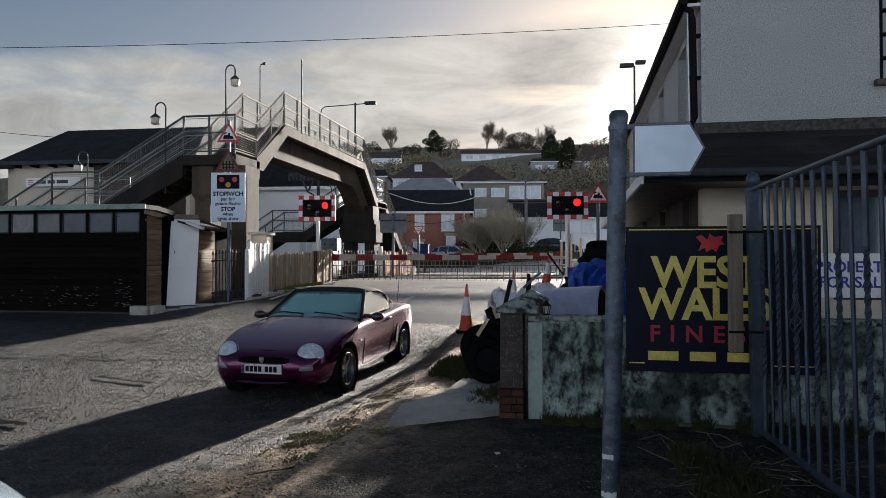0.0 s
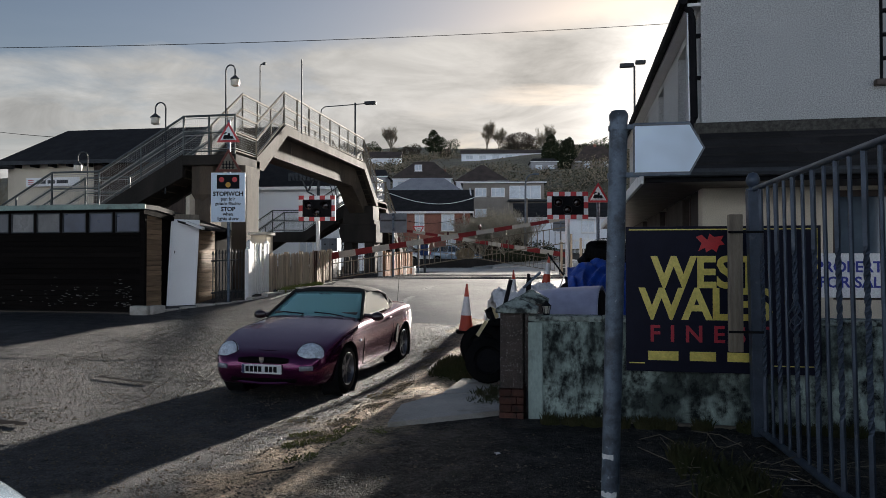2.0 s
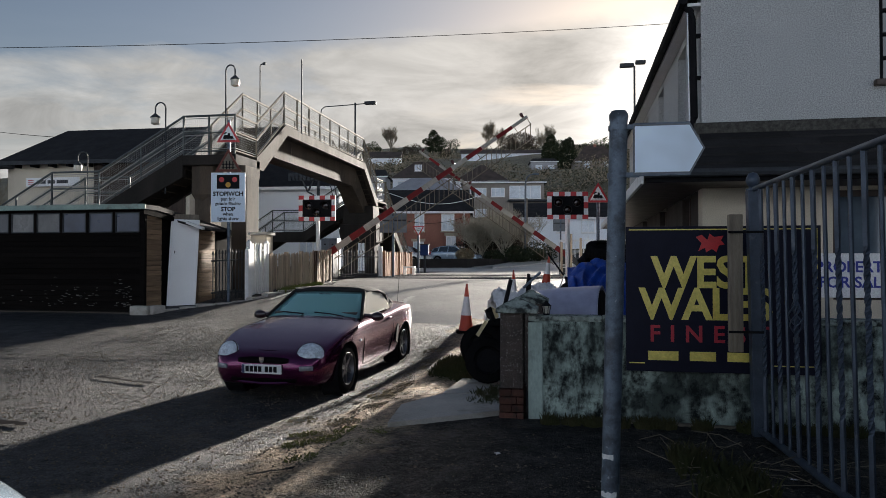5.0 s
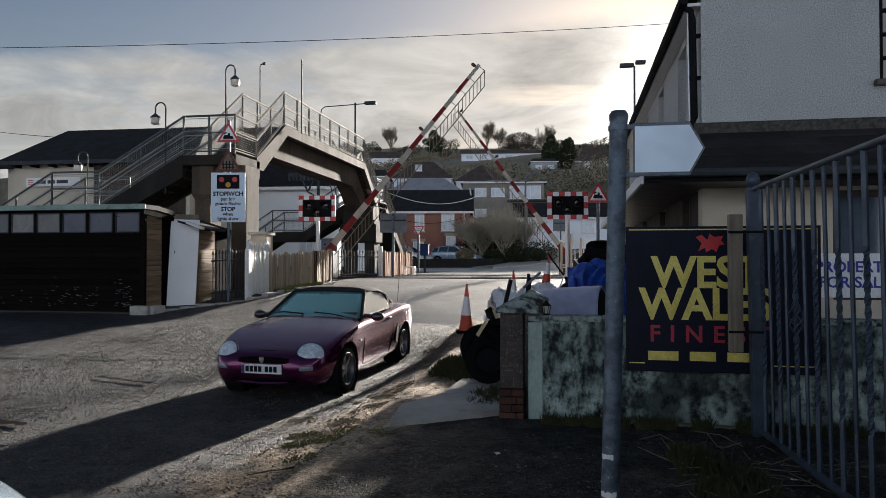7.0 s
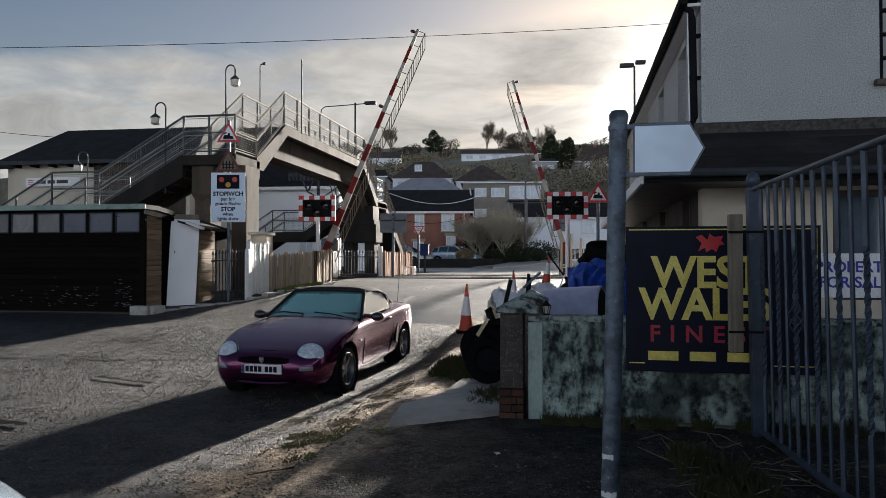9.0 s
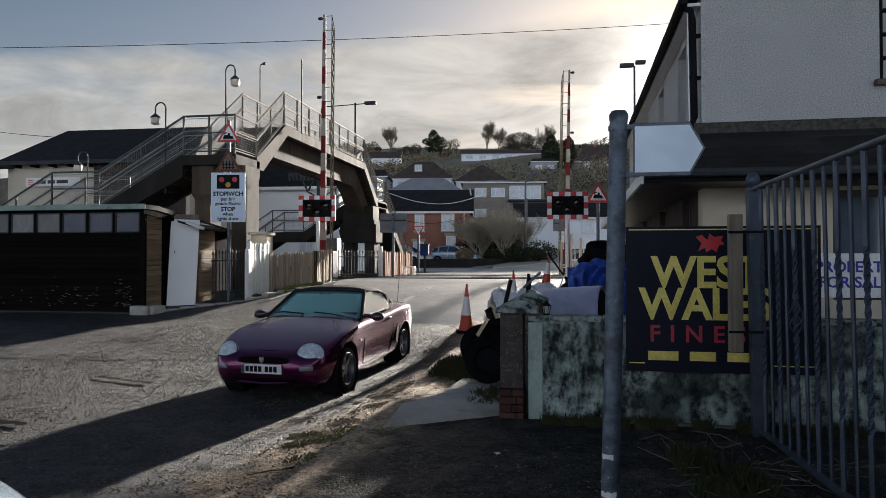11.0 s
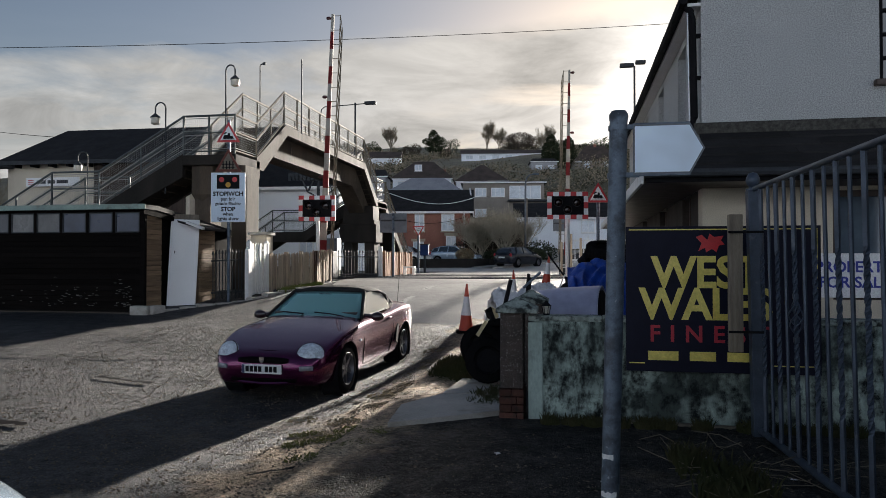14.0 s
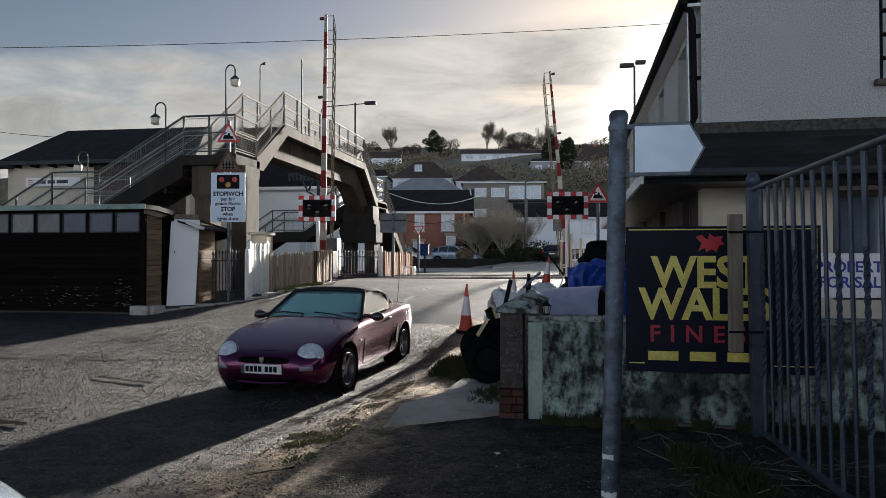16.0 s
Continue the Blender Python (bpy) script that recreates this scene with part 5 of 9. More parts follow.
def car_body(bm, axles, wr, wtab, ttab, stab, btab, ny=150):
    """Lofted shell with round wheel openings."""
    y0, y1 = wtab[0][0], wtab[-1][0]
    rings = []
    for i in range(ny + 1):
        u = i / ny
        y = y0 + (y1 - y0) * (0.5 - 0.5 * math.cos(math.pi * u)) * 0.35 + (y1 - y0) * u * 0.65
        w, t, s, b = crv(y, wtab), crv(y, ttab), crv(y, stab), crv(y, btab)
        key = [(0.0, b), (w * 0.55, b), (w * 0.86, b + 0.015), (w * 0.955, b + 0.09), (w * 0.985, b + (s - b) * 0.42), (w, b + (s - b) * 0.66), (w * 0.985, s - (s - b) * 0.1), (w * 0.945, s + (t - s) * 0.18),
               (w * 0.86, s + (t - s) * 0.56), (w * 0.70, s + (t - s) * 0.84), (w * 0.40, t - (t - s) * 0.02), (0.0, t)]
        half = []
        n = 3
        for j in range(len(key) - 1):
            p0, p1, p2, p3 = key[max(0, j - 1)], key[j], key[j + 1], key[min(len(key) - 1, j + 2)]
            for q in range(n):
                f = q / n
                half.append(tuple(0.5 * (2 * p1[c] + (p2[c] - p0[c]) * f + (2 * p0[c] - 5 * p1[c] + 4 * p2[c] - p3[c]) * f * f + (3 * p1[c] - p0[c] - 3 * p2[c] + p3[c]) * f ** 3) for c in (0, 1)))
        half.append(key[-1])
        half[0] = (0.0, b)
        ring = [bm.verts.new((x, y, z)) for x, z in half] + [bm.verts.new((-x, y, z)) for x, z in half[-2:0:-1]]
        rings.append(ring)
    k = len(rings[0])
    for a, b in zip(rings, rings[1:]):
        for j in range(k):
            bm.faces.new((a[j], a[(j + 1) % k], b[(j + 1) % k], b[j]))
    bm.faces.new(rings[0])
    bm.faces.new(rings[-1][::-1])
    kill = []
    for f in bm.faces:
        c = f.calc_center_median()
        if abs(c.x) > 0.5 and len(f.verts) == 4:
            for ay in axles:
                if (c.y - ay) ** 2 + (c.z - wr * 0.97) ** 2 < (wr * 1.17) ** 2:
                    kill.append(f)
                    break
    bmesh.ops.delete(bm, geom=kill, context="FACES")
    for v in bm.verts:
        if v.is_valid and v.is_boundary:
            for ay in axles:
                d = Vector((v.co.y - ay, v.co.z - wr * 0.97))
                if 0.5 < abs(v.co.x) and d.length < wr * 1.5:
                    d = d.normalized() * wr * 1.15
                    v.co.y, v.co.z = ay + d.x, wr * 0.97 + d.y


def wheel(parent, x, y, r, width, side, spokes, ang=0.0, label=""):
    """Wheel in its own space, axle along x; side: +1 when its face looks to +x."""
    e = new("wheel")
    e.parent = parent
    e.matrix_basis = pose(x, y, r)
    R = Matrix.Rotation(radians(90), 4, "Y")
    bm = B()
    w = width / 2
    lathe(bm, [(r * 0.68, -w), (r * 0.80, -w * 1.02), (r * 0.95, -w * 0.9), (r, -w * 0.7), (r, w * 0.7), (r * 0.95, w * 0.9), (r * 0.80, w * 1.02), (r * 0.68, w), (r * 0.66, 0), (r * 0.68, -w)], seg=36, m=R)
    part("tyre", bm, M_RUB, e, smooth=True)
    bm = B()
    lathe(bm, [(r * 0.69, w * 0.95), (r * 0.65, w * 1.0), (r * 0.62, w * 0.8), (r * 0.60, -w * 0.6), (r * 0.69, -w * 0.9)], seg=36, m=R if side > 0 else Matrix.Rotation(radians(-90), 4, "Y"))
    lathe(bm, [(0, w * 0.72), (r * 0.1, w * 0.72), (r * 0.17, w * 0.6), (r * 0.17, w * 0.2), (0, w * 0.2)], seg=18, m=R if side > 0 else Matrix.Rotation(radians(-90), 4, "Y"))
    for k in range(spokes):
        a = ang + k * math.tau / spokes
        m = Matrix.Rotation(a, 4, "X")
        vs = prism(bm, [(-r * 0.10, r * 0.1), (-r * 0.065, r * 0.64), (r * 0.065, r * 0.64), (r * 0.10, r * 0.1)], side * w * 0.42, side * w * 0.66, "x")
        bmesh.ops.transform(bm, matrix=m, verts=vs)
    part("rim", bm, M_ALLOY, e, smooth=True)
    bm = B()
    lathe(bm, [(0, w * 0.1), (r * 0.55, w * 0.1), (r * 0.55, 0), (0, 0)], seg=24, m=R if side > 0 else Matrix.Rotation(radians(-90), 4, "Y"))
    part("brake_disc", bm, M_DKGREY, e)
    return e


def nose_y(x, z):
    """Front surface of the nose at a given half width and height."""
    best = -1.955
    for i in range(400):
        y = -1.955 + i * 0.0035
        w = crv(y, CAR_W)
        t, b, s = crv(y, CAR_T), crv(y, CAR_B), crv(y, CAR_S)
        if abs(x) < w * 0.97 and b + 0.01 < z < t - (t - s) * 0.02:
            # roundness of the shoulder
            lim = w if z < s else w * (1 - 0.6 * ((z - s) / max(1e-3, t - s)) ** 2)
            if abs(x) < lim:
                return y
    return best


def build_roadster():
    car = thing("roadster", pose(-3.40, 9.50, -0.045, 1.5, 0, -3.6) @ Matrix.Scale(0.96, 4), "burgundy two-seat convertible with a black soft top, parked", "car")
    AX, WR = (-1.1875, 1.1875), 0.308
    bm = B()
    car_body(bm, AX, WR, CAR_W, CAR_T, CAR_S, CAR_B)
    body = part("body", bm, M_PAINT, car, smooth=True)
    for ay in AX:
        for sx in (-1, 1):
            bm = B()                                    # wheel housing
            lathe(bm, [(WR * 1.16, 0.0), (WR * 1.16, -0.25), (0.0, -0.25)], seg=28, m=Matrix.Translation((sx * 0.79, ay, WR * 0.97)) @ Matrix.Rotation(radians(90 * sx), 4, "Y"))
            part("wheel_arch", bm, M_BLACK, car)
            wheel(car, sx * 0.685, ay, WR, 0.205, sx, 6, 0.3 + ay)
    # windscreen, frame and soft top
    rows = []
    for i in range(9):
        f = i / 8
        y, z, hw = -0.60 + 0.60 * f, 0.885 + 0.32 * f, 0.70 - 0.17 * f
        rows.append([(hw * u, y + 0.10 * (u * u) * (1 - 0.4 * f), z - 0.012 * u * u) for u in np.linspace(-1, 1, 13)])
    bm = B()
    grid(bm, rows)
    solid(part("windscreen", bm, M_SCREEN, car, smooth=True), 0.006)
    for sx in (-1, 1):
        bm = B()
        tube(bm, [(sx * (0.715 - 0.17 * f), -0.50 + 0.56 * f, 0.875 + 0.32 * f) for f in np.linspace(0, 1, 7)], 0.026, 8)
        part("windscreen_pillar", bm, M_SOFT, car, smooth=True)
    bm = B()
    tube(bm, [(0.545 * u, 0.01 + 0.055 * u * u, 1.21 - 0.012 * u * u) for u in np.linspace(-1, 1, 13)], 0.024, 8)
    part("windscreen_header", bm, M_SOFT, car, smooth=True)
    rows = []
    prof = [(0.02, 1.225, 0.555, 1.19), (0.2, 1.255, 0.58, 1.19), (0.42, 1.265, 0.62, 1.185), (0.62, 1.245, 0.635, 1.15), (0.78, 1.19, 0.65, 1.07), (0.92, 1.09, 0.66, 0.985), (1.04, 0.985, 0.655, 0.945)]
    for y, zt, hw, ze in prof:
        r = []
        for u in np.linspace(-1, 1, 17):
            a = abs(u)
            x = hw * (1 - (1 - a) ** 1.0) if a < 1 else hw
            z = zt - (zt - ze) * a ** 4
            r.append((math.copysign(x, u), y + 0.03 * a * a, z))
        rows.append(r)
    bm = B()
    grid(bm, rows)
    bm.faces.ensure_lookup_table()
    hole = [bm.faces[j * 16 + i] for j in (3, 4) for i in range(4, 12)]
    bmesh.ops.delete(bm, geom=hole, context="FACES")
    rw2 = B()
    grid(rw2, [r[4:13] for r in rows[3:6]])
    part("rear_window", rw2, M_CARGLASS, car, smooth=True)
    solid(part("soft_top", bm, M_SOFT, car, smooth=True), 0.02)
    for sx in (-1, 1):                                  # quarter of the hood behind the side window
        bm = B()
        prism(bm, [(0.70, 1.12), (0.82, 1.05), (1.06, 0.95), (1.06, 0.90), (0.76, 0.89), (0.79, 0.98)], sx * 0.635 - 0.012, sx * 0.64 + 0.012, "x")
        part("soft_top_quarter", bm, M_SOFT, car)
        bm = B()
        prism(bm, [(-0.42, 0.90), (0.06, 1.185), (0.45, 1.19), (0.66, 1.12), (0.76, 0.98), (0.72, 0.90)], sx * 0.70 - 0.004, sx * 0.70 + 0.004, "x")
        for v in bm.verts:
            v.co.x -= sx * (v.co.z - 0.9) * 0.42
        part("side_window", bm, M_SIDEGLASS, car)
        bm = B()
        tube(bm, [(sx * 0.70, -0.45, 0.895), (sx * 0.705, 0.1, 0.895), (sx * 0.70, 0.56, 0.905)], 0.011, 6)
        part("window_seal", bm, M_BLACK, car, smooth=True)
        # mirrors
        bm = B()
        ball(bm, (sx * 0.89, -0.36, 0.885), 0.1, 14, (1.0, 0.62, 0.62))
        rod(bm, (sx * 0.70, -0.38, 0.90), (sx * 0.84, -0.36, 0.885), 0.028, 8)
        mr = part("door_mirror", bm, M_MIRROR, car, smooth=True)
        bm = B()
        ball(bm, (sx * 0.89, -0.325, 0.885), 0.085, 14, (1.0, 0.5, 0.6))
        part("mirror_glass", bm, M_CHROME, mr, smooth=True)
        # headlamps as ellipsoids let into the wings
        lx, lz = sx * 0.55, 0.562
        ly = -1.79
        M = pose(lx, ly, lz, -24, 0, sx * 22)
        bm = B()
        vs = ball(bm, (0, 0, 0), 0.168, 22, (1.0, 0.50, 0.90))
        bmesh.ops.transform(bm, matrix=M, verts=vs)
        hl = part("headlamp", bm, M_LAMPG, car, "clear oval headlamp", smooth=True)
        bm = B()
        tube(bm, [M @ Vector((0.164 * math.cos(a), -0.012, 0.148 * math.sin(a))) for a in np.linspace(0, math.tau, 29)], 0.008, 6)
        part("headlamp_rim", bm, M_SEAM, hl, smooth=True)
        for dx in (-0.058, 0.055):
            bm = B()
            vs = ball(bm, (dx, -0.045, 0.0), 0.052, 14, (1, 0.6, 1))
            bmesh.ops.transform(bm, matrix=M, verts=vs)
            part("bulb_bowl", bm, M_CHROME, hl, smooth=True)
        bm = B()
        fy = nose_y(0.56, 0.42)
        vs = box(bm, -0.085, 0.085, -0.02, 0.03, -0.03, 0.03, 0.018)
        bmesh.ops.transform(bm, matrix=pose(sx * 0.55, fy, 0.425, 0, 0, sx * 24), verts=bm.verts[:])
        part("fog_lamp", bm, M_FOG, car, smooth=True)
        # door seams, side intake, handle, repeater
        bm = B()
        w = lambda y: crv(y, CAR_W)
        tube(bm, [(sx * (w(-0.62) * 0.94 + 0.004), -0.60, 0.80), (sx * (w(-0.62) * 0.999 + 0.001), -0.60, 0.60), (sx * (w(-0.62) * 0.985 + 0.001), -0.62, 0.40), (sx * w(-0.6) * 0.962, -0.60, 0.27)], 0.0045, 5)
        tube(bm, [(sx * (w(0.62) * 0.955), 0.66, 0.86), (sx * (w(0.62) + 0.001), 0.62, 0.66), (sx * (w(0.6) * 0.985 + 0.001), 0.56, 0.42), (sx * w(0.5) * 0.965, 0.46, 0.28)], 0.0045, 5)
        tube(bm, [(sx * w(-0.6) * 0.963, -0.60, 0.27), (sx * w(0.0) * 0.963, 0.0, 0.27), (sx * w(0.46) * 0.965, 0.46, 0.28)], 0.0045, 5)
        part("door_seam", bm, M_SEAM, car)
        bm = B()
        prism(bm, [(0.70, 0.40), (0.78, 0.36), (0.86, 0.62), (0.80, 0.66), (0.74, 0.56)], sx * 0.80, sx * 0.816, "x")
        part("air_intake", bm, M_BLACK, car)
        bm = B()
        box(bm, sx * 0.795 - 0.012, sx * 0.795 + 0.012, 0.40, 0.54, 0.765, 0.795, 0.01)
        part("door_handle", bm, M_PAINT, car, smooth=True)
        bm = B()
        box(bm, sx * 0.806 - 0.006, sx * 0.806 + 0.006, -0.80, -0.74, 0.60, 0.63, 0.004)
        part("repeater", bm, M_LAMPG, car)
        bm = B()
        tube(bm, [(sx * (0.12 if sx < 0 else 0.50) - 0.0, -0.62, 0.905), (sx * (0.12 if sx < 0 else 0.3), -0.57, 0.93), (sx * 0.02 - 0.45 * (sx < 0), -0.51, 0.945)], 0.009, 5)
        part("wiper", bm, M_BLACK, car, smooth=True)
    bm = B()
    tube(bm, [(0.36 * u, -1.83 + 0.11 * u * u, 0.612 + 0.018 * u * u) for u in np.linspace(-1, 1, 11)], 0.0025, 5)
    part("bonnet_edge", bm, M_SEAM, car)
    for sx in (-1, 1):                                  # bonnet vents and the raised flutes beside them
        bm = B()
        up = lambda x, y: crv(y, CAR_S) + (crv(y, CAR_T) - crv(y, CAR_S)) * (1 - 0.16 * (abs(x) / crv(y, CAR_W) / 0.7) ** 3) - 0.004
        grid(bm, [[(sx * (0.30 + 0.05 * i + 0.03 * j), -0.86 + 0.045 * j - 0.02 * i, up(0.30 + 0.05 * i + 0.03 * j, -0.86 + 0.045 * j - 0.02 * i) + 0.004) for i in range(4)] for j in range(3)])
        solid(part("bonnet_vent", bm, M_SEAM, car), 0.012)
        bm = B()
        tube(bm, [(sx * (0.30 + 0.16 * f), -1.72 + 0.95 * f, up(0.30 + 0.16 * f, -1.72 + 0.95 * f) - 0.013) for f in np.linspace(0, 1, 12)], 0.016, 8)
        part("bonnet_flute", bm, M_PAINT, car, smooth=True)
    bm = B()                                            # upper grille slot
    rows = []
    for k, f in ((0, 0.0), (1, 1.0)):
        rows.append([(x, min(nose_y(x, 0.475 + 0.075 * f - 0.012 * f * (x / 0.33) ** 2), -1.70) - 0.012, 0.475 + (0.075 - 0.03 * (x / 0.33) ** 4) * f + 0.012 * (x / 0.33) ** 4) for x in np.linspace(-0.33, 0.33, 17)])
    grid(bm, rows)
    solid(part("grille", bm, M_SEAM, car, smooth=True), 0.03)
    bm = B()
    prism(bm, [(-0.03, 0.55), (0.03, 0.55), (0.032, 0.51), (0.0, 0.47), (-0.032, 0.51)], -1.985, -1.955, "y")
    part("badge", bm, M_CHROME, car)
    bm = B()
    rows = [[(x, nose_y(x, 0.30) - 0.010, zz) for x in np.linspace(-0.42, 0.42, 15)] for zz in (0.25, 0.36)]
    grid(bm, rows)
    solid(part("lower_intake", bm, M_SEAM, car, smooth=True), 0.03)
    bm = B()
    tube(bm, [(0.68 * u, -1.962 + 0.26 * abs(u) ** 3, 0.235 + 0.03 * abs(u)) for u in np.linspace(-1, 1, 15)], 0.02, 7)
    part("bumper_lip", bm, M_PAINT, car, smooth=True)
    bm = B()
    box(bm, -0.26, 0.26, -1.992, -1.975, 0.355, 0.466, 0.006)
    pl = part("number_plate", bm, M_YPLATE, car)
    for x0, x1 in [(-0.205 + 0.056 * k + (0.03 if k > 3 else 0), -0.205 + 0.056 * k + 0.042 + (0.03 if k > 3 else 0)) for k in range(7)]:
        bm = B()
        box(bm, x0, x1, -1.997, -1.9925, 0.378, 0.445)
        part("plate_bar", bm, M_BLACK, pl)
    bm = B()
    box(bm, -0.255, -0.22, -1.9955, -1.9925, 0.36, 0.461)
    part("plate_band", bm, material("dark_blue_print", (0.02, 0.03, 0.09), None, 0.5), pl)
    bm = B()
    tube(bm, [(0.60, 1.45, 0.93), (0.605, 1.52, 1.25), (0.61, 1.58, 1.50)], 0.004, 5)
    part("aerial", bm, M_BLACK, car)
    # cabin
    bm = B()
    box(bm, -0.60, 0.60, -0.40, 0.95, 0.895, 0.912)
    part("cabin_floor", bm, M_SEAT, car)
    bm = B()
    box(bm, -0.62, 0.62, -0.46, -0.2, 0.90, 0.945, 0.02)
    part("dashboard", bm, M_SEAT, car, smooth=True)
    for sx in (-1, 1):
        bm = B()
        box(bm, sx * 0.33 - 0.2, sx * 0.33 + 0.2, 0.42, 0.56, 0.9, 1.05, 0.05)
        box(bm, sx * 0.33 - 0.12, sx * 0.33 + 0.12, 0.44, 0.54, 1.05, 1.17, 0.04)
        part("seat", bm, M_SEAT, car, smooth=True)
    bm = B()
    tube(bm, [Vector((-0.33, -0.16, 0.86)) + Vector((0.17 * math.cos(a), -0.06 * math.sin(a), 0.15 * math.sin(a))) for a in np.linspace(0, math.tau, 25)], 0.014, 6)
    part("steering_wheel", bm, M_SEAT, car, smooth=True)
    bm = B()
    box(bm, -0.1, 0.1, -0.08, -0.05, 1.12, 1.17, 0.012)
    part("rear_view_mirror", bm, M_BLACK, car, smooth=True)
    return car


build_roadster()


def hatchback(name, m, paint, label, group="", light=False):
    """A plain five-door hatchback: shell, glasshouse, wheels, lamps."""
    car = thing(name, m, label, "car", group)
    Wt = [(-2.1, 0.55), (-2.05, 0.70), (-1.8, 0.82), (-1.2, 0.88), (0.5, 0.89), (1.3, 0.88), (1.9, 0.82), (2.08, 0.68), (2.1, 0.6)]
    Tt = [(-2.1, 0.55), (-2.0, 0.72), (-1.6, 0.86), (-1.0, 0.97), (-0.6, 1.0), (1.4, 1.02), (2.0, 0.98), (2.1, 0.85)]
    St = [(-2.1, 0.5), (-1.8, 0.70), (-1.0, 0.86), (1.4, 0.92), (2.1, 0.78)]
    Bt = [(-2.1, 0.32), (-1.9, 0.2), (1.9, 0.22), (2.1, 0.36)]
    bm = B()
    car_body(bm, (-1.28, 1.27), 0.315, Wt, Tt, St, Bt, 70)
    part("body", bm, paint, car, smooth=True)
    side = [(-0.95, 0.95, 0.76), (-0.25, 1.40, 0.60), (0.35, 1.47, 0.60), (1.1, 1.44, 0.59), (1.75, 1.30, 0.56), (2.0, 0.98, 0.70)]
    rows = []
    for y, z, hw in side:
        rows.append([(hw * u, y, z - 0.05 * u ** 4) for u in np.linspace(-1, 1, 9)])
    bm = B()
    grid(bm, rows)
    solid(part("roof", bm, paint, car, smooth=True), 0.03)
    bm = B()
    for sx in (-1, 1):
        top = [bm.verts.new((sx * (hw - 0.01), y, z - 0.06)) for y, z, hw in side]
        low = [bm.verts.new((sx * 0.76, y, 0.95)) for y, z, hw in side]
        for i in range(len(side) - 1):
            bm.faces.new((low[i], low[i + 1], top[i + 1], top[i]))
    part("side_glass", bm, M_GLASSD, car)
    bm = B()
    grid(bm, [[(0.70 * u, -0.93, 0.975) for u in np.linspace(-1, 1, 7)], [(0.57 * u, -0.30, 1.385) for u in np.linspace(-1, 1, 7)]])
    part("windscreen", bm, M_GLASSD, car)
    bm = B()
    grid(bm, [[(0.50 * u, 1.80, 1.27) for u in np.linspace(-1, 1, 7)], [(0.62 * u, 2.03, 1.0) for u in np.linspace(-1, 1, 7)]])
    part("rear_window", bm, M_GLASSD, car)
    for sx in (-1, 1):
        for a, b in (((-0.93, 0.96), (-0.25, 1.36)), ((0.42, 0.96), (0.40, 1.42)), ((1.3, 0.96), (1.2, 1.38))):
            bm = B()
            rod(bm, (sx * 0.765, a[0], a[1]), (sx * 0.61, b[0], b[1]), 0.03, 6)
            part("pillar", bm, paint, car)
        bm = B()
        ball(bm, (sx * 0.70, 1.98, 0.84), 0.13, 10, (0.8, 0.8, 1.1))
        part("tail_lamp", bm, M_RED, car, smooth=True)
        bm = B()
        ball(bm, (sx * 0.60, -1.95, 0.64), 0.11, 10, (1.2, 0.7, 0.6))
        part("headlamp", bm, M_LAMPG, car, smooth=True)
        bm = B()
        ball(bm, (sx * 0.95, -0.72, 1.0), 0.09, 10, (1.0, 0.6, 0.7))
        part("door_mirror", bm, paint, car, smooth=True)
        for ay in (-1.28, 1.27):
            wheel(car, sx * 0.79, ay, 0.315, 0.2, sx, 8)
            bm = B()
            lathe(bm, [(0.365, 0.0), (0.365, -0.22), (0.0, -0.22)], seg=20, m=Matrix.Translation((sx * 0.85, ay, 0.305)) @ Matrix.Rotation(radians(90 * sx), 4, "Y"))
            part("wheel_arch", bm, M_BLACK, car)
    for y, zz in ((2.12, 0.62), (-2.12, 0.45)):
        bm = B()
        box(bm, -0.26, 0.26, y - 0.012, y + 0.012, zz, zz + 0.11, 0.004)
        part("number_plate", bm, M_YPLATE, car)
    return car

# ---- buildings beyond the line ----
M_TILE = material("brown_roof_tile", (0.11, 0.082, 0.068), (0.065, 0.052, 0.045), 0.75, scale=0.8, fine=8, bump=0.4, depth=0.05)
M_GREYROOF = material("pale_grey_roof", (0.34, 0.34, 0.36), (0.26, 0.26, 0.28), 0.5, scale=0.8, fine=8, bump=0.2, depth=0.05)
M_FLATWALL = material("brown_grey_render", (0.30, 0.265, 0.23), (0.23, 0.20, 0.175), 0.85, scale=0.5, fine=10, bump=0.3)
M_BRICKF = material("far_red_brick", (0.33, 0.15, 0.11), (0.23, 0.105, 0.08), 0.85, scale=0.6, fine=9, bump=0.3, c=(0.19, 0.085, 0.06), c_scale=0.5, c_cut=(0.55, 0.8))
M_STONE = material("buff_stone_dressing", (0.48, 0.41, 0.30), (0.38, 0.32, 0.24), 0.8, scale=2, fine=20)


# Pale panes: curtains, with the sky's reflection put into the colour.
M_PALEPANE = material("curtain_and_sky_glass", (0.66, 0.71, 0.76), (0.46, 0.51, 0.56), 0.18, scale=1.3, fine=8, bump=0, spec=0.7)


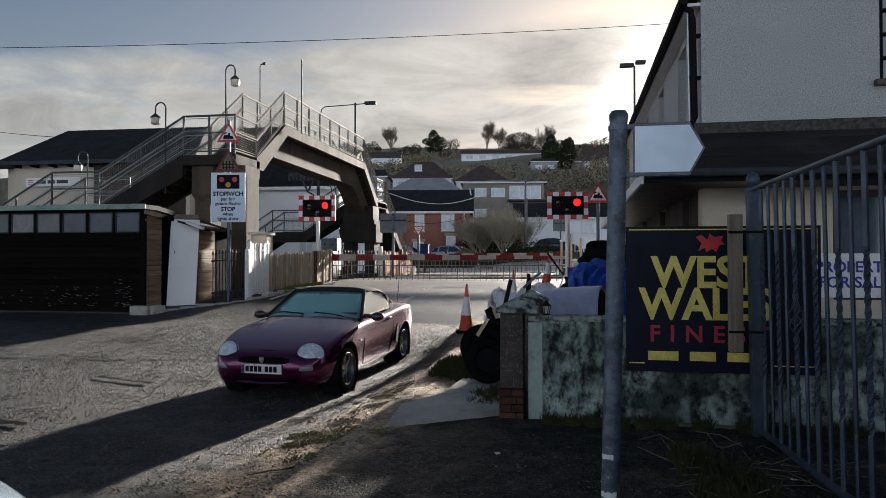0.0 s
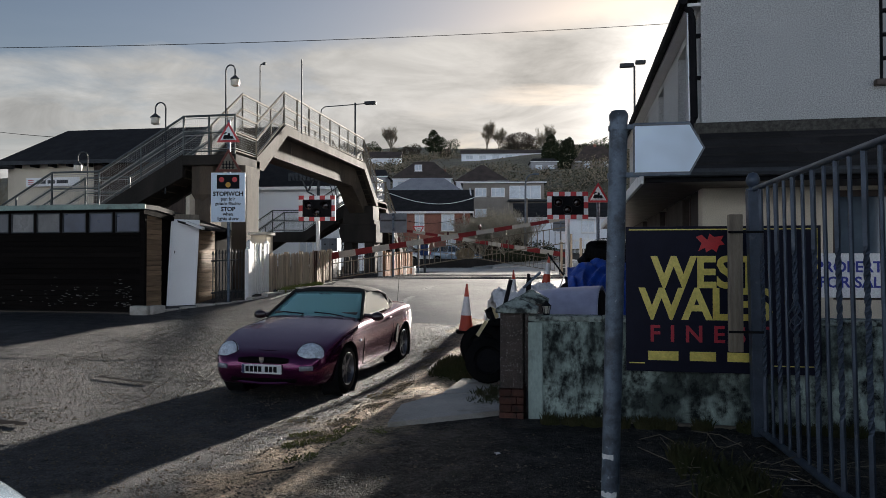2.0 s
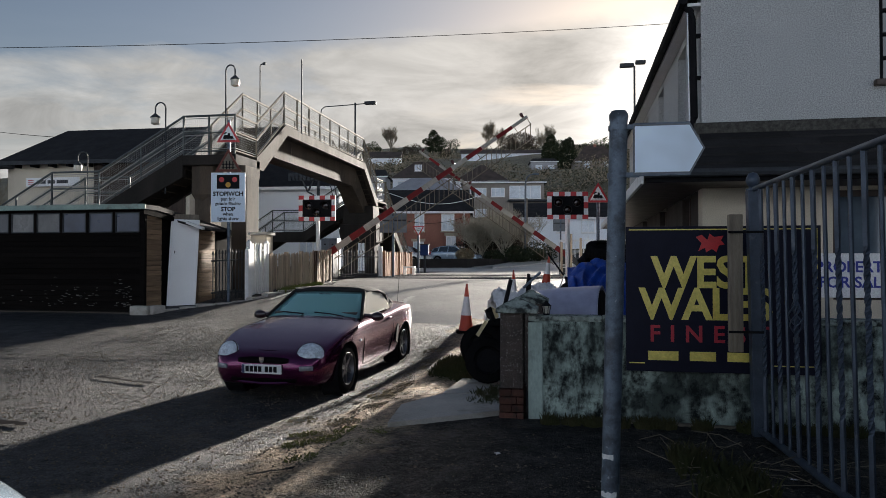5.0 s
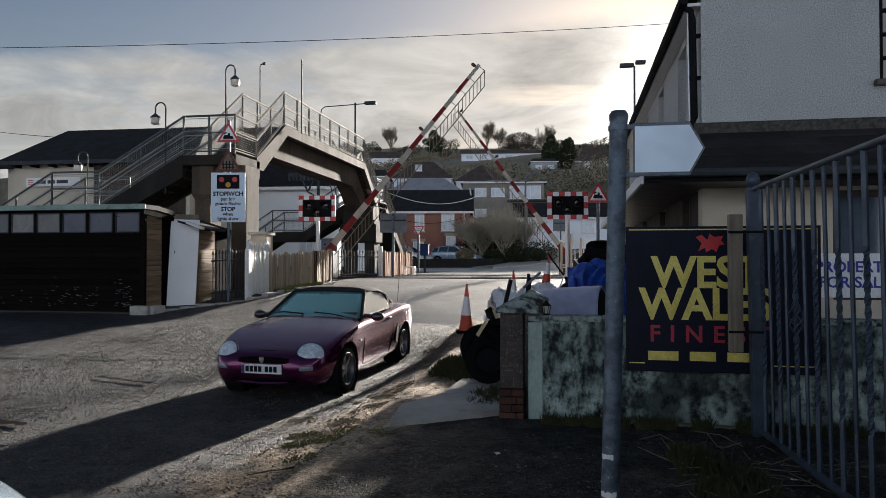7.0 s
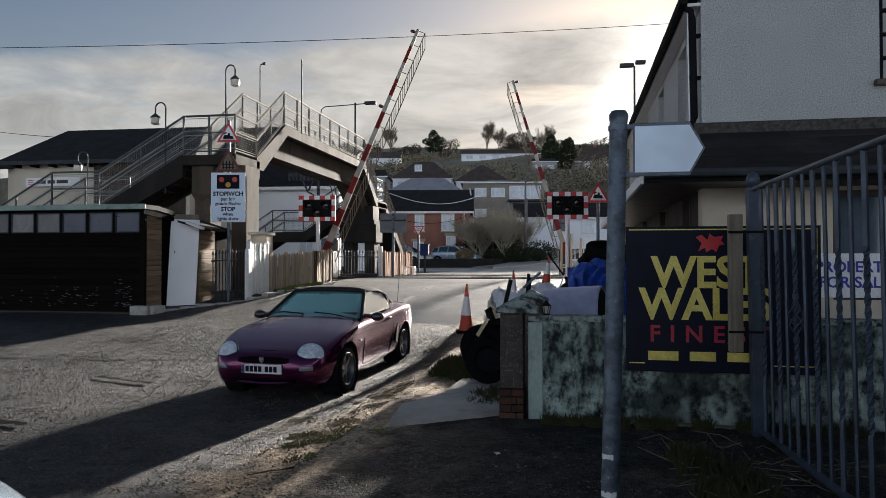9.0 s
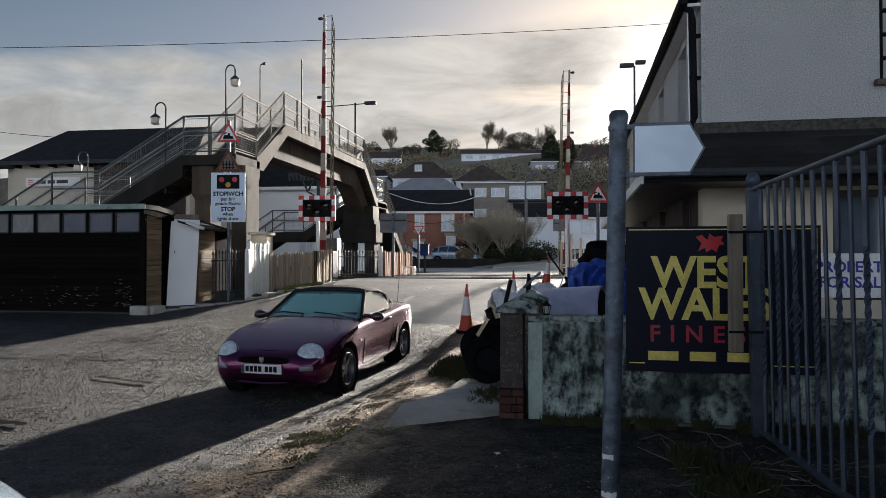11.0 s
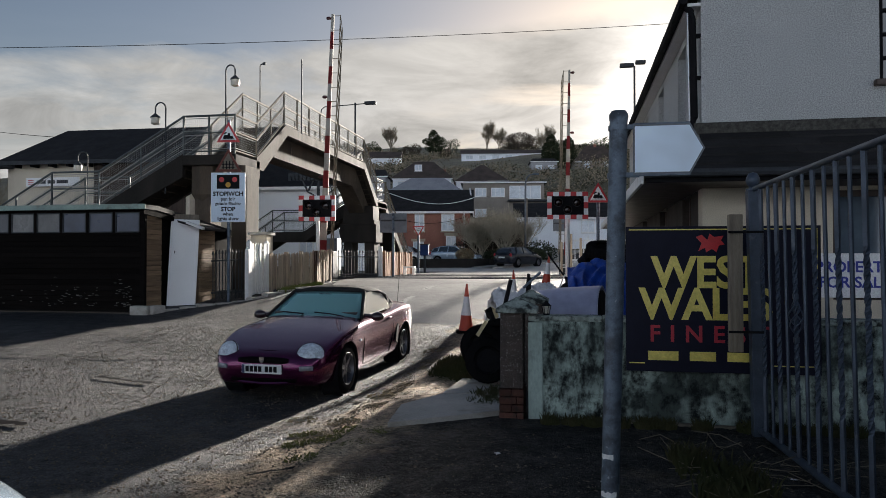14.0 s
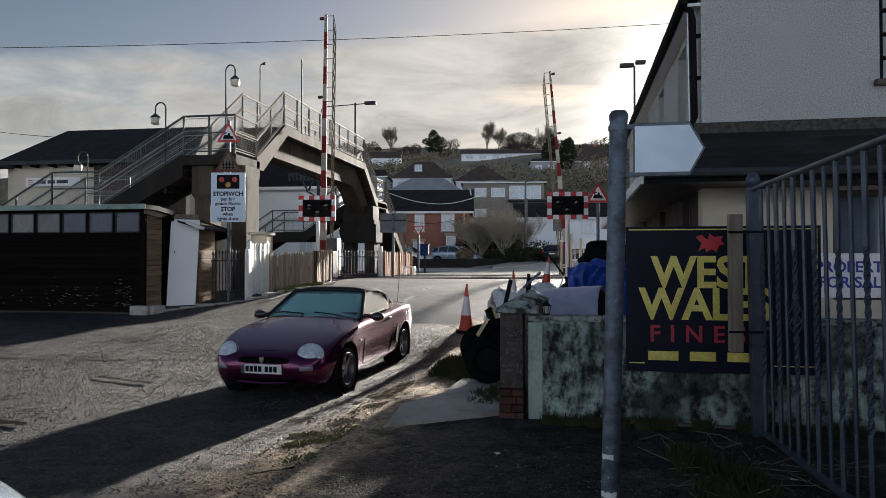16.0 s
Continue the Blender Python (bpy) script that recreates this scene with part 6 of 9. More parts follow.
def window_part(parent, x, z, w, h, y=0.0, frame_mat=None, panes=2, lintel=None):
    """A window let into a wall that looks to -y; x, z: its lower left corner."""
    fm = frame_mat or M_WHITE
    bm = B()
    box(bm, x, x + w, y - 0.03, y + 0.02, z, z + h)
    g = part("window", bm, M_PALEPANE, parent)
    t = min(0.09, w * 0.09)
    for q in ((x, x + t, z, z + h), (x + w - t, x + w, z, z + h), (x + t, x + w - t, z, z + t), (x + t, x + w - t, z + h - t, z + h)):
        bm = B()
        box(bm, q[0], q[1], y - 0.07, y - 0.032, q[2], q[3])
        part("frame", bm, fm, g)
    for k in range(1, panes):
        bm = B()
        xx = x + w * k / panes
        box(bm, xx - t / 3, xx + t / 3, y - 0.065, y - 0.032, z + t, z + h - t)
        part("glazing_bar", bm, fm, g)
    bm = B()
    box(bm, x - 0.08, x + w + 0.08, y - 0.14, y, z - 0.1, z - 0.005, 0.01)
    part("sill", bm, lintel or fm, g)
    if lintel:
        bm = B()
        box(bm, x - 0.14, x + w + 0.14, y - 0.05, y, z + h + 0.005, z + h + 0.24, 0.01)
        part("lintel", bm, lintel, g)
    return g


def far_house(m, w, d, eave, rise, wall, roof, windows, label, hip=0.0, base=-1.5, chimney=(), over=0.35, gutter=None, name="house", category="house", frame=None, lintel=None, panes=2):
    """Walls from base to eave, a gabled or hipped roof; its front looks to -y with x from 0 to w."""
    ho = thing(name, m, label, category)
    bm = B()
    box(bm, 0, w, 0, d, base, eave)
    if hip == 0:
        prism(bm, [(0, eave), (d, eave), (d / 2, eave + rise)], 0, w, "x")
    part("wall", bm, wall, ho)
    bm = B()
    o = over
    s = rise / (d / 2)
    z0 = eave - o * s
    a = [bm.verts.new(p) for p in ((-o, -o, z0), (w + o, -o, z0), (w + o, d + o, z0), (-o, d + o, z0), (hip - (o if hip == 0 else 0), d / 2, eave + rise), (w - hip + (o if hip == 0 else 0), d / 2, eave + rise))]
    for f in ((0, 1, 5, 4), (2, 3, 4, 5), (1, 2, 5), (3, 0, 4)):
        if hip or len(f) == 4:
            bm.faces.new([a[i] for i in f])
    solid(part("roof", bm, roof, ho), -0.12)
    bm = B()
    box(bm, -o, w + o, -o - 0.08, -o, z0 - 0.08, z0 + 0.1)
    part("gutter", bm, gutter or M_WHITE, ho)
    for x, z, ww, hh in windows:
        window_part(ho, x, z, ww, hh, 0.0, frame, panes, lintel)
    for x, y, h in chimney:
        bm = B()
        box(bm, x - 0.35, x + 0.35, y - 0.35, y + 0.35, eave, eave + rise + h)
        for q in (-0.18, 0.18):
            rod(bm, (x + q, y, eave + rise + h), (x + q, y, eave + rise + h + 0.35), 0.11, 8)
        part("chimney", bm, M_BRICKF, ho)
    return ho


# station building on the far platform
st = far_house(pose(-27.0, 30.2, 0.9, 0, 0, 2), 9.2, 6.0, 5.6, 1.8, M_CREAM, M_SLATE, [(1.0, 1.2, 1.2, 1.8), (4.5, 1.2, 1.2, 1.8)], "cream railway station building with a dark slate roof", hip=0.7, base=-0.3, name="station_building", category="station", over=0.5, gutter=M_DKGREY)
bm = B()
box(bm, 4.3, 9.0, -0.06, 0.0, 0.0, 5.35)
part("brick_panel", bm, material("dark_brown_boarding", (0.07, 0.05, 0.04), (0.04, 0.03, 0.025), 0.85, scale=2, fine=20, stretch=(6, 6, 0.6)), st)
bm = B()
for k in range(6):
    box(bm, 0.3 + k * 0.95, 0.42 + k * 0.95, -0.5, 0.0, 5.12, 5.30)
part("rafter_end", bm, M_BLACK, st)
bm = B()
box(bm, -2.2, -0.02, 2.2, 5.4, -0.3, 5.55)
part("wing_wall", bm, M_CREAM, st)
bm = B()
grid(bm, [[(-2.7, 1.7, 5.35), (0.6, 1.7, 5.35)], [(-2.0, 3.3, 6.55), (0.6, 3.3, 6.55)], [(-2.7, 5.8, 5.35), (0.6, 5.8, 5.35)]])
solid(part("wing_roof", bm, M_SLATE, st), -0.12)
sb = thing("station_name_board", pose(-26.2, 30.08, 5.10), "pale station name board on the building wall", "sign")
bm = B()
box(bm, 0, 2.9, -0.05, 0.0, 0, 0.42, 0.01)
part("panel", bm, M_WPLAS, sb)
bm = B()
for z in (0.12, 0.21, 0.30):
    box(bm, 0.12, 0.42, -0.056, -0.051, z - 0.02, z + 0.02)
part("emblem", bm, material("red_print_sign", (0.5, 0.05, 0.05), None, 0.5), sb)
for k, (a, b) in enumerate(((0.6, 1.1), (1.2, 1.6), (1.7, 2.3))):
    bm = B()
    box(bm, a, b, -0.056, -0.051, 0.13, 0.29)
    part("lettering_bar", bm, M_DKGREY, sb)

far_house(pose(-20.2, 38.6, 0.9, 0, 0, 3), 6.9, 7.0, 5.0, 2.3, M_WREND, M_SLATE, [(4.5, 0.6, 0.9, 1.2)], "white rendered cottage with a slate roof beside the platform", base=-0.5, name="cottage")

br = far_house(pose(-16.3, 60.3, 1.75, 0, 0, 8), 7.4, 6.5, 4.15, 2.0, M_BRICKF, M_SLATE, [(2.55, 2.3, 0.85, 1.55), (4.9, 2.3, 1.15, 1.55), (0.5, 2.3, 0.85, 1.55), (5.3, -0.2, 0.9, 2.1), (2.4, -0.1, 0.95, 1.5)],
               "red brick house with buff lintels and a slate roof", lintel=M_STONE, panes=2, chimney=())
bm = B()
tube(bm, [(-0.4 + 8.2 * k / 16, -0.6 - 0.02 * k, 5.9 - 1.6 * math.sin(math.pi * min(1, k / 16) * 0.72) + 0.08 * k * 0.4) for k in range(17)], 0.03, 6)
part("cable", bm, M_WHITE, br)
bm = B()
for a, b in (((7.75, -0.45, 3.55), (7.4, 3.25, 6.35)),):
    rod(bm, a, b, 0.07, 6)
rod(bm, (6.9, -0.12, 0.0), (6.9, -0.12, 4.1), 0.05, 6)
part("bargeboard", bm, M_WHITE, br)
far_house(pose(-25.0, 92.5, 9.0, 0, 0, 6), 10.5, 7.5, 1.6, 2.3, M_WREND, M_GREYROOF, [(1.2, 0.2, 1.6, 1.0), (5.0, 0.2, 1.6, 1.0), (7.6, 0.1, 2.2, 1.1)], "low white bungalow with a pale grey hipped roof", hip=3.0, name="bungalow")
far_house(pose(-29.0, 111.5, 12.6, 0, 0, 6), 9.5, 8.0, 2.3, 3.0, M_WREND, M_TILE, [(0.8, 0.4, 2.6, 1.3), (5.5, 0.4, 2.4, 1.3), (3.6, 3.4, 1.2, 1.0)], "white house with a brown hipped roof and dormer", hip=3.2, chimney=((6.2, 5.0, -0.4), (8.0, 5.0, -1.4)))
fl = far_house(pose(-16.2, 103.6, 7.4, 0, 0, 7), 12.0, 8.0, 5.6, 0.5, M_FLATWALL, M_SLATE, [(1.8, 3.5, 1.7, 1.3), (4.2, 3.5, 2.0, 1.3), (6.9, 3.2, 4.6, 1.9), (1.8, 0.4, 1.7, 1.3), (9.4, 0.2, 1.8, 1.4)], "two-storey brown flats with a wide upper window", hip=0.4, name="flats", category="flats", panes=3)
bm = B()
box(bm, 6.6, 12.3, -1.2, -0.1, 2.7, 2.95)
part("balcony", bm, M_DKGREY, fl)
far_house(pose(-20.5, 123.5, 13.6, 0, 0, 6), 9.0, 9.0, 2.0, 3.2, M_WREND, M_TILE, [(0.8, 0.3, 2.2, 1.2)], "white house with a steep brown pyramid roof", hip=4.2)
wh = far_house(pose(-6.0, 75.3, 2.2, 0, 0, 5), 10.0, 6.5, 3.9, 1.6, M_WREND, M_SLATE, [(1.0, 2.2, 1.0, 1.1), (4.2, 2.2, 1.4, 1.3), (6.8, 2.2, 1.4, 1.3), (4.4, 0.2, 1.5, 1.0), (1.4, 0.0, 0.9, 1.8)], "white rendered cottage with a dark slate roof")
far_house(pose(-35.5, 224, 33.4, 0, 0, 8), 26.0, 7.0, 2.2, 1.6, M_WREND, M_TILE, [(1.5 + 4.2 * k, 0.5, 2.2, 1.2) for k in range(6)], "long low white bungalow row on the hilltop", name="bungalow")
far_house(pose(0.5, 182, 20.5, 0, 0, 8), 11.0, 8.0, 6.2, 4.2, M_FLATWALL, M_TILE, [(2.0, 4.2, 1.6, 1.5), (7.2, 4.2, 1.6, 1.5), (2.0, 1.0, 1.6, 1.5)], "grey gabled house high on the slope", hip=3.0, chimney=((5.5, 4.0, 0.3),))
far_house(pose(-10.0, 170.5, 20.6, 0, 0, 8), 6.2, 6.0, 4.6, 1.0, M_GREYROOF, M_SLATE, [(1.0, 2.4, 1.6, 1.3), (4.0, 2.4, 1.4, 1.3), (1.0, 0.3, 1.6, 1.2)], "small grey two-storey house on the slope", hip=0.6)
far_house(pose(-58.0, 196, 28.5, 0, 0, 10), 9.0, 7.0, 2.4, 2.2, M_WREND, M_TILE, [(1.0, 0.6, 1.6, 1.2), (5.0, 0.6, 1.8, 1.2)], "white hillside bungalow among trees", name="bungalow")
far_house(pose(-31.8, 100, 10.0, 0, 0, 8), 4.6, 6.0, 3.9, 1.2, M_GREYROOF, M_SLATE, [(2.6, 1.8, 1.0, 1.0)], "pale rendered house on the slope", hip=0.5)


# ---- trees and scrub ----
M_TWIG = material("bare_grey_twig", (0.24, 0.205, 0.15), (0.15, 0.125, 0.09), 0.9, scale=3, fine=20, bump=0.2)
# Low sun from behind the twigs is put into this paler colour.
M_TWIGP = material("backlit_pale_twig", (0.46, 0.41, 0.32), (0.26, 0.23, 0.175), 0.85, scale=3, fine=20, bump=0)
M_DARKTWIG = material("dark_brown_twig_mass", (0.10, 0.08, 0.058), (0.06, 0.048, 0.036), 0.9, scale=0.5, fine=6, bump=0)
M_LEAF = material("dark_evergreen_leaf", (0.040, 0.050, 0.022), (0.022, 0.030, 0.014), 0.8, scale=0.6, fine=12, bump=0, vary=0.2)
M_SCRUB = material("brown_winter_scrub", (0.40, 0.325, 0.23), (0.23, 0.19, 0.135), 0.9, scale=0.08, fine=2, bump=0)


def bare_tree(m, height, spread, depth=6, seed=1, label="leafless winter tree with fine twigs", r0=None, splits=(3, 4), name="tree", mat=None, least=0.0, stem=0.25):
    rnd = random.Random(seed)
    t = thing(name, m, label, "tree")
    V, F = [[], []], [[], []]

    def seg(a, b, ra, rb, k):
        d = (b - a).normalized()
        u = d.orthogonal().normalized()
        w = d.cross(u)
        n = 5 if ra > 0.06 else 3
        o = len(V[k])
        for p, r in ((a, ra), (b, rb)):
            for i in range(n):
                q = i * math.tau / n
                V[k].append(p + (u * math.cos(q) + w * math.sin(q)) * r)
        for i in range(n):
            F[k].append((o + i, o + (i + 1) % n, o + n + (i + 1) % n, o + n + i))

    def grow(p, d, ln, r, lev):
        ends = [p]
        for s in range(2):
            e = ends[-1] + d * ln * 0.5
            seg(ends[-1], e, r * (1 - 0.2 * s), r * (0.8 - 0.2 * s), 0 if lev <= 1 else 1)
            ends.append(e)
            d = (d + Vector((rnd.uniform(-1, 1), rnd.uniform(-1, 1), rnd.uniform(-0.3, 0.6))) * 0.16).normalized()
        if lev >= depth:
            return
        for k in range(rnd.randint(*splits) + (4 if lev == 0 and stem < 0.2 else 0)):
            f = rnd.uniform(0.25 if lev else 0.45, 1.0)
            q = ends[0].lerp(ends[1], f * 2) if f < 0.5 else ends[1].lerp(ends[2], f * 2 - 1)
            v = Vector((rnd.uniform(-1, 1), rnd.uniform(-1, 1), rnd.uniform(0.0, 0.8))) * spread
            nd = (d * 0.8 + v * 0.8 + Vector((0, 0, 0.12))).normalized()
            grow(q, nd, (height * 0.22 if lev == 0 and stem < 0.2 else ln) * rnd.uniform(0.68, 0.9), max(r * 0.58, least), lev + 1)

    grow(Vector((0, 0, -0.2)), Vector((0, 0, 1)), height * stem, r0 or height * 0.022, 0)
    for k, nm in ((0, "trunk"), (1, "crown")):
        me = bpy.data.meshes.new(nm)
        me.from_pydata([tuple(v) for v in V[k]], [], F[k])
        me.materials.append(mat or M_TWIG)
        ob = new(nm, me)
        ob.parent = t
    return t


def leaf_cloud(blobs, n, size, seed):
    """Many small tilted leaves inside a set of ellipsoids, denser towards their skins."""
    rs = np.random.RandomState(seed)
    V, F = [], []
    w = np.array([b[3] * b[4] * b[5] for b in blobs]) ** 0.67
    pick = rs.choice(len(blobs), n, p=w / w.sum())
    for i in pick:
        b = blobs[i]
        v = rs.normal(size=3)
        v /= np.linalg.norm(v)
        c = np.array(b[:3]) + v * np.array(b[3:6]) * (0.55 + 0.5 * rs.rand() ** 0.6)
        a, q = rs.normal(size=3), rs.normal(size=3)
        a /= np.linalg.norm(a)
        q = np.cross(a, q)
        q /= np.linalg.norm(q)
        s = size * (0.5 + rs.rand())
        o = len(V)
        V += [tuple(c - a * s), tuple(c + q * s * 0.5), tuple(c + a * s), tuple(c - q * s * 0.5)]
        F.append((o, o + 1, o + 2, o + 3))
    return V, F


def leafy(m, blobs, n, size, seed, label, name="tree", category="tree", mat=None, trunk=True):
    t = thing(name, m, label, category)
    top = max(b[2] for b in blobs)
    if trunk:
        bm = B()
        tube(bm, [(0, 0, -0.3), (0.02 * top, 0, top * 0.4), (0, 0.01 * top, top * 0.9)], top * 0.04, 7, top * 0.012)
        for k in range(5):
            a = k * 1.3
            tube(bm, [(0, 0, top * (0.3 + 0.1 * k)), (math.cos(a) * top * 0.2, math.sin(a) * top * 0.2, top * (0.45 + 0.1 * k))], top * 0.015, 5, top * 0.006)
        part("trunk", bm, M_TWIG, t)
    V, F = leaf_cloud(blobs, n, size, seed)
    me = bpy.data.meshes.new("crown")
    me.from_pydata(V, [], F)
    me.materials.append(mat or M_LEAF)
    ob = new("crown", me)
    ob.parent = t
    return t


bare_tree(pose(-5.6, 56.6, 1.3), 7.6, 1.15, 6, 3, "bare shrubby tree with pale tangled twigs", splits=(3, 3), r0=0.10, mat=M_TWIGP, least=0.008, stem=0.09)
bare_tree(pose(-6.9, 60.0, 1.6), 7.6, 1.0, 6, 19, "bare shrubby tree with pale tangled twigs", splits=(3, 3), r0=0.10, mat=M_TWIGP, least=0.008, stem=0.09)
bare_tree(pose(-4.4, 61.0, 1.6), 7.6, 1.0, 6, 29, "bare shrubby tree with pale tangled twigs", splits=(3, 3), r0=0.10, mat=M_TWIGP, least=0.008, stem=0.09)
bare_tree(pose(-7.6, 58.0, 1.5), 6.6, 1.1, 6, 8, "bare shrubby tree with pale tangled twigs", r0=0.12, mat=M_TWIGP, least=0.009, stem=0.09)
bare_tree(pose(-34.0, 279, 43.0), 16.0, 0.6, 6, 6, "bare winter tree on the skyline", least=0.03)
bare_tree(pose(-69.0, 262, 42.0), 14.0, 0.7, 6, 61, "bare winter tree on the skyline", least=0.03)
bare_tree(pose(-29.0, 276, 43.5), 11.5, 0.8, 6, 15, "bare winter tree on the skyline", least=0.03)
bare_tree(pose(-7.0, 205, 29), 15.0, 0.8, 6, 25, "bare winter tree on the skyline", least=0.025)
bare_tree(pose(-75.0, 262, 33), 14.0, 0.8, 6, 35, "bare winter tree on the skyline")
bare_tree(pose(-64, 150, 17), 9, 0.8, 5, 36, "bare winter tree behind the houses")
for x, y, sd in ((-92, 290, 41), (-84, 285, 42), (-70, 275, 43), (-100, 300, 44)):
    bare_tree(pose(x, y, gz(x, y) - 0.5), 8.0, 0.9, 5, sd, "bare winter tree on the skyline")
for x, y, h, sd in ((-41, 48, 9, 51), (-46, 60, 8.5, 52), (-50, 52, 10, 53)):
    bare_tree(pose(x, y, gz(x, y)), h, 0.8, 6, sd, "bare winter tree behind the station")
leafy(pose(-58.5, 294, 44.5), [(0, 0, 9.4, 2.4, 2.2, 2.4), (2.2, 0, 8.0, 2.8, 2.2, 1.4), (-2.4, 0, 7.4, 2.6, 2.2, 1.3), (0.3, 0, 6.4, 3.6, 2.4, 1.2), (0.5, 0, 4.0, 3.4, 2.6, 1.2), (0, 0, 11.2, 1.3, 1.3, 1.3)], 4200, 0.27, 1, "dark pine on the hilltop skyline")
leafy(pose(-20.3, 271, 40), [(0, 0, 7.0, 5.5, 4, 3.4), (-4.0, 0, 6.0, 3.6, 3, 3.0), (4.4, 0, 6.2, 4.0, 3, 2.6), (0, 0, 3.5, 7.5, 4, 2.5)], 12000, 0.21, 2, "round-headed dense tree on the skyline", mat=M_DARKTWIG)
for x, y, z, h, sd in ((-6.6, 203, 26, 11.0, 3), (-1.6, 193, 23.5, 10.8, 4), (-4.0, 196, 23, 8.5, 9)):
    leafy(pose(x, y, z), [(0, 0, h * 0.25, 3.0, 2, h * 0.3), (0, 0, h * 0.55, 2.5, 2, h * 0.3), (0.3, 0, h * 0.82, 1.5, 1.2, h * 0.2)], 4000, 0.26, sd, "dark cypress on the slope")
for x, y, z, r, sd in ((-4.6, 56.4, 1.3, 0.9, 11), (-3.3, 57.8, 1.4, 0.8, 12), (-6.3, 55.6, 1.25, 0.7, 13), (-2.9, 60.5, 1.4, 1.2, 14)):
    leafy(pose(x, y, z), [(0, 0, r * 0.75, r * 1.1, r, r * 0.75), (r * 0.6, 0, r * 0.6, r * 0.7, r * 0.7, r * 0.6)], 1100, 0.09, sd, "clipped dark evergreen bush behind the wall", "bush", "bush", trunk=False)
leafy(pose(-7.4, 59.5, 1.5), [(0, 0, 1.2, 1.9, 1.0, 1.2), (1.6, 0.4, 1.4, 1.5, 1.0, 1.4), (-1.5, 0, 0.9, 1.2, 0.9, 0.9)], 3200, 0.10, 19, "dense brown winter hedge behind the wall", "hedge", "hedge", material("brown_hedge_twig", (0.075, 0.055, 0.036), (0.045, 0.034, 0.024), 0.9, scale=1, fine=9, bump=0), trunk=False)
leafy(pose(-8.4, 54.8, 1.5), [(0, 0, 0.45, 0.7, 0.6, 0.5)], 900, 0.10, 17, "tuft of dry ornamental grass", "grass_clump", "bush", material("dry_grass", (0.30, 0.25, 0.16), (0.2, 0.16, 0.10), 0.9), trunk=False)
leafy(pose(-5.0, 62.5, 1.5), [(0, 0, 1.6, 0.9, 0.9, 1.5), (0.3, 0, 2.6, 0.6, 0.6, 0.8)], 1800, 0.13, 18, "dark evergreen shrub beside the cottage", "bush", "bush")


rnd = random.Random(77)
for k in range(26):                                   # hedgerow trees along the hill's upper edge
    x, y = -112 + 5.2 * k + rnd.uniform(-2, 2), rnd.uniform(240, 330)
    if -48 < x < -12:
        continue
    h = rnd.uniform(3.5, 8.0)
    leafy(pose(x, y, gz(x, y) - 0.6), [(0, 0, h * 0.45, h * 0.55, h * 0.4, h * 0.45), (h * 0.3, 0, h * 0.65, h * 0.35, h * 0.3, h * 0.33), (-h * 0.3, 0.3, h * 0.5, h * 0.4, h * 0.3, h * 0.32)],
          2400, 0.21, 300 + k, "dark hedgerow tree on the hill", mat=M_LEAF if k % 3 else M_DARKTWIG)


def build_scrub():
    """Hedges, gardens and winter scrub over the hillside."""
    rs = np.random.RandomState(7)
    V, F = [], []
    for _ in range(1000):
        y = 84 + 200 * rs.rand() ** 1.15
        x = rs.uniform(-0.62, 0.12) * y + rs.normal() * 4
        if any(a < x < b and c < y < d for a, b, c, d in ((-46, -2, 176, 242), (-14, 0, 148, 176), (-4, 16, 155, 190), (-34, -14, 84, 120), (-18, -2, 84, 112), (-62, -46, 178, 200))):
            continue
        hw = rs.uniform(1.5, 6.0) * (0.6 + y / 260)
        h = rs.uniform(0.8, 2.6) * (0.6 + y / 300)
        z = gz(x, y)
        v, f = leaf_cloud([(x, y, z + h * 0.35, hw, 1.2, h * 0.75)], 120, 0.19 * (0.5 + y / 220), rs.randint(1 << 30))
        o = len(V)
        V += v
        F += [tuple(i + o for i in q) for q in f]
    me = bpy.data.meshes.new("hillside_scrub")
    me.from_pydata(V, [], F)
    me.materials.append(M_SCRUB)
    me.materials.append(material("hedge_leaf", (0.115, 0.105, 0.062), (0.062, 0.058, 0.036), 0.85, scale=0.1, fine=3, bump=0))
    pick = rs.rand(len(F)) < 0.45
    me.polygons.foreach_set("material_index", pick.astype(np.int32))
    tagged(new("hillside_scrub", me), "brown winter scrub and hedges over the hillside", "scrub", kind="stuff")


build_scrub()

# ---- retaining wall, terrace, far pavement, cars ----
M_DKWALL = material("dark_stone_wall", (0.026, 0.023, 0.021), (0.014, 0.0125, 0.012), 0.9, scale=1.5, fine=15, bump=0.6, depth=0.03)
WALL_LINE = [(-22, 49.6), (-11.5, 49.9), (-7.6, 50.7), (-6.2, 52.4), (-5.4, 56), (-4.9, 60), (-4.6, 63)]
rw = thing("retaining_wall", pose(0, 0, 0), "low dark stone retaining wall curving up the road", "wall")
bm = B()
prev = None
for i in range(61):
    u = i / 60 * (len(WALL_LINE) - 1)
    k = min(int(u), len(WALL_LINE) - 2)
    x = WALL_LINE[k][0] + (WALL_LINE[k + 1][0] - WALL_LINE[k][0]) * (u - k)
    y = WALL_LINE[k][1] + (WALL_LINE[k + 1][1] - WALL_LINE[k][1]) * (u - k)
    g = gz(x, y)
    top = max(g + 0.25, 1.62 + max(0, y - 55) * 0.06)
    ring = [bm.verts.new(p) for p in ((x, y, g - 0.3), (x, y, top), (x - 0.25, y + 0.3, top), (x - 0.25, y + 0.3, g - 0.3))]
    if prev:
        for j in range(3):
            bm.faces.new((prev[j], prev[j + 1], ring[j + 1], ring[j]))
    prev = ring
part("wall_body", bm, M_DKWALL, rw)
bm = B()
prev = None
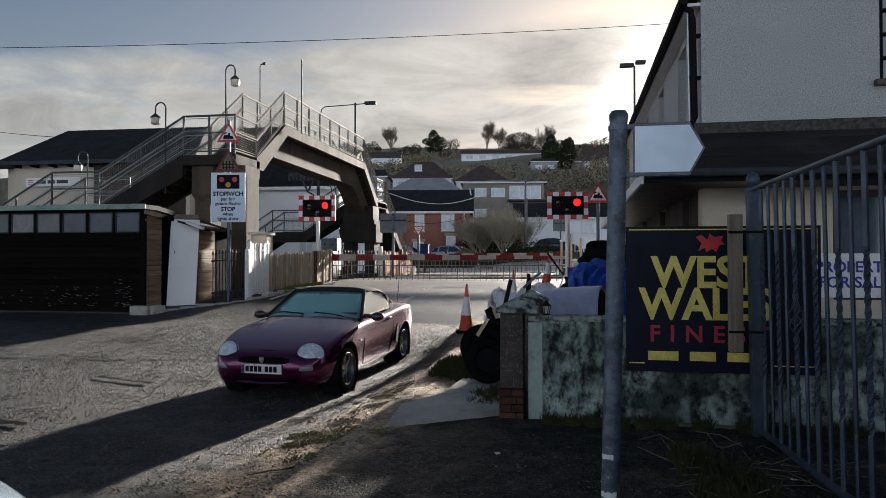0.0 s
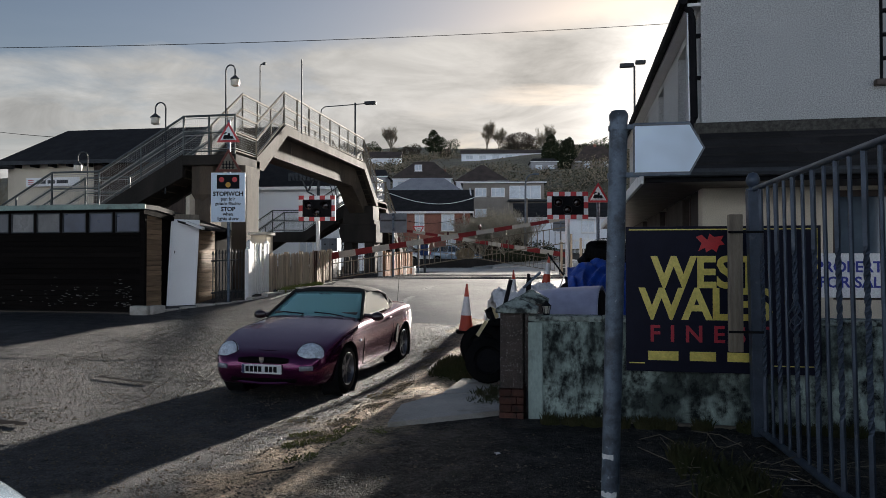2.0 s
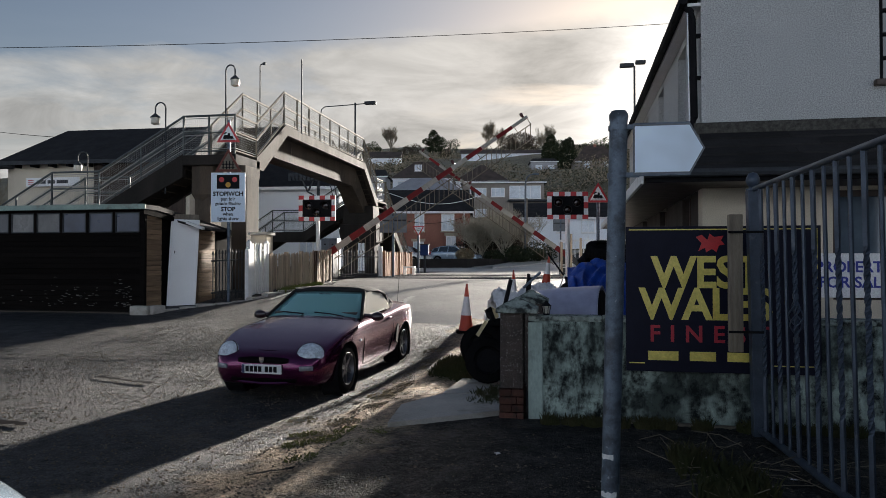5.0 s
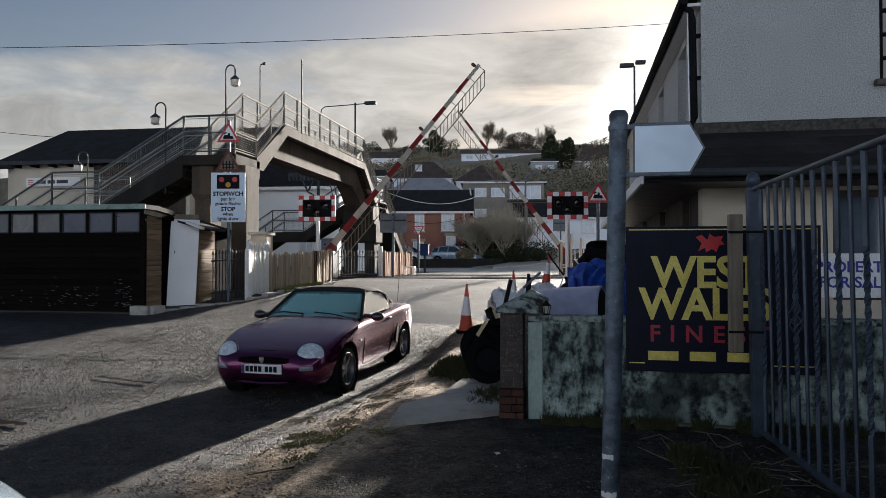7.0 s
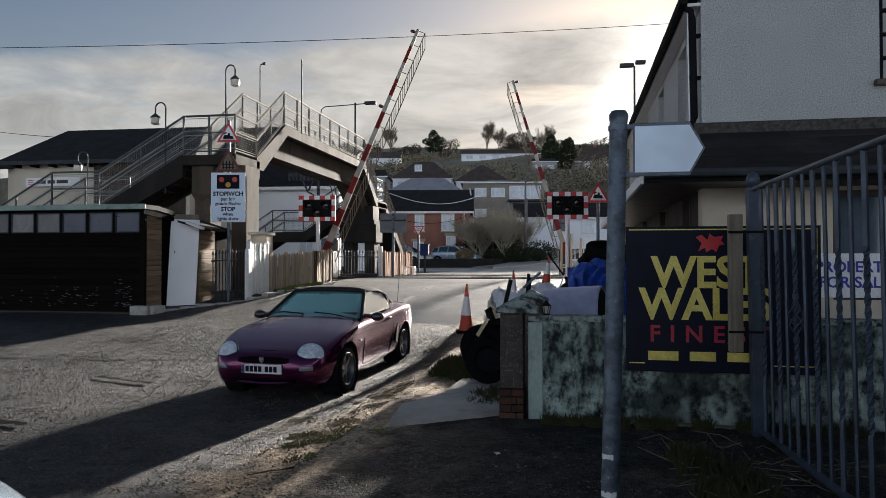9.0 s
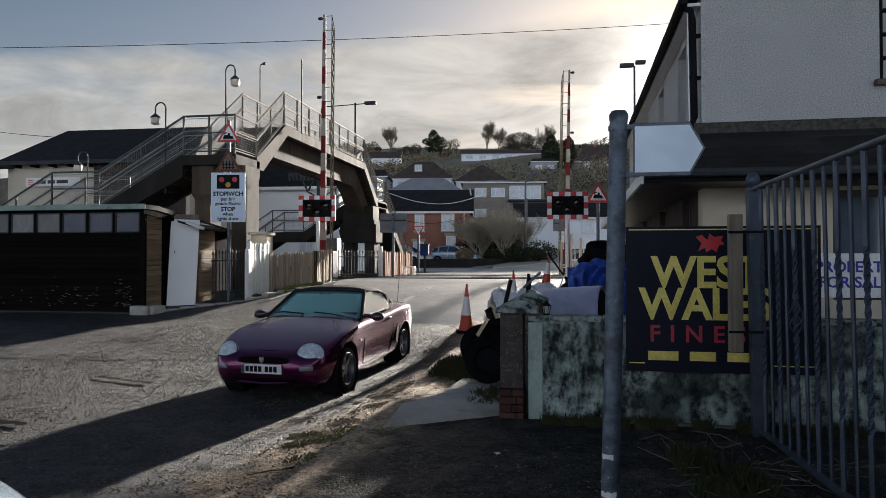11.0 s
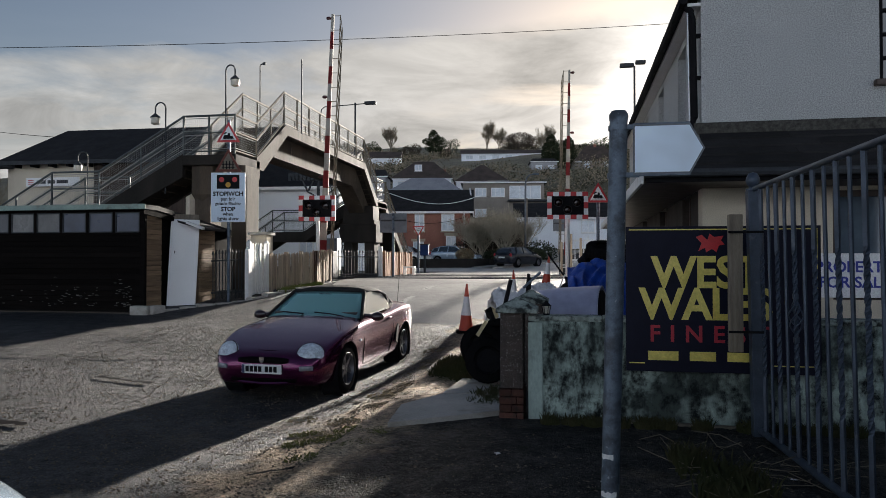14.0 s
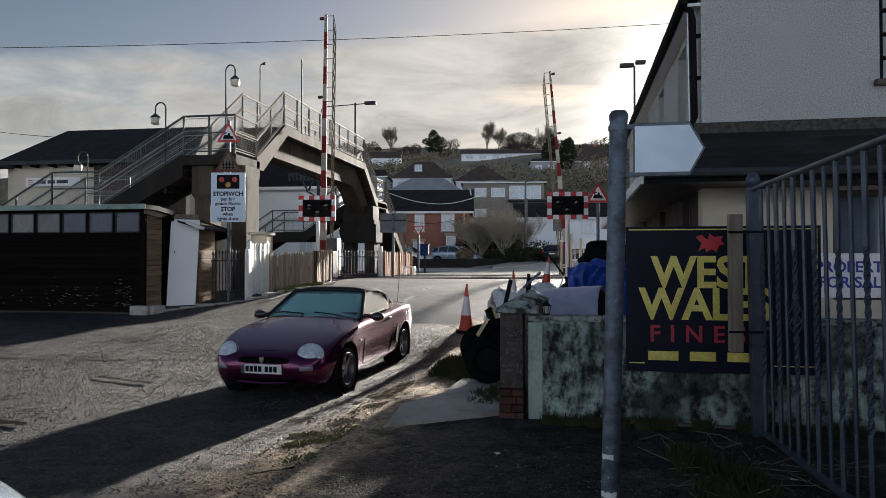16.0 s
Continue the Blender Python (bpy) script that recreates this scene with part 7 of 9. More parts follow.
PAV = [(-7.2, 50.0, -5.6, 49.6), (-5.9, 52.2, -4.0, 51.6), (-5.1, 56, -2.6, 55.4), (-4.6, 60, -1.4, 60), (-4.3, 66, -0.4, 66), (-4.0, 74, 0.6, 74)]
for x0, y0, x1, y1 in PAV:
    ring = [bm.verts.new((x0, y0, gz(x0, y0) + 0.14)), bm.verts.new((x1, y1, gz(x1, y1) + 0.14)), bm.verts.new((x1 + 0.04, y1 - 0.02, gz(x1, y1) - 0.05))]
    if prev:
        bm.faces.new((prev[0], prev[1], ring[1], ring[0]))
        bm.faces.new((prev[1], prev[2], ring[2], ring[1]))
    prev = ring
tagged(part("pavement", bm, M_CONCL, None), "pale kerbed pavement beside the hill road", "pavement", kind="structure")

M_DKBLUE = material("dark_blue_car_paint", (0.012, 0.014, 0.022), (0.010, 0.011, 0.018), 0.25, 0.0, scale=2, fine=200, bump=0, coat=0.35, spec=0.2)
M_SILVER = material("silver_car_paint", (0.55, 0.56, 0.57), (0.5, 0.51, 0.52), 0.3, 0.5, scale=2, fine=200, bump=0, coat=1.0)
M_PALEBLUE = material("pale_blue_car_paint", (0.40, 0.50, 0.60), (0.36, 0.46, 0.56), 0.25, 0.4, scale=2, fine=200, bump=0, coat=1.0)
mover = hatchback("hatchback", pose(0, 0, 0), M_DKBLUE, "dark blue hatchback that drives through the junction")
passer = hatchback("hatchback", pose(0, 0, 0), M_DKBLUE, "dark hatchback that drives off past the cottage")
hatchback("hatchback", pose(-13.2, 55.3, gz(-13, 55.3), 0, 0, 68), M_SILVER, "silver hatchback parked behind the low wall", "parked cars")
hatchback("hatchback", pose(-13.9, 57.4, gz(-14, 57.4), 0, 0, 68), M_WPLAS, "white hatchback parked behind the low wall", "parked cars")
hatchback("hatchback", pose(-9.4, 56.6, gz(-9.4, 56.6), 0, 0, 75), M_PALEBLUE, "pale blue hatchback parked behind the low wall", "parked cars")


def drive(track):
    rows = []
    for i, (t, x, y) in enumerate(track):
        a, b = track[max(0, i - 1)], track[min(len(track) - 1, i + 1)]
        rows.append((t, pose(x, y, gz(x, y) + 0.035, 0, 0, math.degrees(math.atan2(b[1] - a[1], a[2] - b[2])))))
    return rows


MOVES.append((mover, drive([(0.0, -62.00, 47.20), (4.0, -44.50, 47.20), (8.0, -28.50, 47.20), (11.3, -12.81, 48.48), (12.2, -9.43, 49.10), (12.5, -8.29, 49.32), (13.1, -6.36, 49.98), (13.7, -4.60, 51.02), (14.0, -3.98, 51.94), (14.3, -3.39, 53.07), (14.6, -2.80, 53.95), (15.0, -2.12, 55.2), (15.4, -1.80, 56.4), (15.7, -1.55, 57.4), (16.0, -1.30, 58.5)])))
MOVES.append((passer, drive([(0.0, -1.69, 70.88), (0.5, -0.79, 71.08), (1.0, 0.51, 71.28), (2.0, 3.81, 71.68), (4.0, 12.31, 72.38), (6.0, 22.31, 72.88), (16.0, 58.31, 73.88)])))

# ---- yard and roadside things ----
def picket(parent, a, b, n, h, mat, w=0.07, th=0.02, pointed=True, name="picket", rails=(0.25, 0.85), rail_mat=None, foot=0.05):
    """Upright boards along a line with two rails behind them."""
    a, b = Vector(a), Vector(b)
    d = b - a
    ang = math.degrees(math.atan2(d.y, d.x))
    bm = B()
    if pointed:
        prism(bm, [(-w / 2, foot), (w / 2, foot), (w / 2, h - 0.06), (0, h), (-w / 2, h - 0.06)], -th / 2, th / 2, "y")
    else:
        box(bm, -w / 2, w / 2, -th / 2, th / 2, foot, h, 0.003)
    me = mesh_of(name, bm, mat)
    rnd = random.Random(n)
    for i in range(n):
        p = a.lerp(b, (i + 0.5) / n)
        ob = new(name, me)
        ob.parent = parent
        ob.matrix_basis = pose(p.x, p.y, p.z + rnd.uniform(-0.012, 0.012), rnd.uniform(-1, 1), rnd.uniform(-1.2, 1.2), ang)
    for f in rails:
        bm = B()
        nrm = Vector((-d.y, d.x, 0)).normalized() * 0.03
        rod(bm, a + nrm + Vector((0, 0, h * f)), b + nrm + Vector((0, 0, h * f)), 0.022, 6)
        part("rail", bm, rail_mat or mat, parent)


def fence(name, a, b, n, h, mat, label, posts=2, **kw):
    f = thing(name, pose(*a), label, "fence")
    rel = (b[0] - a[0], b[1] - a[1], b[2] - a[2])
    picket(f, (0, 0, 0), rel, n, h, mat, **kw)
    for k in range(posts + 1):
        p = Vector(rel) * (k / posts)
        bm = B()
        box(bm, p.x - 0.05, p.x + 0.05, p.y + 0.03, p.y + 0.13, p.z - 0.1, p.z + h + 0.03, 0.008)
        part("post", bm, mat, f)
    return f


def spear_fence(a, b, n, h, label):
    f = thing("iron_fence", pose(*a), label, "fence")
    d = Vector((b[0] - a[0], b[1] - a[1], b[2] - a[2]))
    for i in range(n):
        p = d * ((i + 0.5) / n)
        bm = B()
        rod(bm, p, p + Vector((0, 0, h - 0.12)), 0.012, 6)
        rod(bm, p + Vector((0, 0, h - 0.12)), p + Vector((0, 0, h - 0.07)), 0.012, 6, 0.026)
        rod(bm, p + Vector((0, 0, h - 0.07)), p + Vector((0, 0, h)), 0.026, 6, 0.002)
        part("railing_bar", bm, M_DKGREY, f)
    for z in (0.15, h - 0.25):
        bm = B()
        rod(bm, Vector((0, 0, z)), d + Vector((0, 0, z)), 0.018, 6)
        part("rail", bm, M_DKGREY, f)
    return f


# white door panel leaning on the shed, second shed behind it
dr = thing("door_panel", pose(-8.93, 14.40, 0.50, -6, 1.5, 20), "plain white door panel leaning against the shed", "door")
bm = B()
box(bm, -0.02, 0.60, -0.02, 0.02, 0, 1.98, 0.006)
part("panel", bm, M_WPLAS, dr)
bm = B()
box(bm, 0.02, 0.58, -0.025, 0.015, 1.982, 2.10, 0.006)
part("top_board", bm, M_OLDWOOD, dr)
bm = B()
rod(bm, (0.10, -0.03, 1.2), (0.10, -0.03, 1.26), 0.01, 6)
part("handle", bm, M_BLACK, dr)
s2 = thing("lean_to", pose(-8.42, 14.78, 0.5), "small lean-to shed with worn brown boards", "shed")
for i in range(16):
    bm = B()
    box(bm, -0.9, 0.0, -0.02 - 0.005 * (i % 2), 0.02, i * 0.108, i * 0.108 + 0.102, 0.005)
    part("board", bm, M_TIMB, s2)
    bm = B()
    box(bm, -0.02, 0.02 + 0.005 * (i % 2), 0.022, 0.75, i * 0.108, i * 0.108 + 0.102, 0.005)
    part("board", bm, M_TIMB, s2)
bm = B()
prism(bm, [(-0.95, 2.05), (0.22, 1.72), (0.22, 1.77), (-0.95, 2.1)], -0.15, 0.85, "y")
part("roof", bm, M_SLATE, s2)
bm = B()
prism(bm, [(-0.12, 1.86), (0.26, 1.72), (0.27, 1.775), (-0.12, 1.915)], -0.30, -0.155, "y")
part("fascia", bm, M_WHITE, s2)
# low stone kerb along the sheds
kb = thing("stone_kerb", pose(0, 0, 0), "broken pale stone kerb along the shed", "kerb")
rnd = random.Random(4)
KERB = [(-9.15, 13.42), (-8.72, 13.42), (-8.62, 13.75), (-8.45, 14.1), (-8.2, 14.35), (-7.9, 14.62), (-7.62, 14.95), (-7.4, 15.3), (-7.25, 15.8), (-7.12, 16.4), (-6.98, 17.0), (-6.82, 17.7), (-6.72, 18.3)]
for (x0, y0), (x1, y1) in zip(KERB, KERB[1:]):
    bm = B()
    h = rnd.uniform(0.05, 0.13) if x0 > -8.7 else 0.2
    L2 = math.hypot(x1 - x0, y1 - y0)
    box(bm, 0.01, L2 - 0.01, -0.09, 0.12, -0.2, h, 0.03)
    part("kerb_stone", bm, M_CONCL, kb, at=pose(x0, y0, gz(x0, y0) - 0.02, 0, 0, math.degrees(math.atan2(y1 - y0, x1 - x0))))
spear_fence((-8.36, 15.3, 0.62), (-7.58, 15.36, 0.66), 10, 1.15, "black iron spearhead railings beside the gate")
spear_fence((-7.9, 23.6, 0.9), (-6.75, 24.4, 0.9), 13, 1.0, "black iron spearhead railings under the footbridge")
spear_fence((-8.6, 22.4, 0.9), (-7.9, 23.6, 0.9), 9, 1.0, "black iron spearhead railings under the footbridge")
fg = thing("picket_gate", pose(-7.5, 15.4, 0.66), "white painted picket gate at the footpath", "gate")
picket(fg, (0.02, 0.12, 0.0), (0.04, 0.98, 0.04), 8, 1.28, M_WHITE, w=0.075, rails=(0.18, 0.5, 0.85))
for y, hh in ((0.0, 1.12), (0.07, 1.3), (1.04, 1.3)):
    bm = B()
    box(bm, -0.05, 0.05, y - 0.05, y + 0.05, -0.1, hh, 0.012)
    bmesh.ops.create_cone(bm, cap_ends=True, segments=4, radius1=0.07, radius2=0.005, depth=0.07, matrix=Matrix.Translation((0, y, hh + 0.034)) @ Matrix.Rotation(radians(45), 4, "Z"))
    part("gate_post", bm, M_WHITE, fg)
fence("wooden_fence", (-7.45, 16.5, 0.74), (-6.98, 18.3, 0.82), 28, 0.95, M_FENCE, "weathered brown picket fence along the path", posts=3, w=0.045)
fence("wooden_fence", (-6.98, 18.3, 0.82), (-7.3, 20.4, 0.9), 26, 0.95, M_FENCE, "weathered brown picket fence along the path", posts=2, w=0.05)
fence("wooden_fence", (-6.7, 24.5, 0.9), (-6.95, 29.8, 0.9), 44, 0.95, M_FENCER, "reddish brown paling fence beyond the line", posts=4)
bm = B()
box(bm, -0.07, 0.07, -0.07, 0.07, -0.1, 1.12, 0.03)
wp = thing("white_post", pose(-6.78, 24.35, 0.9), "short white painted timber post", "post")
part("post", bm, M_WHITE, wp)
sl = thing("step_stool", pose(-6.25, 26.6, 0.9), "small white wooden step stool by the fence", "stool")
bm = B()
box(bm, -0.22, 0.22, -0.15, 0.15, 0.34, 0.39, 0.008)
part("seat", bm, M_WHITE, sl)
for x in (-0.18, 0.18):
    for y in (-0.11, 0.11):
        bm = B()
        box(bm, x - 0.03, x + 0.03, y - 0.03, y + 0.03, 0, 0.34, 0.004)
        part("leg", bm, M_WHITE, sl)
# cabinets
cb = thing("relay_cabinet", pose(-7.85, 16.9, 0.75), "tall pale relay cabinet with a flat cap", "cabinet")
bm = B()
box(bm, -0.2, 0.22, -0.2, 0.2, 0, 1.42, 0.015)
part("body", bm, M_CREAM, cb)
bm = B()
box(bm, -0.25, 0.27, -0.26, 0.26, 1.42, 1.50, 0.02)
part("cap", bm, M_CONCL, cb)
c2 = thing("signal_cabinet", pose(-9.0, 25.4, 0.9), "grey double-door railway equipment cabinet", "cabinet")
bm = B()
box(bm, -0.3, 0.32, -0.25, 0.25, 0.25, 1.45, 0.02)
part("body", bm, M_GREYS, c2)
for x0, x1 in ((-0.28, 0.005), (0.015, 0.30)):
    bm = B()
    box(bm, x0, x1, -0.275, -0.252, 0.29, 1.41, 0.006)
    d = part("cabinet_door", bm, M_GREYS, c2)
    for z in (0.5, 0.85, 1.2):
        bm = B()
        box(bm, (x0 + x1) / 2 - 0.03, (x0 + x1) / 2 + 0.03, -0.29, -0.276, z, z + 0.05)
        part("latch", bm, M_BLACK, d)
bm = B()
box(bm, -0.28, 0.3, -0.2, 0.2, 0, 0.248)
part("plinth", bm, M_BLACK, c2)
# boards and steps behind the crossing on the far platform
pf = thing("platform_wall", pose(-12.6, 29.3, 0.0), "dark concrete platform edge beyond the tracks", "platform")
bm = B()
box(bm, -18, 2.4, 0, 1.2, 0.4, 1.25, 0.02)
part("wall_body", bm, M_CONCD, pf)


cp = thing("platform_canopy", pose(-13.9, 33.0, 0.9), "dark steel canopy bracket on the far platform", "canopy")
bm = B()
box(bm, 0.0, 1.75, -0.1, 1.6, 4.72, 4.95, 0.01)
part("canopy_roof", bm, M_DKGREY, cp)
for k in range(9):
    bm = B()
    box(bm, 0.02 + k * 0.2, 0.16 + k * 0.2, -0.13, -0.105, 4.55, 4.9, 0.004)
    part("valance_board", bm, M_DKGREY, cp)
for a, b, r in (((0.65, 0, 4.72), (1.0, 0, 4.0), 0.05), ((1.36, 0, 4.72), (1.0, 0, 4.0), 0.05), ((1.54, 0, 4.72), (1.54, 0, 0.0), 0.08), ((1.0, 0, 4.0), (1.54, 0, 3.7), 0.04)):
    bm = B()
    rod(bm, a, b, r, 8)
    part("strut", bm, M_DKGREY, cp)
ld = thing("ladder", pose(-11.73, 32.9, 0.9), "dark steel ladder leaning beside the far pier", "ladder")
for dx in (0.0, 0.2):
    bm = B()
    rod(bm, (dx, 0, 4.47), (dx + 0.92, 0, 0.0), 0.025, 6)
    part("stile", bm, M_DKGREY, ld)
for k in range(15):
    bm = B()
    t = (k + 0.5) / 15
    rod(bm, (0.92 * (1 - t), 0, 4.47 * t), (0.2 + 0.92 * (1 - t), 0, 4.47 * t), 0.014, 5)
    part("rung", bm, M_DKGREY, ld)


# ---- signs ----
M_REDS = material("red_sign_border", (0.50, 0.02, 0.03), (0.42, 0.02, 0.025), 0.45, scale=3)


def tri_sign(parent, x, y, z, s, up=True, face=M_WPLAS, name="warning_plate", rim=None):
    """Triangular plate of side s with a red border, its middle at z, on the -y side."""
    h = s * 0.866
    k = 1 if up else -1
    bm = B()
    prism(bm, [(x - s / 2, z - k * h / 2), (x + s / 2, z - k * h / 2), (x, z + k * h / 2)][::k], y - 0.006, y, "y")
    p = part(name, bm, rim or M_REDS, parent)
    bm = B()
    q = 0.70
    zc = z - k * h * 0.165
    prism(bm, [(x - s / 2 * q, zc - k * h * q / 3), (x + s / 2 * q, zc - k * h * q / 3), (x, zc + k * h * q * 2 / 3)][::k], y - 0.0095, y - 0.0065, "y")
    part("white_face", bm, face, p)
    return p, zc


def loco(parent, x, y, z, s):
    bm = B()
    prism(bm, [(x - 0.28 * s, z - 0.12 * s), (x + 0.28 * s, z - 0.12 * s), (x + 0.22 * s, z - 0.05 * s), (x + 0.2 * s, z + 0.02 * s), (x + 0.08 * s, z + 0.02 * s), (x + 0.08 * s, z + 0.16 * s), (x - 0.03 * s, z + 0.16 * s), (x - 0.03 * s, z + 0.06 * s), (x - 0.2 * s, z + 0.06 * s)], y - 0.013, y - 0.010, "y")
    for dx in (-0.15, 0.0, 0.14):
        rod(bm, (x + dx * s, y - 0.0125, z - 0.09 * s), (x + dx * s, y - 0.0105, z - 0.09 * s), 0.06 * s, 12)
    box(bm, x - 0.3 * s, x + 0.3 * s, y - 0.013, y - 0.010, z - 0.19 * s, z - 0.16 * s)
    for dx, dz in ((-0.18, 0.13), (-0.12, 0.17)):
        rod(bm, (x + dx * s, y - 0.0125, z + dz * s), (x + dx * s, y - 0.0105, z + dz * s), 0.045 * s, 10)
    part("engine_symbol", bm, M_BLACK, parent)


ss = thing("stop_sign_post", pose(-7.76, 14.95, 0.55, 0, 0, 9), "bilingual crossing warning signs on a grey post", "sign")
bm = B()
rod(bm, (0, 0.04, 0), (0, 0.04, 4.2), 0.038, 12)
part("post", bm, M_GALV, ss, smooth=True)
bm = B()
box(bm, -0.395, 0.395, -0.012, 0.0, 1.86, 2.99, 0.004)
pl = part("sign_plate", bm, M_WPLAS, ss)
blue = material("pale_blue_sign_face", (0.62, 0.72, 0.82), (0.56, 0.66, 0.77), 0.4, scale=3)
bm = B()
box(bm, -0.385, 0.385, -0.015, -0.0125, 1.87, 2.98)
part("sign_face", bm, blue, pl)
bm = B()
box(bm, -0.26, 0.26, -0.018, -0.0155, 2.62, 2.94, 0.004)
lp = part("lamp_panel", bm, M_BLACK, pl)
for x, z, mt in ((-0.15, 2.83, M_RED), (0.15, 2.83, M_RED), (0.0, 2.71, material("amber_print", (0.6, 0.3, 0.02), None, 0.5))):
    bm = B()
    rod(bm, (x, -0.0215, z), (x, -0.0185, z), 0.06, 18)
    part("lamp_disc", bm, mt, lp)
for words, z, sz in (("STOPIWCH", 2.50, 0.135), ("pan fo'r", 2.385, 0.108), ("golau'n fflachio", 2.28, 0.098), ("STOP", 2.15, 0.135), ("when", 2.04, 0.108), ("lights show", 1.935, 0.108)):
    text("lettering", words, sz, M_BLACK, pl, pose(0, -0.017, z, 90), depth=0.001, bold=0.005 if words.isupper() else 0.0025)
p, zc = tri_sign(ss, 0.0, 0.0, 3.28, 0.62, face=material("grimy_old_sign_face", (0.20, 0.175, 0.14), (0.12, 0.105, 0.085), 0.8, scale=6, fine=30), rim=material("faded_brown_red_rim", (0.16, 0.05, 0.04), (0.10, 0.04, 0.03), 0.7, scale=5))
bm = B()
for k in range(4):
    box(bm, -0.13 + k * 0.075, -0.105 + k * 0.075, -0.013, -0.010, zc - 0.12, zc + 0.06)
box(bm, -0.15, 0.14, -0.013, -0.010, zc - 0.02, zc + 0.0)
box(bm, -0.15, 0.14, -0.013, -0.010, zc - 0.09, zc - 0.07)
part("gate_symbol", bm, M_BLACK, p)
p, zc = tri_sign(ss, 0.0, 0.0, 3.92, 0.54)
loco(p, 0.0, 0.0, zc - 0.02, 0.48)

ts = thing("warning_sign", pose(0.68, 20.45, 0.9, 0, 0, 8), "red-bordered level crossing warning triangle on a post", "sign")
bm = B()
rod(bm, (0, 0.04, 0), (0, 0.04, 2.75), 0.045, 12)
part("post", bm, M_GALV, ts, smooth=True)
p, zc = tri_sign(ts, 0, 0, 2.56, 0.66)
loco(p, 0.0, 0.0, zc, 0.55)
gw = thing("give_way_sign", pose(-7.16, 32.3, 0.9, 0, 0, 6), "inverted red and white give way triangle on a post", "sign")
bm = B()
rod(bm, (0, 0.04, 0), (0, 0.04, 2.2), 0.05, 10)
part("post", bm, M_GALV, gw, smooth=True)
p, zc = tri_sign(gw, 0, 0, 1.98, 0.56, up=False)
for words, dz in (("GIVE", 0.05), ("WAY", -0.03)):
    text("lettering", words, 0.11, M_BLACK, p, pose(0, -0.011, zc + dz, 90), depth=0.001)
for m, w, h, zc, lab in ((pose(-6.42, 24.75, 0.9, 0, 0, 5), 0.98, 0.70, 1.98, "grey back of a road sign on a post"), (pose(-0.73, 40.0, 0.8, 0, 0, 5), 0.82, 0.70, 2.70, "grey back of a road sign on a post")):
    gs = thing("road_sign", m, lab, "sign")
    bm = B()
    rod(bm, (0, 0, -0.1), (0, 0, zc + h / 2), 0.045, 10)
    part("post", bm, M_GALV, gs, smooth=True)
    bm = B()
    box(bm, -w / 2, w / 2, 0.05, 0.06, zc - h / 2, zc + h / 2, 0.004)
    pl = part("sign_plate", bm, M_GREYS, gs)
    bm = B()
    box(bm, -w / 2 + 0.03, w / 2 - 0.03, 0.03, 0.048, zc + 0.06, zc + 0.12, 0.004)
    part("channel", bm, M_DKGREY, pl)


# ---- lamps, poles and wires ----
M_GLOBE = material("frosted_lamp_glass", (0.62, 0.58, 0.48), (0.5, 0.46, 0.38), 0.3, scale=4, bump=0)


def swan_lamp(x, y, z0, z1, reach, side, label="swan-neck platform lamp with a glass lantern"):
    l = thing("platform_lamp", pose(x, y, z0), label, "lamp", "platform lamps")
    h = z1 - z0
    bm = B()
    pts = [(0, 0, 0), (0, 0, h - 0.16)] + [(side * (reach / 2 - reach / 2 * math.cos(a)), 0, h - 0.16 + 0.16 * math.sin(a)) for a in np.linspace(0.3, math.pi - 0.2, 8)] + [(side * reach, 0, h - 0.28)]
    tube(bm, pts, 0.02, 7)
    part("pole", bm, M_DKGREY, l, smooth=True)
    bm = B()
    lathe(bm, [(0.02, 0.06), (0.05, 0.03), (0.12, -0.03), (0.135, -0.06), (0.12, -0.065)], c=(side * reach, 0, h - 0.34), seg=16)
    part("hood", bm, M_DKGREY, l, smooth=True)
    bm = B()
    lathe(bm, [(0.11, -0.06), (0.12, -0.14), (0.105, -0.22), (0.05, -0.25), (0, -0.25)], c=(side * reach, 0, h - 0.34), seg=16)
    part("globe", bm, M_GLOBE, l, smooth=True)


swan_lamp(-9.22, 17.6, 4.15, 6.80, 0.27, 1)
swan_lamp(-10.62, 17.0, 3.3, 5.72, 0.30, -1)
swan_lamp(-14.15, 18.6, 2.2, 4.75, 0.32, -1)
for x, y, z0, z1, lab in ((-10.08, 21.55, 5.5, 7.88, "slim camera pole on the footbridge"), (-8.4, 20.95, 5.5, 7.85, "plain aerial pole on the footbridge")):
    p = thing("bridge_pole", pose(x, y, z0), lab, "pole")
    bm = B()
    tube(bm, [(0, 0, 0), (0, 0, z1 - z0)] + ([(0.03, 0, z1 - z0 + 0.06), (0.12, 0, z1 - z0 + 0.08)] if x < -9 else []), 0.022, 7)
    part("pole", bm, M_DKGREY, p, smooth=True)
    if x < -9:
        bm = B()
        box(bm, 0.1, 0.2, -0.04, 0.04, z1 - z0 + 0.04, z1 - z0 + 0.12, 0.01)
        part("camera_head", bm, M_DKGREY, p)
sl = thing("street_lamp", pose(-9.33, 30.5, 3.78), "street lamp with a long bracket and flat lantern", "lamp")
bm = B()
rod(bm, (-0.35, 0, 0), (-0.35, 0, 4.85), 0.04, 8)
tube(bm, [(-2.0, 0, 4.2), (-1.95, 0, 4.6), (-1.8, 0, 4.72), (0.3, 0, 4.80)], 0.022, 7)
part("pole", bm, M_DKGREY, sl, smooth=True)
bm = B()
box(bm, 0.1, 0.62, -0.13, 0.13, 4.74, 4.88, 0.05)
part("lantern", bm, M_DKGREY, sl, smooth=True)
sl = thing("street_lamp", pose(-4.05, 60.2, 1.4), "tall grey street lamp with a curved arm", "lamp")
bm = B()
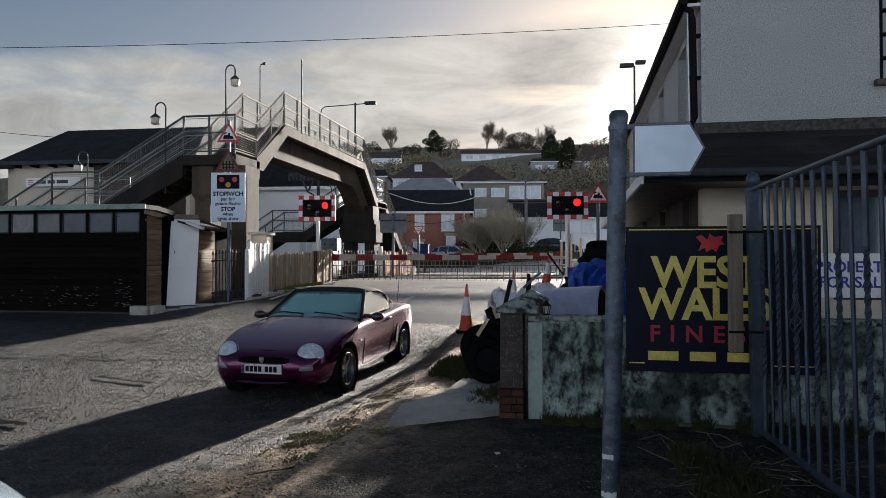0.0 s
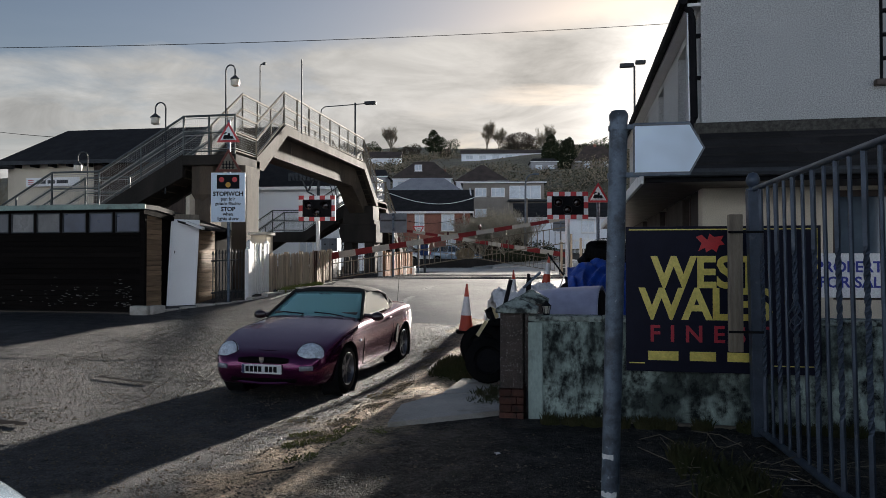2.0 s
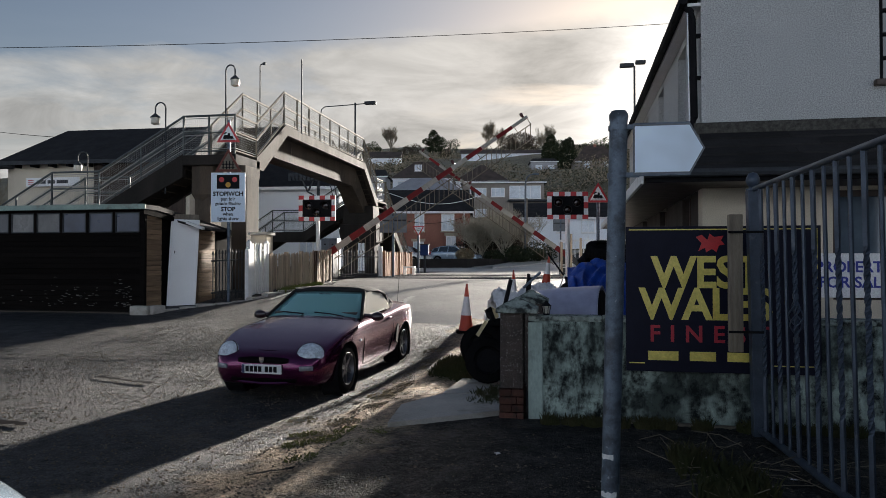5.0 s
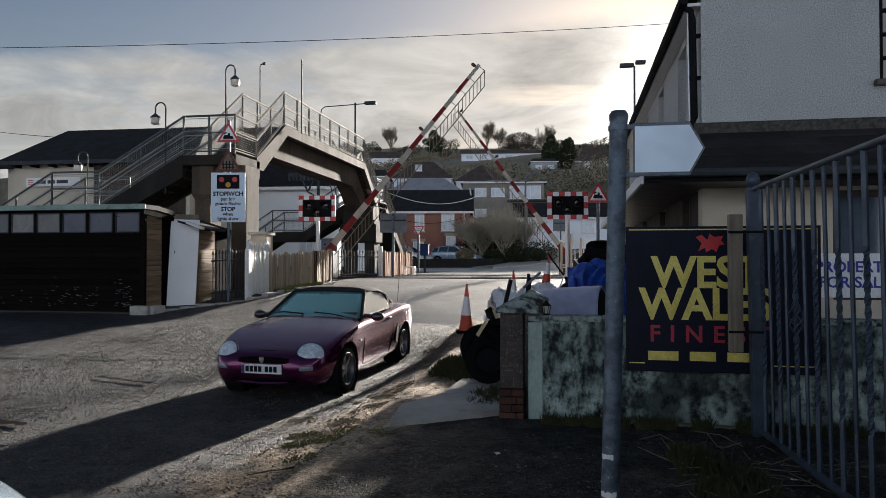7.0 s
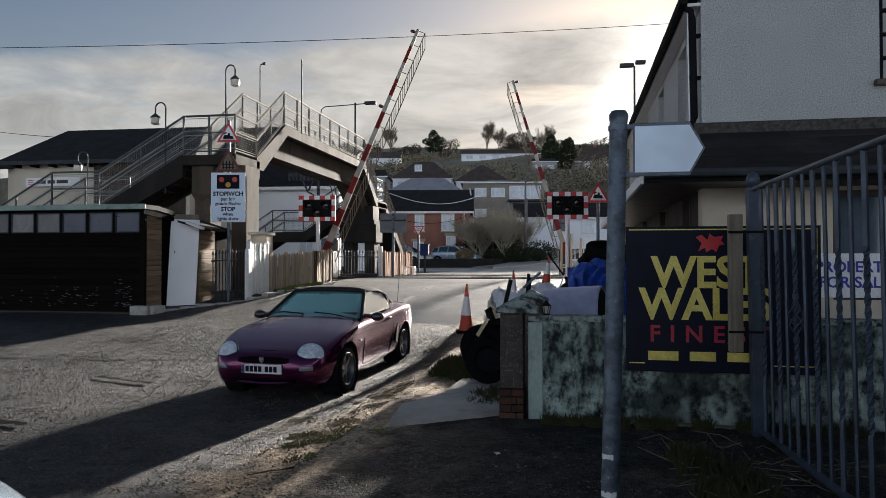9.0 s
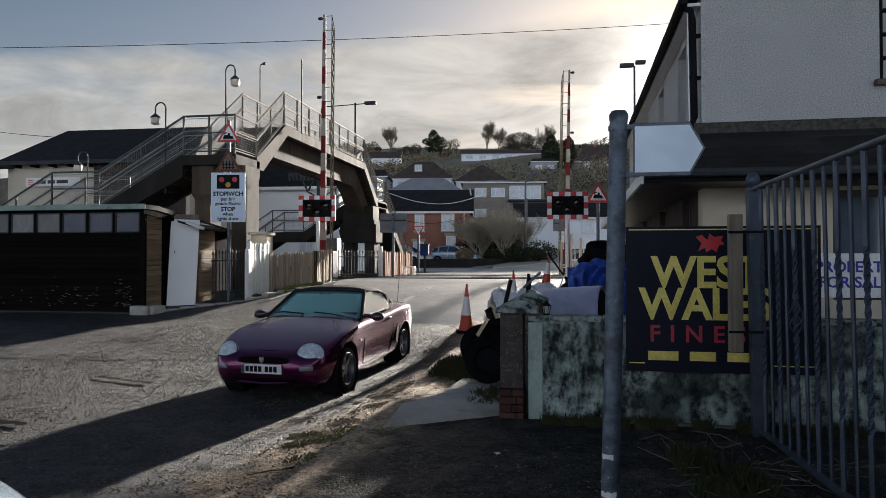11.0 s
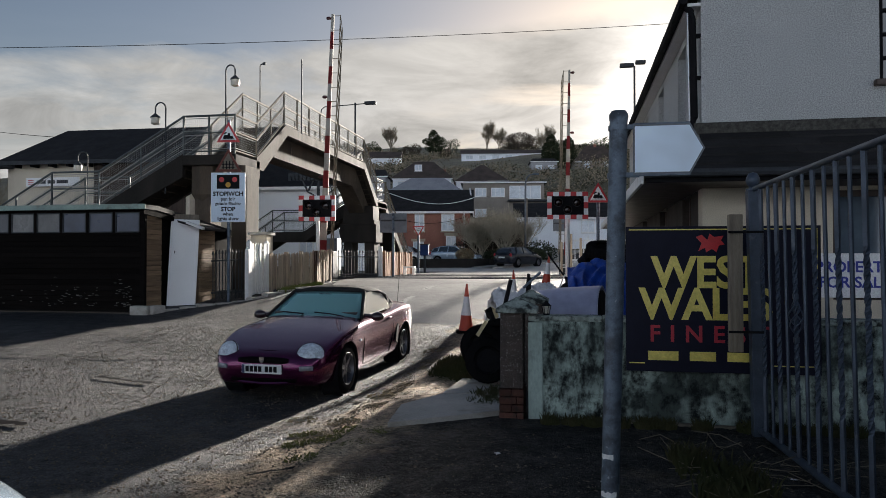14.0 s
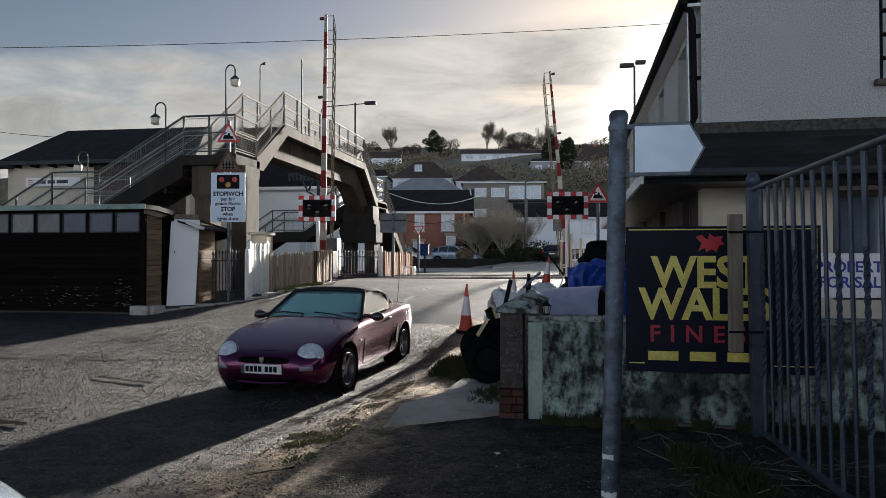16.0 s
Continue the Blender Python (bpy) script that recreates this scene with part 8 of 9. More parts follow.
tube(bm, [(0, 0, 0), (0.02, 0, 6.6), (0.12, 0, 7.1), (0.4, 0, 7.35), (0.8, 0, 7.4)], 0.09, 8, 0.05)
part("pole", bm, M_GREYS, sl, smooth=True)
bm = B()
box(bm, 0.6, 1.15, -0.12, 0.12, 7.33, 7.48, 0.05)
part("lantern", bm, M_GALV, sl, smooth=True)
sl = thing("street_lamp", pose(2.85, 34.5, 0.75), "twin-headed flat street lamp on a slim pole", "lamp")
bm = B()
rod(bm, (0, 0, 0), (0, 0, 10.0), 0.07, 8, 0.05)
part("pole", bm, M_DKGREY, sl, smooth=True)
for a, b in ((-0.68, -0.02), (0.04, 0.52)):
    bm = B()
    box(bm, a, b, -0.16, 0.16, 9.95 + (0.12 if a > 0 else 0), 10.13 + (0.12 if a > 0 else 0), 0.06)
    part("lantern", bm, M_DKGREY, sl, smooth=True)
tp = thing("telegraph_pole", pose(-4.2, 64, 1.5), "dark timber telegraph pole by the cottage", "pole")
bm = B()
rod(bm, (0, 0, 0), (0, 0, 5.6), 0.13, 8, 0.1)
part("pole", bm, M_OLDWOOD, tp)


def wire(name, a, b, sag, r, label):
    a, b = Vector(a), Vector(b)
    bm = B()
    tube(bm, [a.lerp(b, i / 24) - Vector((0, 0, 4 * sag * (i / 24) * (1 - i / 24))) for i in range(25)], r, 4)
    w = thing(name, pose(0, 0, 0), label, "cable")
    part("cable", bm, M_BLACK, w)


wire("overhead_wire", (-34.0, 18.6, 8.88), (6.9, 33.2, 12.27), 0.42, 0.012, "thin black overhead wire across the yard")
wire("overhead_wire", (-50, 40.0, 12.5), (-26.4, 33.0, 8.0), 0.4, 0.014, "thin black wire to the station roof")
wire("string_lights", (-17.0, 58.6, 6.0), (-9.0, 59.2, 5.2), 0.9, 0.02, "strand of small outdoor lights on the brick house")

# ---- cones, tyres, sheeting and rubbish by the pillar ----
M_ORANGE = material("orange_cone_plastic", (0.50, 0.06, 0.025), (0.38, 0.04, 0.02), 0.5, scale=4, fine=40, c=(0.15, 0.05, 0.03), c_scale=5, c_cut=(0.6, 0.85))
M_REFL = material("white_reflective_sleeve", (0.72, 0.72, 0.74), (0.62, 0.62, 0.64), 0.45, scale=5, fine=40)


def cone(m, h, label):
    c = thing("traffic_cone", m, label, "cone", "traffic cones")
    bm = B()
    w = 0.20 * h
    box(bm, -w, w, -w, w, 0, 0.045, 0.012)
    part("base", bm, M_RUB, c)
    R = lambda z: 0.155 * h * (1 - z / (h * 1.12))
    for name, z0, z1, mt in (("lower_band", 0.045, h * 0.36, M_ORANGE), ("sleeve", h * 0.36, h * 0.74, M_REFL), ("upper_band", h * 0.74, h, M_ORANGE)):
        bm = B()
        e = 0.003 if name == "sleeve" else 0
        lathe(bm, [(R(z0) + e, z0), (R(z1) + e, z1)] + ([(0, z1)] if z1 == h else []), seg=20)
        part(name, bm, mt, c, smooth=True)
    return c


cone(pose(-1.86, 12.25, 0.27, 0, 1, 12), 0.86, "orange and white traffic cone on the verge")
cone(pose(-1.25, 14.9, 0.61, 0, 0, 0), 0.72, "orange traffic cone beside the road")
cone(pose(-0.72, 18.6, 0.9, 3, 6, 20), 0.78, "orange and white traffic cone leaning on the rubbish")


def tyre(m, r, w, label="worn black tyre stacked by the pillar", name="tyre"):
    t = thing(name, m, label, "tyre", "old tyres")
    bm = B()
    lathe(bm, [(r * 0.62, -w * 0.45), (r * 0.8, -w * 0.5), (r * 0.95, -w * 0.42), (r, -w * 0.28), (r, w * 0.28), (r * 0.95, w * 0.42), (r * 0.8, w * 0.5), (r * 0.62, w * 0.45), (r * 0.6, 0), (r * 0.62, -w * 0.45)], seg=32)
    for k in range(32):
        a = k * math.tau / 32
        box(bm, r * 0.985, r * 1.012, -0.018, 0.018, -w * 0.3, w * 0.3, 0, Matrix.Rotation(a, 4, "Z"))
    part("tread", bm, M_RUB, t, smooth=True)
    bm = B()
    lathe(bm, [(0.0, -w * 0.1), (r * 0.5, -w * 0.12), (r * 0.6, -w * 0.3), (r * 0.6, w * 0.3), (r * 0.5, w * 0.1), (0, w * 0.1)], seg=24)
    part("wheel_disc", bm, M_BLACK, t, smooth=True)
    return t


tyre(pose(-1.02, 8.45, 0.34, 80, 0, 8), 0.27, 0.18)
tyre(pose(-1.14, 8.85, 0.46, 76, 0, 14), 0.27, 0.2)
tyre(pose(-0.95, 8.95, 0.52, 70, 0, -8), 0.28, 0.2)
tyre(pose(0.62, 12.6, 1.68, 14, 8, 0), 0.42, 0.26, "large black tyre lying on the pile")
M_CREAMP = material("cream_plastic", (0.62, 0.52, 0.30), (0.5, 0.42, 0.24), 0.5, scale=6)
bx = thing("plastic_crate", pose(-0.95, 8.42, 0.86, 14, -28, 30) @ Matrix.Scale(0.66, 4), "cream and black open plastic box on the tyres", "box")
for q, mt in (((-0.075, -0.068, -0.09, 0.09, 0, 0.17), M_BLACK), ((0.068, 0.075, -0.09, 0.09, 0, 0.17), M_CREAMP), ((-0.068, 0.0, -0.09, -0.083, 0, 0.17), M_BLACK), ((0.001, 0.068, -0.09, -0.083, 0, 0.17), M_CREAMP), ((-0.068, 0.068, 0.083, 0.09, 0, 0.17), M_BLACK)):
    bm = B()
    box(bm, *q, 0.002)
    part("side", bm, mt, bx)
bm = B()
box(bm, -0.068, 0.068, -0.083, 0.083, 0.0, 0.01)
part("bottom", bm, M_BLACK, bx)
lt = thing("cream_lath", pose(-1.14, 8.40, 0.64, 0, 32, 10) @ Matrix.Scale(0.7, 4), "short cream plastic strip on the tyres", "strip")
bm = B()
box(bm, -0.03, 0.03, -0.012, 0.012, 0, 0.3, 0.004)
part("strip", bm, M_CREAMP, lt)


def sheet(name, m, fn, nu, nv, mat, label, category, th=0.012, parent=None):
    """A draped sheet: fn(u, v) gives a point for u, v in 0..1."""
    t = thing(name, m, label, category)
    bm = B()
    grid(bm, [[fn(i / nu, j / nv) for i in range(nu + 1)] for j in range(nv + 1)])
    solid(part("sheet", bm, mat, t, smooth=True), th)
    return t


def crumple(u, v, amp, s=4.0, k=0):
    return amp * (noise.noise((u * s, v * s, k)) + 0.5 * noise.noise((u * s * 2.3, v * s * 2.3, k + 5)))


M_PVC = material("pale_grey_plastic_sheet", (0.36, 0.37, 0.49), (0.27, 0.28, 0.40), 0.4, scale=1.2, fine=4, bump=0.02)
M_WSHEET = material("dirty_white_sheeting", (0.66, 0.66, 0.68), (0.5, 0.5, 0.52), 0.5, scale=3, fine=30, bump=0.2, c=(0.3, 0.3, 0.3), c_scale=3, c_cut=(0.6, 0.8))


def half_roll(u, v):
    a = math.pi * (1.12 * v - 0.06)
    r = 0.43 + crumple(u, v, 0.018, 3, 1)
    return (-0.42 + 0.84 * u, -r * 0.95 * math.cos(a), 0.40 + r * math.sin(a) * (0.98 + 0.06 * u))


sheet("covered_drum", pose(-0.02, 9.3, 0.35, 0, -3, -12), half_roll, 24, 20, M_PVC, "pale grey plastic cover bent over a drum", "cover")
dm = thing("drum", pose(-0.02, 9.3, 0.02, 0, 0, -12), "dark storage drum under the plastic cover", "drum")
bm = B()
rod(bm, (-0.39, 0, 0.75), (0.40, 0, 0.78), 0.36, 24)
box(bm, -0.35, 0.35, -0.3, 0.3, 0.0, 0.5, 0.02)
part("drum_body", bm, M_BLACK, dm)
sheet("blue_tarpaulin", pose(0.36, 11.2, 0.0, 0, 0, 6), lambda u, v: (-0.52 + 1.4 * u + 0.12 * v, -0.75 + 1.4 * v + crumple(u, v, 0.05, 3, 7), 1.27 - 1.15 * (1 - v) ** 2 * (0.8 + 0.2 * u) + 0.26 * math.sin(0.5 + 2.4 * u) * v + crumple(u, v, 0.045, 5, 9) + 0.035 * math.sin(44 * u + 9 * noise.noise((u * 3, v * 3, 1))) + crumple(u, v, 0.035, 14, 5)), 90, 50, M_TARP, "crumpled blue tarpaulin over the rubbish pile", "tarpaulin", 0.006)
sheet("white_sheeting", pose(-0.84, 10.75, 0.44, 0, 0, 20), lambda u, v: (-0.42 + 0.95 * u, -0.45 + 0.9 * v, 0.24 + 0.46 * math.sin(math.pi * min(1, v * 1.1 + 0.02)) * (0.72 + 0.45 * u) + crumple(u, v, 0.16, 4, 3) + crumple(u, v, 0.06, 11, 8)), 50, 44, M_WSHEET, "crumpled dirty white plastic sheeting", "sheeting", 0.006)
sheet("black_sheeting", pose(-0.2, 12.4, 0.3, 0, 0, 0), lambda u, v: (-0.5 + 1.9 * u, -0.8 + 1.8 * v, 0.25 + 0.45 * math.sin(math.pi * v) * math.sin(math.pi * (0.1 + 0.85 * u)) + crumple(u, v, 0.25, 5, 11)), 26, 22, M_BLACK, "crumpled black plastic over the rubbish pile", "sheeting", 0.006)
rp = thing("rubbish_heap", pose(-0.2, 11.0, 0.0), "dark heap of rubbish bags by the wall", "rubbish")
rnd = random.Random(21)
for k in range(9):
    bm = B()
    x, y = -0.45 + 0.28 * (k % 4) + rnd.uniform(-0.1, 0.1), -0.9 + 0.85 * (k // 4)
    vs = ball(bm, (x + 0.2, y + 0.6, 0.32 + 0.1 * (k % 3)), 0.36, 12, (1, 1, 0.95))
    for v in vs:
        v.co += v.co.normalized() * 0.09 * noise.noise(v.co * 4.0 + Vector((k, 0, 0)))
    part("bag", bm, M_BLACK, rp, smooth=True)
hb = thing("rubbish_bags", pose(0.25, 12.9, 0.9), "black rubbish bags heaped behind the tarpaulin", "rubbish")
for x, y, z, r in ((-0.05, 0.0, 0.66, 0.12), (0.16, 0.1, 0.66, 0.15), (0.5, 0.1, 0.36, 0.32), (0.05, 0.1, 0.25, 0.34), (0.8, 0.2, 0.2, 0.4), (0.3, 0.3, -0.1, 0.6)):
    bm = B()
    for v in ball(bm, (x, y, z), r, 14, (1, 0.9, 0.85)):
        v.co += (v.co - Vector((x, y, z))).normalized() * 0.12 * noise.noise(v.co * 6.0)
    part("bag", bm, M_BLACK, hb, smooth=True)
pb = thing("loose_poles", pose(-0.35, 12.1, 0.25), "grey and black poles stuck in the pile", "poles")
for a, b, r, mt in (((-0.09, 0.0, 1.41), (0.22, 0.0, 0.98), 0.015, M_BLACK), ((0.06, -0.3, 0.70), (0.2, -0.3, 1.05), 0.013, M_WHITE), ((-0.62, -2.3, 0.55), (-0.52, -2.2, 1.02), 0.03, M_BLACK), ((-0.30, -1.9, 0.8), (-0.28, -1.9, 1.04), 0.038, M_BLACK), ((-0.29, -1.9, 1.04), (-0.29, -1.9, 1.10), 0.024, M_BLACK), ((-0.36, -2.0, 0.9), (-0.12, -1.9, 1.12), 0.02, M_GALV)):
    bm = B()
    rod(bm, a, b, r, 8)
    part("pole", bm, mt, pb)
ln = thing("wall_lantern", pose(-0.27, 7.06, 1.005) @ Matrix.Scale(0.75, 4), "small black lantern on the garden wall", "lantern")
bm = B()
lathe(bm, [(0.0, 0.0), (0.045, 0.0), (0.04, 0.02), (0.0, 0.02)], seg=6)
lathe(bm, [(0.07, 0.12), (0.03, 0.16), (0.012, 0.19), (0, 0.19)], seg=6)
for k in range(6):
    a = k * math.tau / 6
    rod(bm, (0.038 * math.cos(a), 0.038 * math.sin(a), 0.015), (0.06 * math.cos(a), 0.06 * math.sin(a), 0.125), 0.005, 4)
part("frame", bm, M_BLACK, ln)
bm = B()
lathe(bm, [(0.034, 0.02), (0.052, 0.12)], seg=6)
part("pane", bm, M_GLOBE, ln)
# white railings beyond the line
wr = thing("white_railing", pose(-0.55, 33.4, 0.9), "white painted station railings beyond the crossing", "railing")
for i in range(19):
    bm = B()
    box(bm, i * 0.2 - 0.02, i * 0.2 + 0.02, -0.015, 0.015, 0.5, 1.78 if i % 6 == 0 else 1.62, 0.004)
    part("baluster", bm, M_WHITE, wr)
for z in (0.6, 1.5):
    bm = B()
    box(bm, -0.1, 3.8, 0.018, 0.06, z, z + 0.08, 0.006)
    part("rail", bm, M_WHITE, wr)
hp = thing("hand_pole", pose(-0.1, 26.5, 0.9), "weathered timber posts beside the far barrier", "post")
for x, h in ((-0.35, 1.3), (0.0, 1.6), (0.35, 1.45)):
    bm = B()
    rod(bm, (x, 0, 0), (x, 0, h), 0.045, 8)
    part("post", bm, M_FENCE, hp)

# ---- paving details ----
cs = thing("concrete_slab", pose(0, 0, 0), "cracked pale concrete slabs at the gateway", "slab")
for q in ([(-1.45, 7.78), (-0.72, 7.86), (-0.82, 8.85), (-1.38, 8.78)], [(-1.68, 6.28), (-0.72, 6.98), (-0.72, 7.82), (-1.46, 7.74), (-1.75, 7.1)]):
    bm = B()
    prism(bm, q, -0.02, 0.062, "z")
    part("slab", bm, M_CONCL, cs)
rl = thing("crossing_rails", pose(0, 0, 0), "steel rails set flush in the crossing", "rails")
for y in (22.6, 24.05, 26.1, 27.55):
    bm = B()
    box(bm, -40, 12, y - 0.035, y + 0.035, 0.8, 0.965)
    part("rail", bm, M_DKGREY, rl)
M_LINE = material("worn_white_road_paint", (0.55, 0.54, 0.51), (0.40, 0.39, 0.37), 0.6, scale=6, fine=40, c=(0.12, 0.12, 0.115), c_scale=9, c_cut=(0.5, 0.62))
rm = thing("road_marking", pose(0, 0, 0), "worn white road markings before the crossing", "marking", kind="structure")
for x0, x1, y0, y1 in ((-6.8, -3.6, 19.9, 20.15), (-3.75, -3.6, 17.2, 18.2), (-3.75, -3.6, 15.0, 16.0), (-6.9, -6.8, 15.2, 19.7), (-6.6, -0.6, 29.9, 30.1)):
    bm = B()
    n = 6
    vs = [[bm.verts.new((x, y, gz(x, y) + 0.036)) for x in np.linspace(x0, x1, 3)] for y in np.linspace(y0, y1, n)]
    for a, b in zip(vs, vs[1:]):
        for i in range(2):
            bm.faces.new((a[i], a[i + 1], b[i + 1], b[i]))
    part("line", bm, M_LINE, rm)


def crack(pts, w, seed):
    """A ragged dark seam in the tarmac."""
    rnd = random.Random(seed)
    bm = B()
    prev = None
    for (x0, y0), (x1, y1) in zip(pts, pts[1:]):
        n = max(3, int(math.hypot(x1 - x0, y1 - y0) / 0.06))
        for i in range(n):
            f = i / n
            x, y = x0 + (x1 - x0) * f + rnd.uniform(-0.02, 0.02), y0 + (y1 - y0) * f + rnd.uniform(-0.02, 0.02)
            k = w * rnd.uniform(0.15, 1.0)
            z = gz(x, y) + 0.026 + 0.008 * noise.noise((x * 0.9, y * 0.9, 0))
            ring = [bm.verts.new((x, y - k, z)), bm.verts.new((x, y + k, z))]
            if prev:
                bm.faces.new((prev[0], prev[1], ring[1], ring[0]))
            prev = ring
    return bm


ck = thing("tarmac_cracks", pose(0, 0, 0), "ragged dark cracks and seams in the tarmac", "crack", kind="structure")
for pts, w, sd in (([(-8.6, 8.4), (-7.2, 9.1), (-5.81, 10.05)], 0.05, 1), ([(-6.2, 8.35), (-5.3, 8.32)], 0.08, 2), ([(-6.0, 6.1), (-5.2, 6.05)], 0.08, 3), ([(-2.35, 4.86), (-2.0, 4.98)], 0.05, 4), ([(-2.2, 10.9), (-1.3, 11.5)], 0.05, 5), ([(-10.1, 10.98), (-8.4, 12.4), (-6.8, 14.02)], 0.03, 6)):
    part("crack", crack(pts, w, sd), M_SEAM, ck)


# ---- weeds and litter ----
M_GRASS = material("rough_grass_blade", (0.030, 0.038, 0.012), (0.055, 0.046, 0.022), 0.9, scale=2, fine=20, bump=0)


def blades(name, spots, per, hgt, seed, label, mat):
    rs = np.random.RandomState(seed)
    V, F = [], []
    for x, y, r in spots:
        for _ in range(per):
            a, q = rs.rand() * math.tau, r * math.sqrt(rs.rand())
            px, py = x + q * math.cos(a), y + q * math.sin(a)
            z = gz(px, py)
            h = hgt * (0.4 + rs.rand())
            b = rs.rand() * math.tau
            lx, ly = math.cos(b) * h * rs.uniform(0.2, 0.8), math.sin(b) * h * rs.uniform(0.2, 0.8)
            w = 0.006 + 0.004 * rs.rand()
            o = len(V)
            V += [(px - w, py, z), (px + w, py, z), (px + lx * 0.4 + w * 0.7, py + ly * 0.4, z + h * 0.6), (px + lx * 0.4 - w * 0.7, py + ly * 0.4, z + h * 0.6), (px + lx, py + ly, z + h)]
            F += [(o, o + 1, o + 2, o + 3), (o + 3, o + 2, o + 4)]
    me = bpy.data.meshes.new(name)
    me.from_pydata(V, [], F)
    me.materials.append(mat)
    tagged(new(name, me), label, "grass", kind="stuff")


rs = np.random.RandomState(3)
blades("grass_tufts", [(1.0, 5.3, 0.28), (1.12, 4.95, 0.2), (0.85, 5.6, 0.15), (0.95, 4.75, 0.2)], 170, 0.14, 1, "rough grass tufts beside the gate", M_GRASS)
blades("verge_grass", [(-0.95 + 0.3 * rs.rand(), 7.1 + 1.6 * rs.rand(), 0.2) for _ in range(10)] + [(-0.5 + 3.0 * rs.rand(), 6.72, 0.09) for _ in range(16)] + [(-1.3 - 0.25 * rs.rand(), 9.3 + 1.2 * rs.rand(), 0.2) for _ in range(7)], 130, 0.09, 2, "short verge grass along the wall foot", M_GRASS)
blades("moss_patches", [(-2.0 + 0.5 * rs.randn() * 0.4, 5.2 + 1.4 * rs.rand(), 0.14) for _ in range(9)], 110, 0.018, 3, "low moss and grass in the gravel", material("olive_moss", (0.14, 0.14, 0.045), (0.09, 0.09, 0.03), 0.9, scale=6, fine=40, bump=0))
blades("fence_grass", [(-7.1 + 0.28 * k / 20, 16.5 + 1.9 * k / 20, 0.12) for k in range(20)], 60, 0.12, 4, "grass along the foot of the picket fence", material("bright_verge_grass", (0.13, 0.16, 0.04), (0.10, 0.11, 0.035), 0.8, bump=0))


blades("dry_litter", [(-1.9 + 0.55 * rs.randn() * 0.5, 5.6 + 5.6 * rs.rand(), 0.16) for _ in range(46)], 110, 0.009, 5, "dry grass and leaf litter on the verge", material("dry_leaf_litter", (0.32, 0.26, 0.16), (0.12, 0.095, 0.06), 0.9, scale=9, fine=40, bump=0))
blades("bank_grass", [(-1.75 + 0.8 * rs.rand(), 8.9 + 1.3 * rs.rand(), 0.2) for _ in range(20)], 150, 0.08, 6, "rough grass on the bank beside the tyres", M_GRASS)


def build_pebbles():
    rs = np.random.RandomState(11)
    V, F = [], []
    base = [(1, 0, 0), (-1, 0, 0), (0, 1, 0), (0, -1, 0), (0, 0, 1), (0, 0, -1)]
    faces = [(0, 2, 4), (2, 1, 4), (1, 3, 4), (3, 0, 4), (2, 0, 5), (1, 2, 5), (3, 1, 5), (0, 3, 5)]
    for _ in range(24000):
        y = 3.6 + 8.5 * rs.rand() ** 1.4
        x = rs.uniform(-2.3, 2.4) if rs.rand() < 0.55 else rs.uniform(-7.5, -2)
        if y > 6.6 and x > -0.7:
            continue
        s = 0.005 + 0.011 * rs.rand() ** 2.5
        z = gz(x, y) + 0.008
        o = len(V)
        k = rs.uniform(0.6, 1.3, 6)
        V += [(x + b[0] * s * q, y + b[1] * s * q, z + b[2] * s * 0.7 * q) for b, q in zip(base, k)]
        F += [tuple(i + o for i in f) for f in faces]
    me = bpy.data.meshes.new("gravel")
    me.from_pydata(V, [], F)
    me.materials.append(material("gravel_stone", (0.22, 0.185, 0.145), (0.08, 0.07, 0.058), 0.85, scale=9, fine=30, bump=0, spec=0.05))
    tagged(new("gravel", me), "loose grey gravel over the verge", "gravel", kind="stuff")


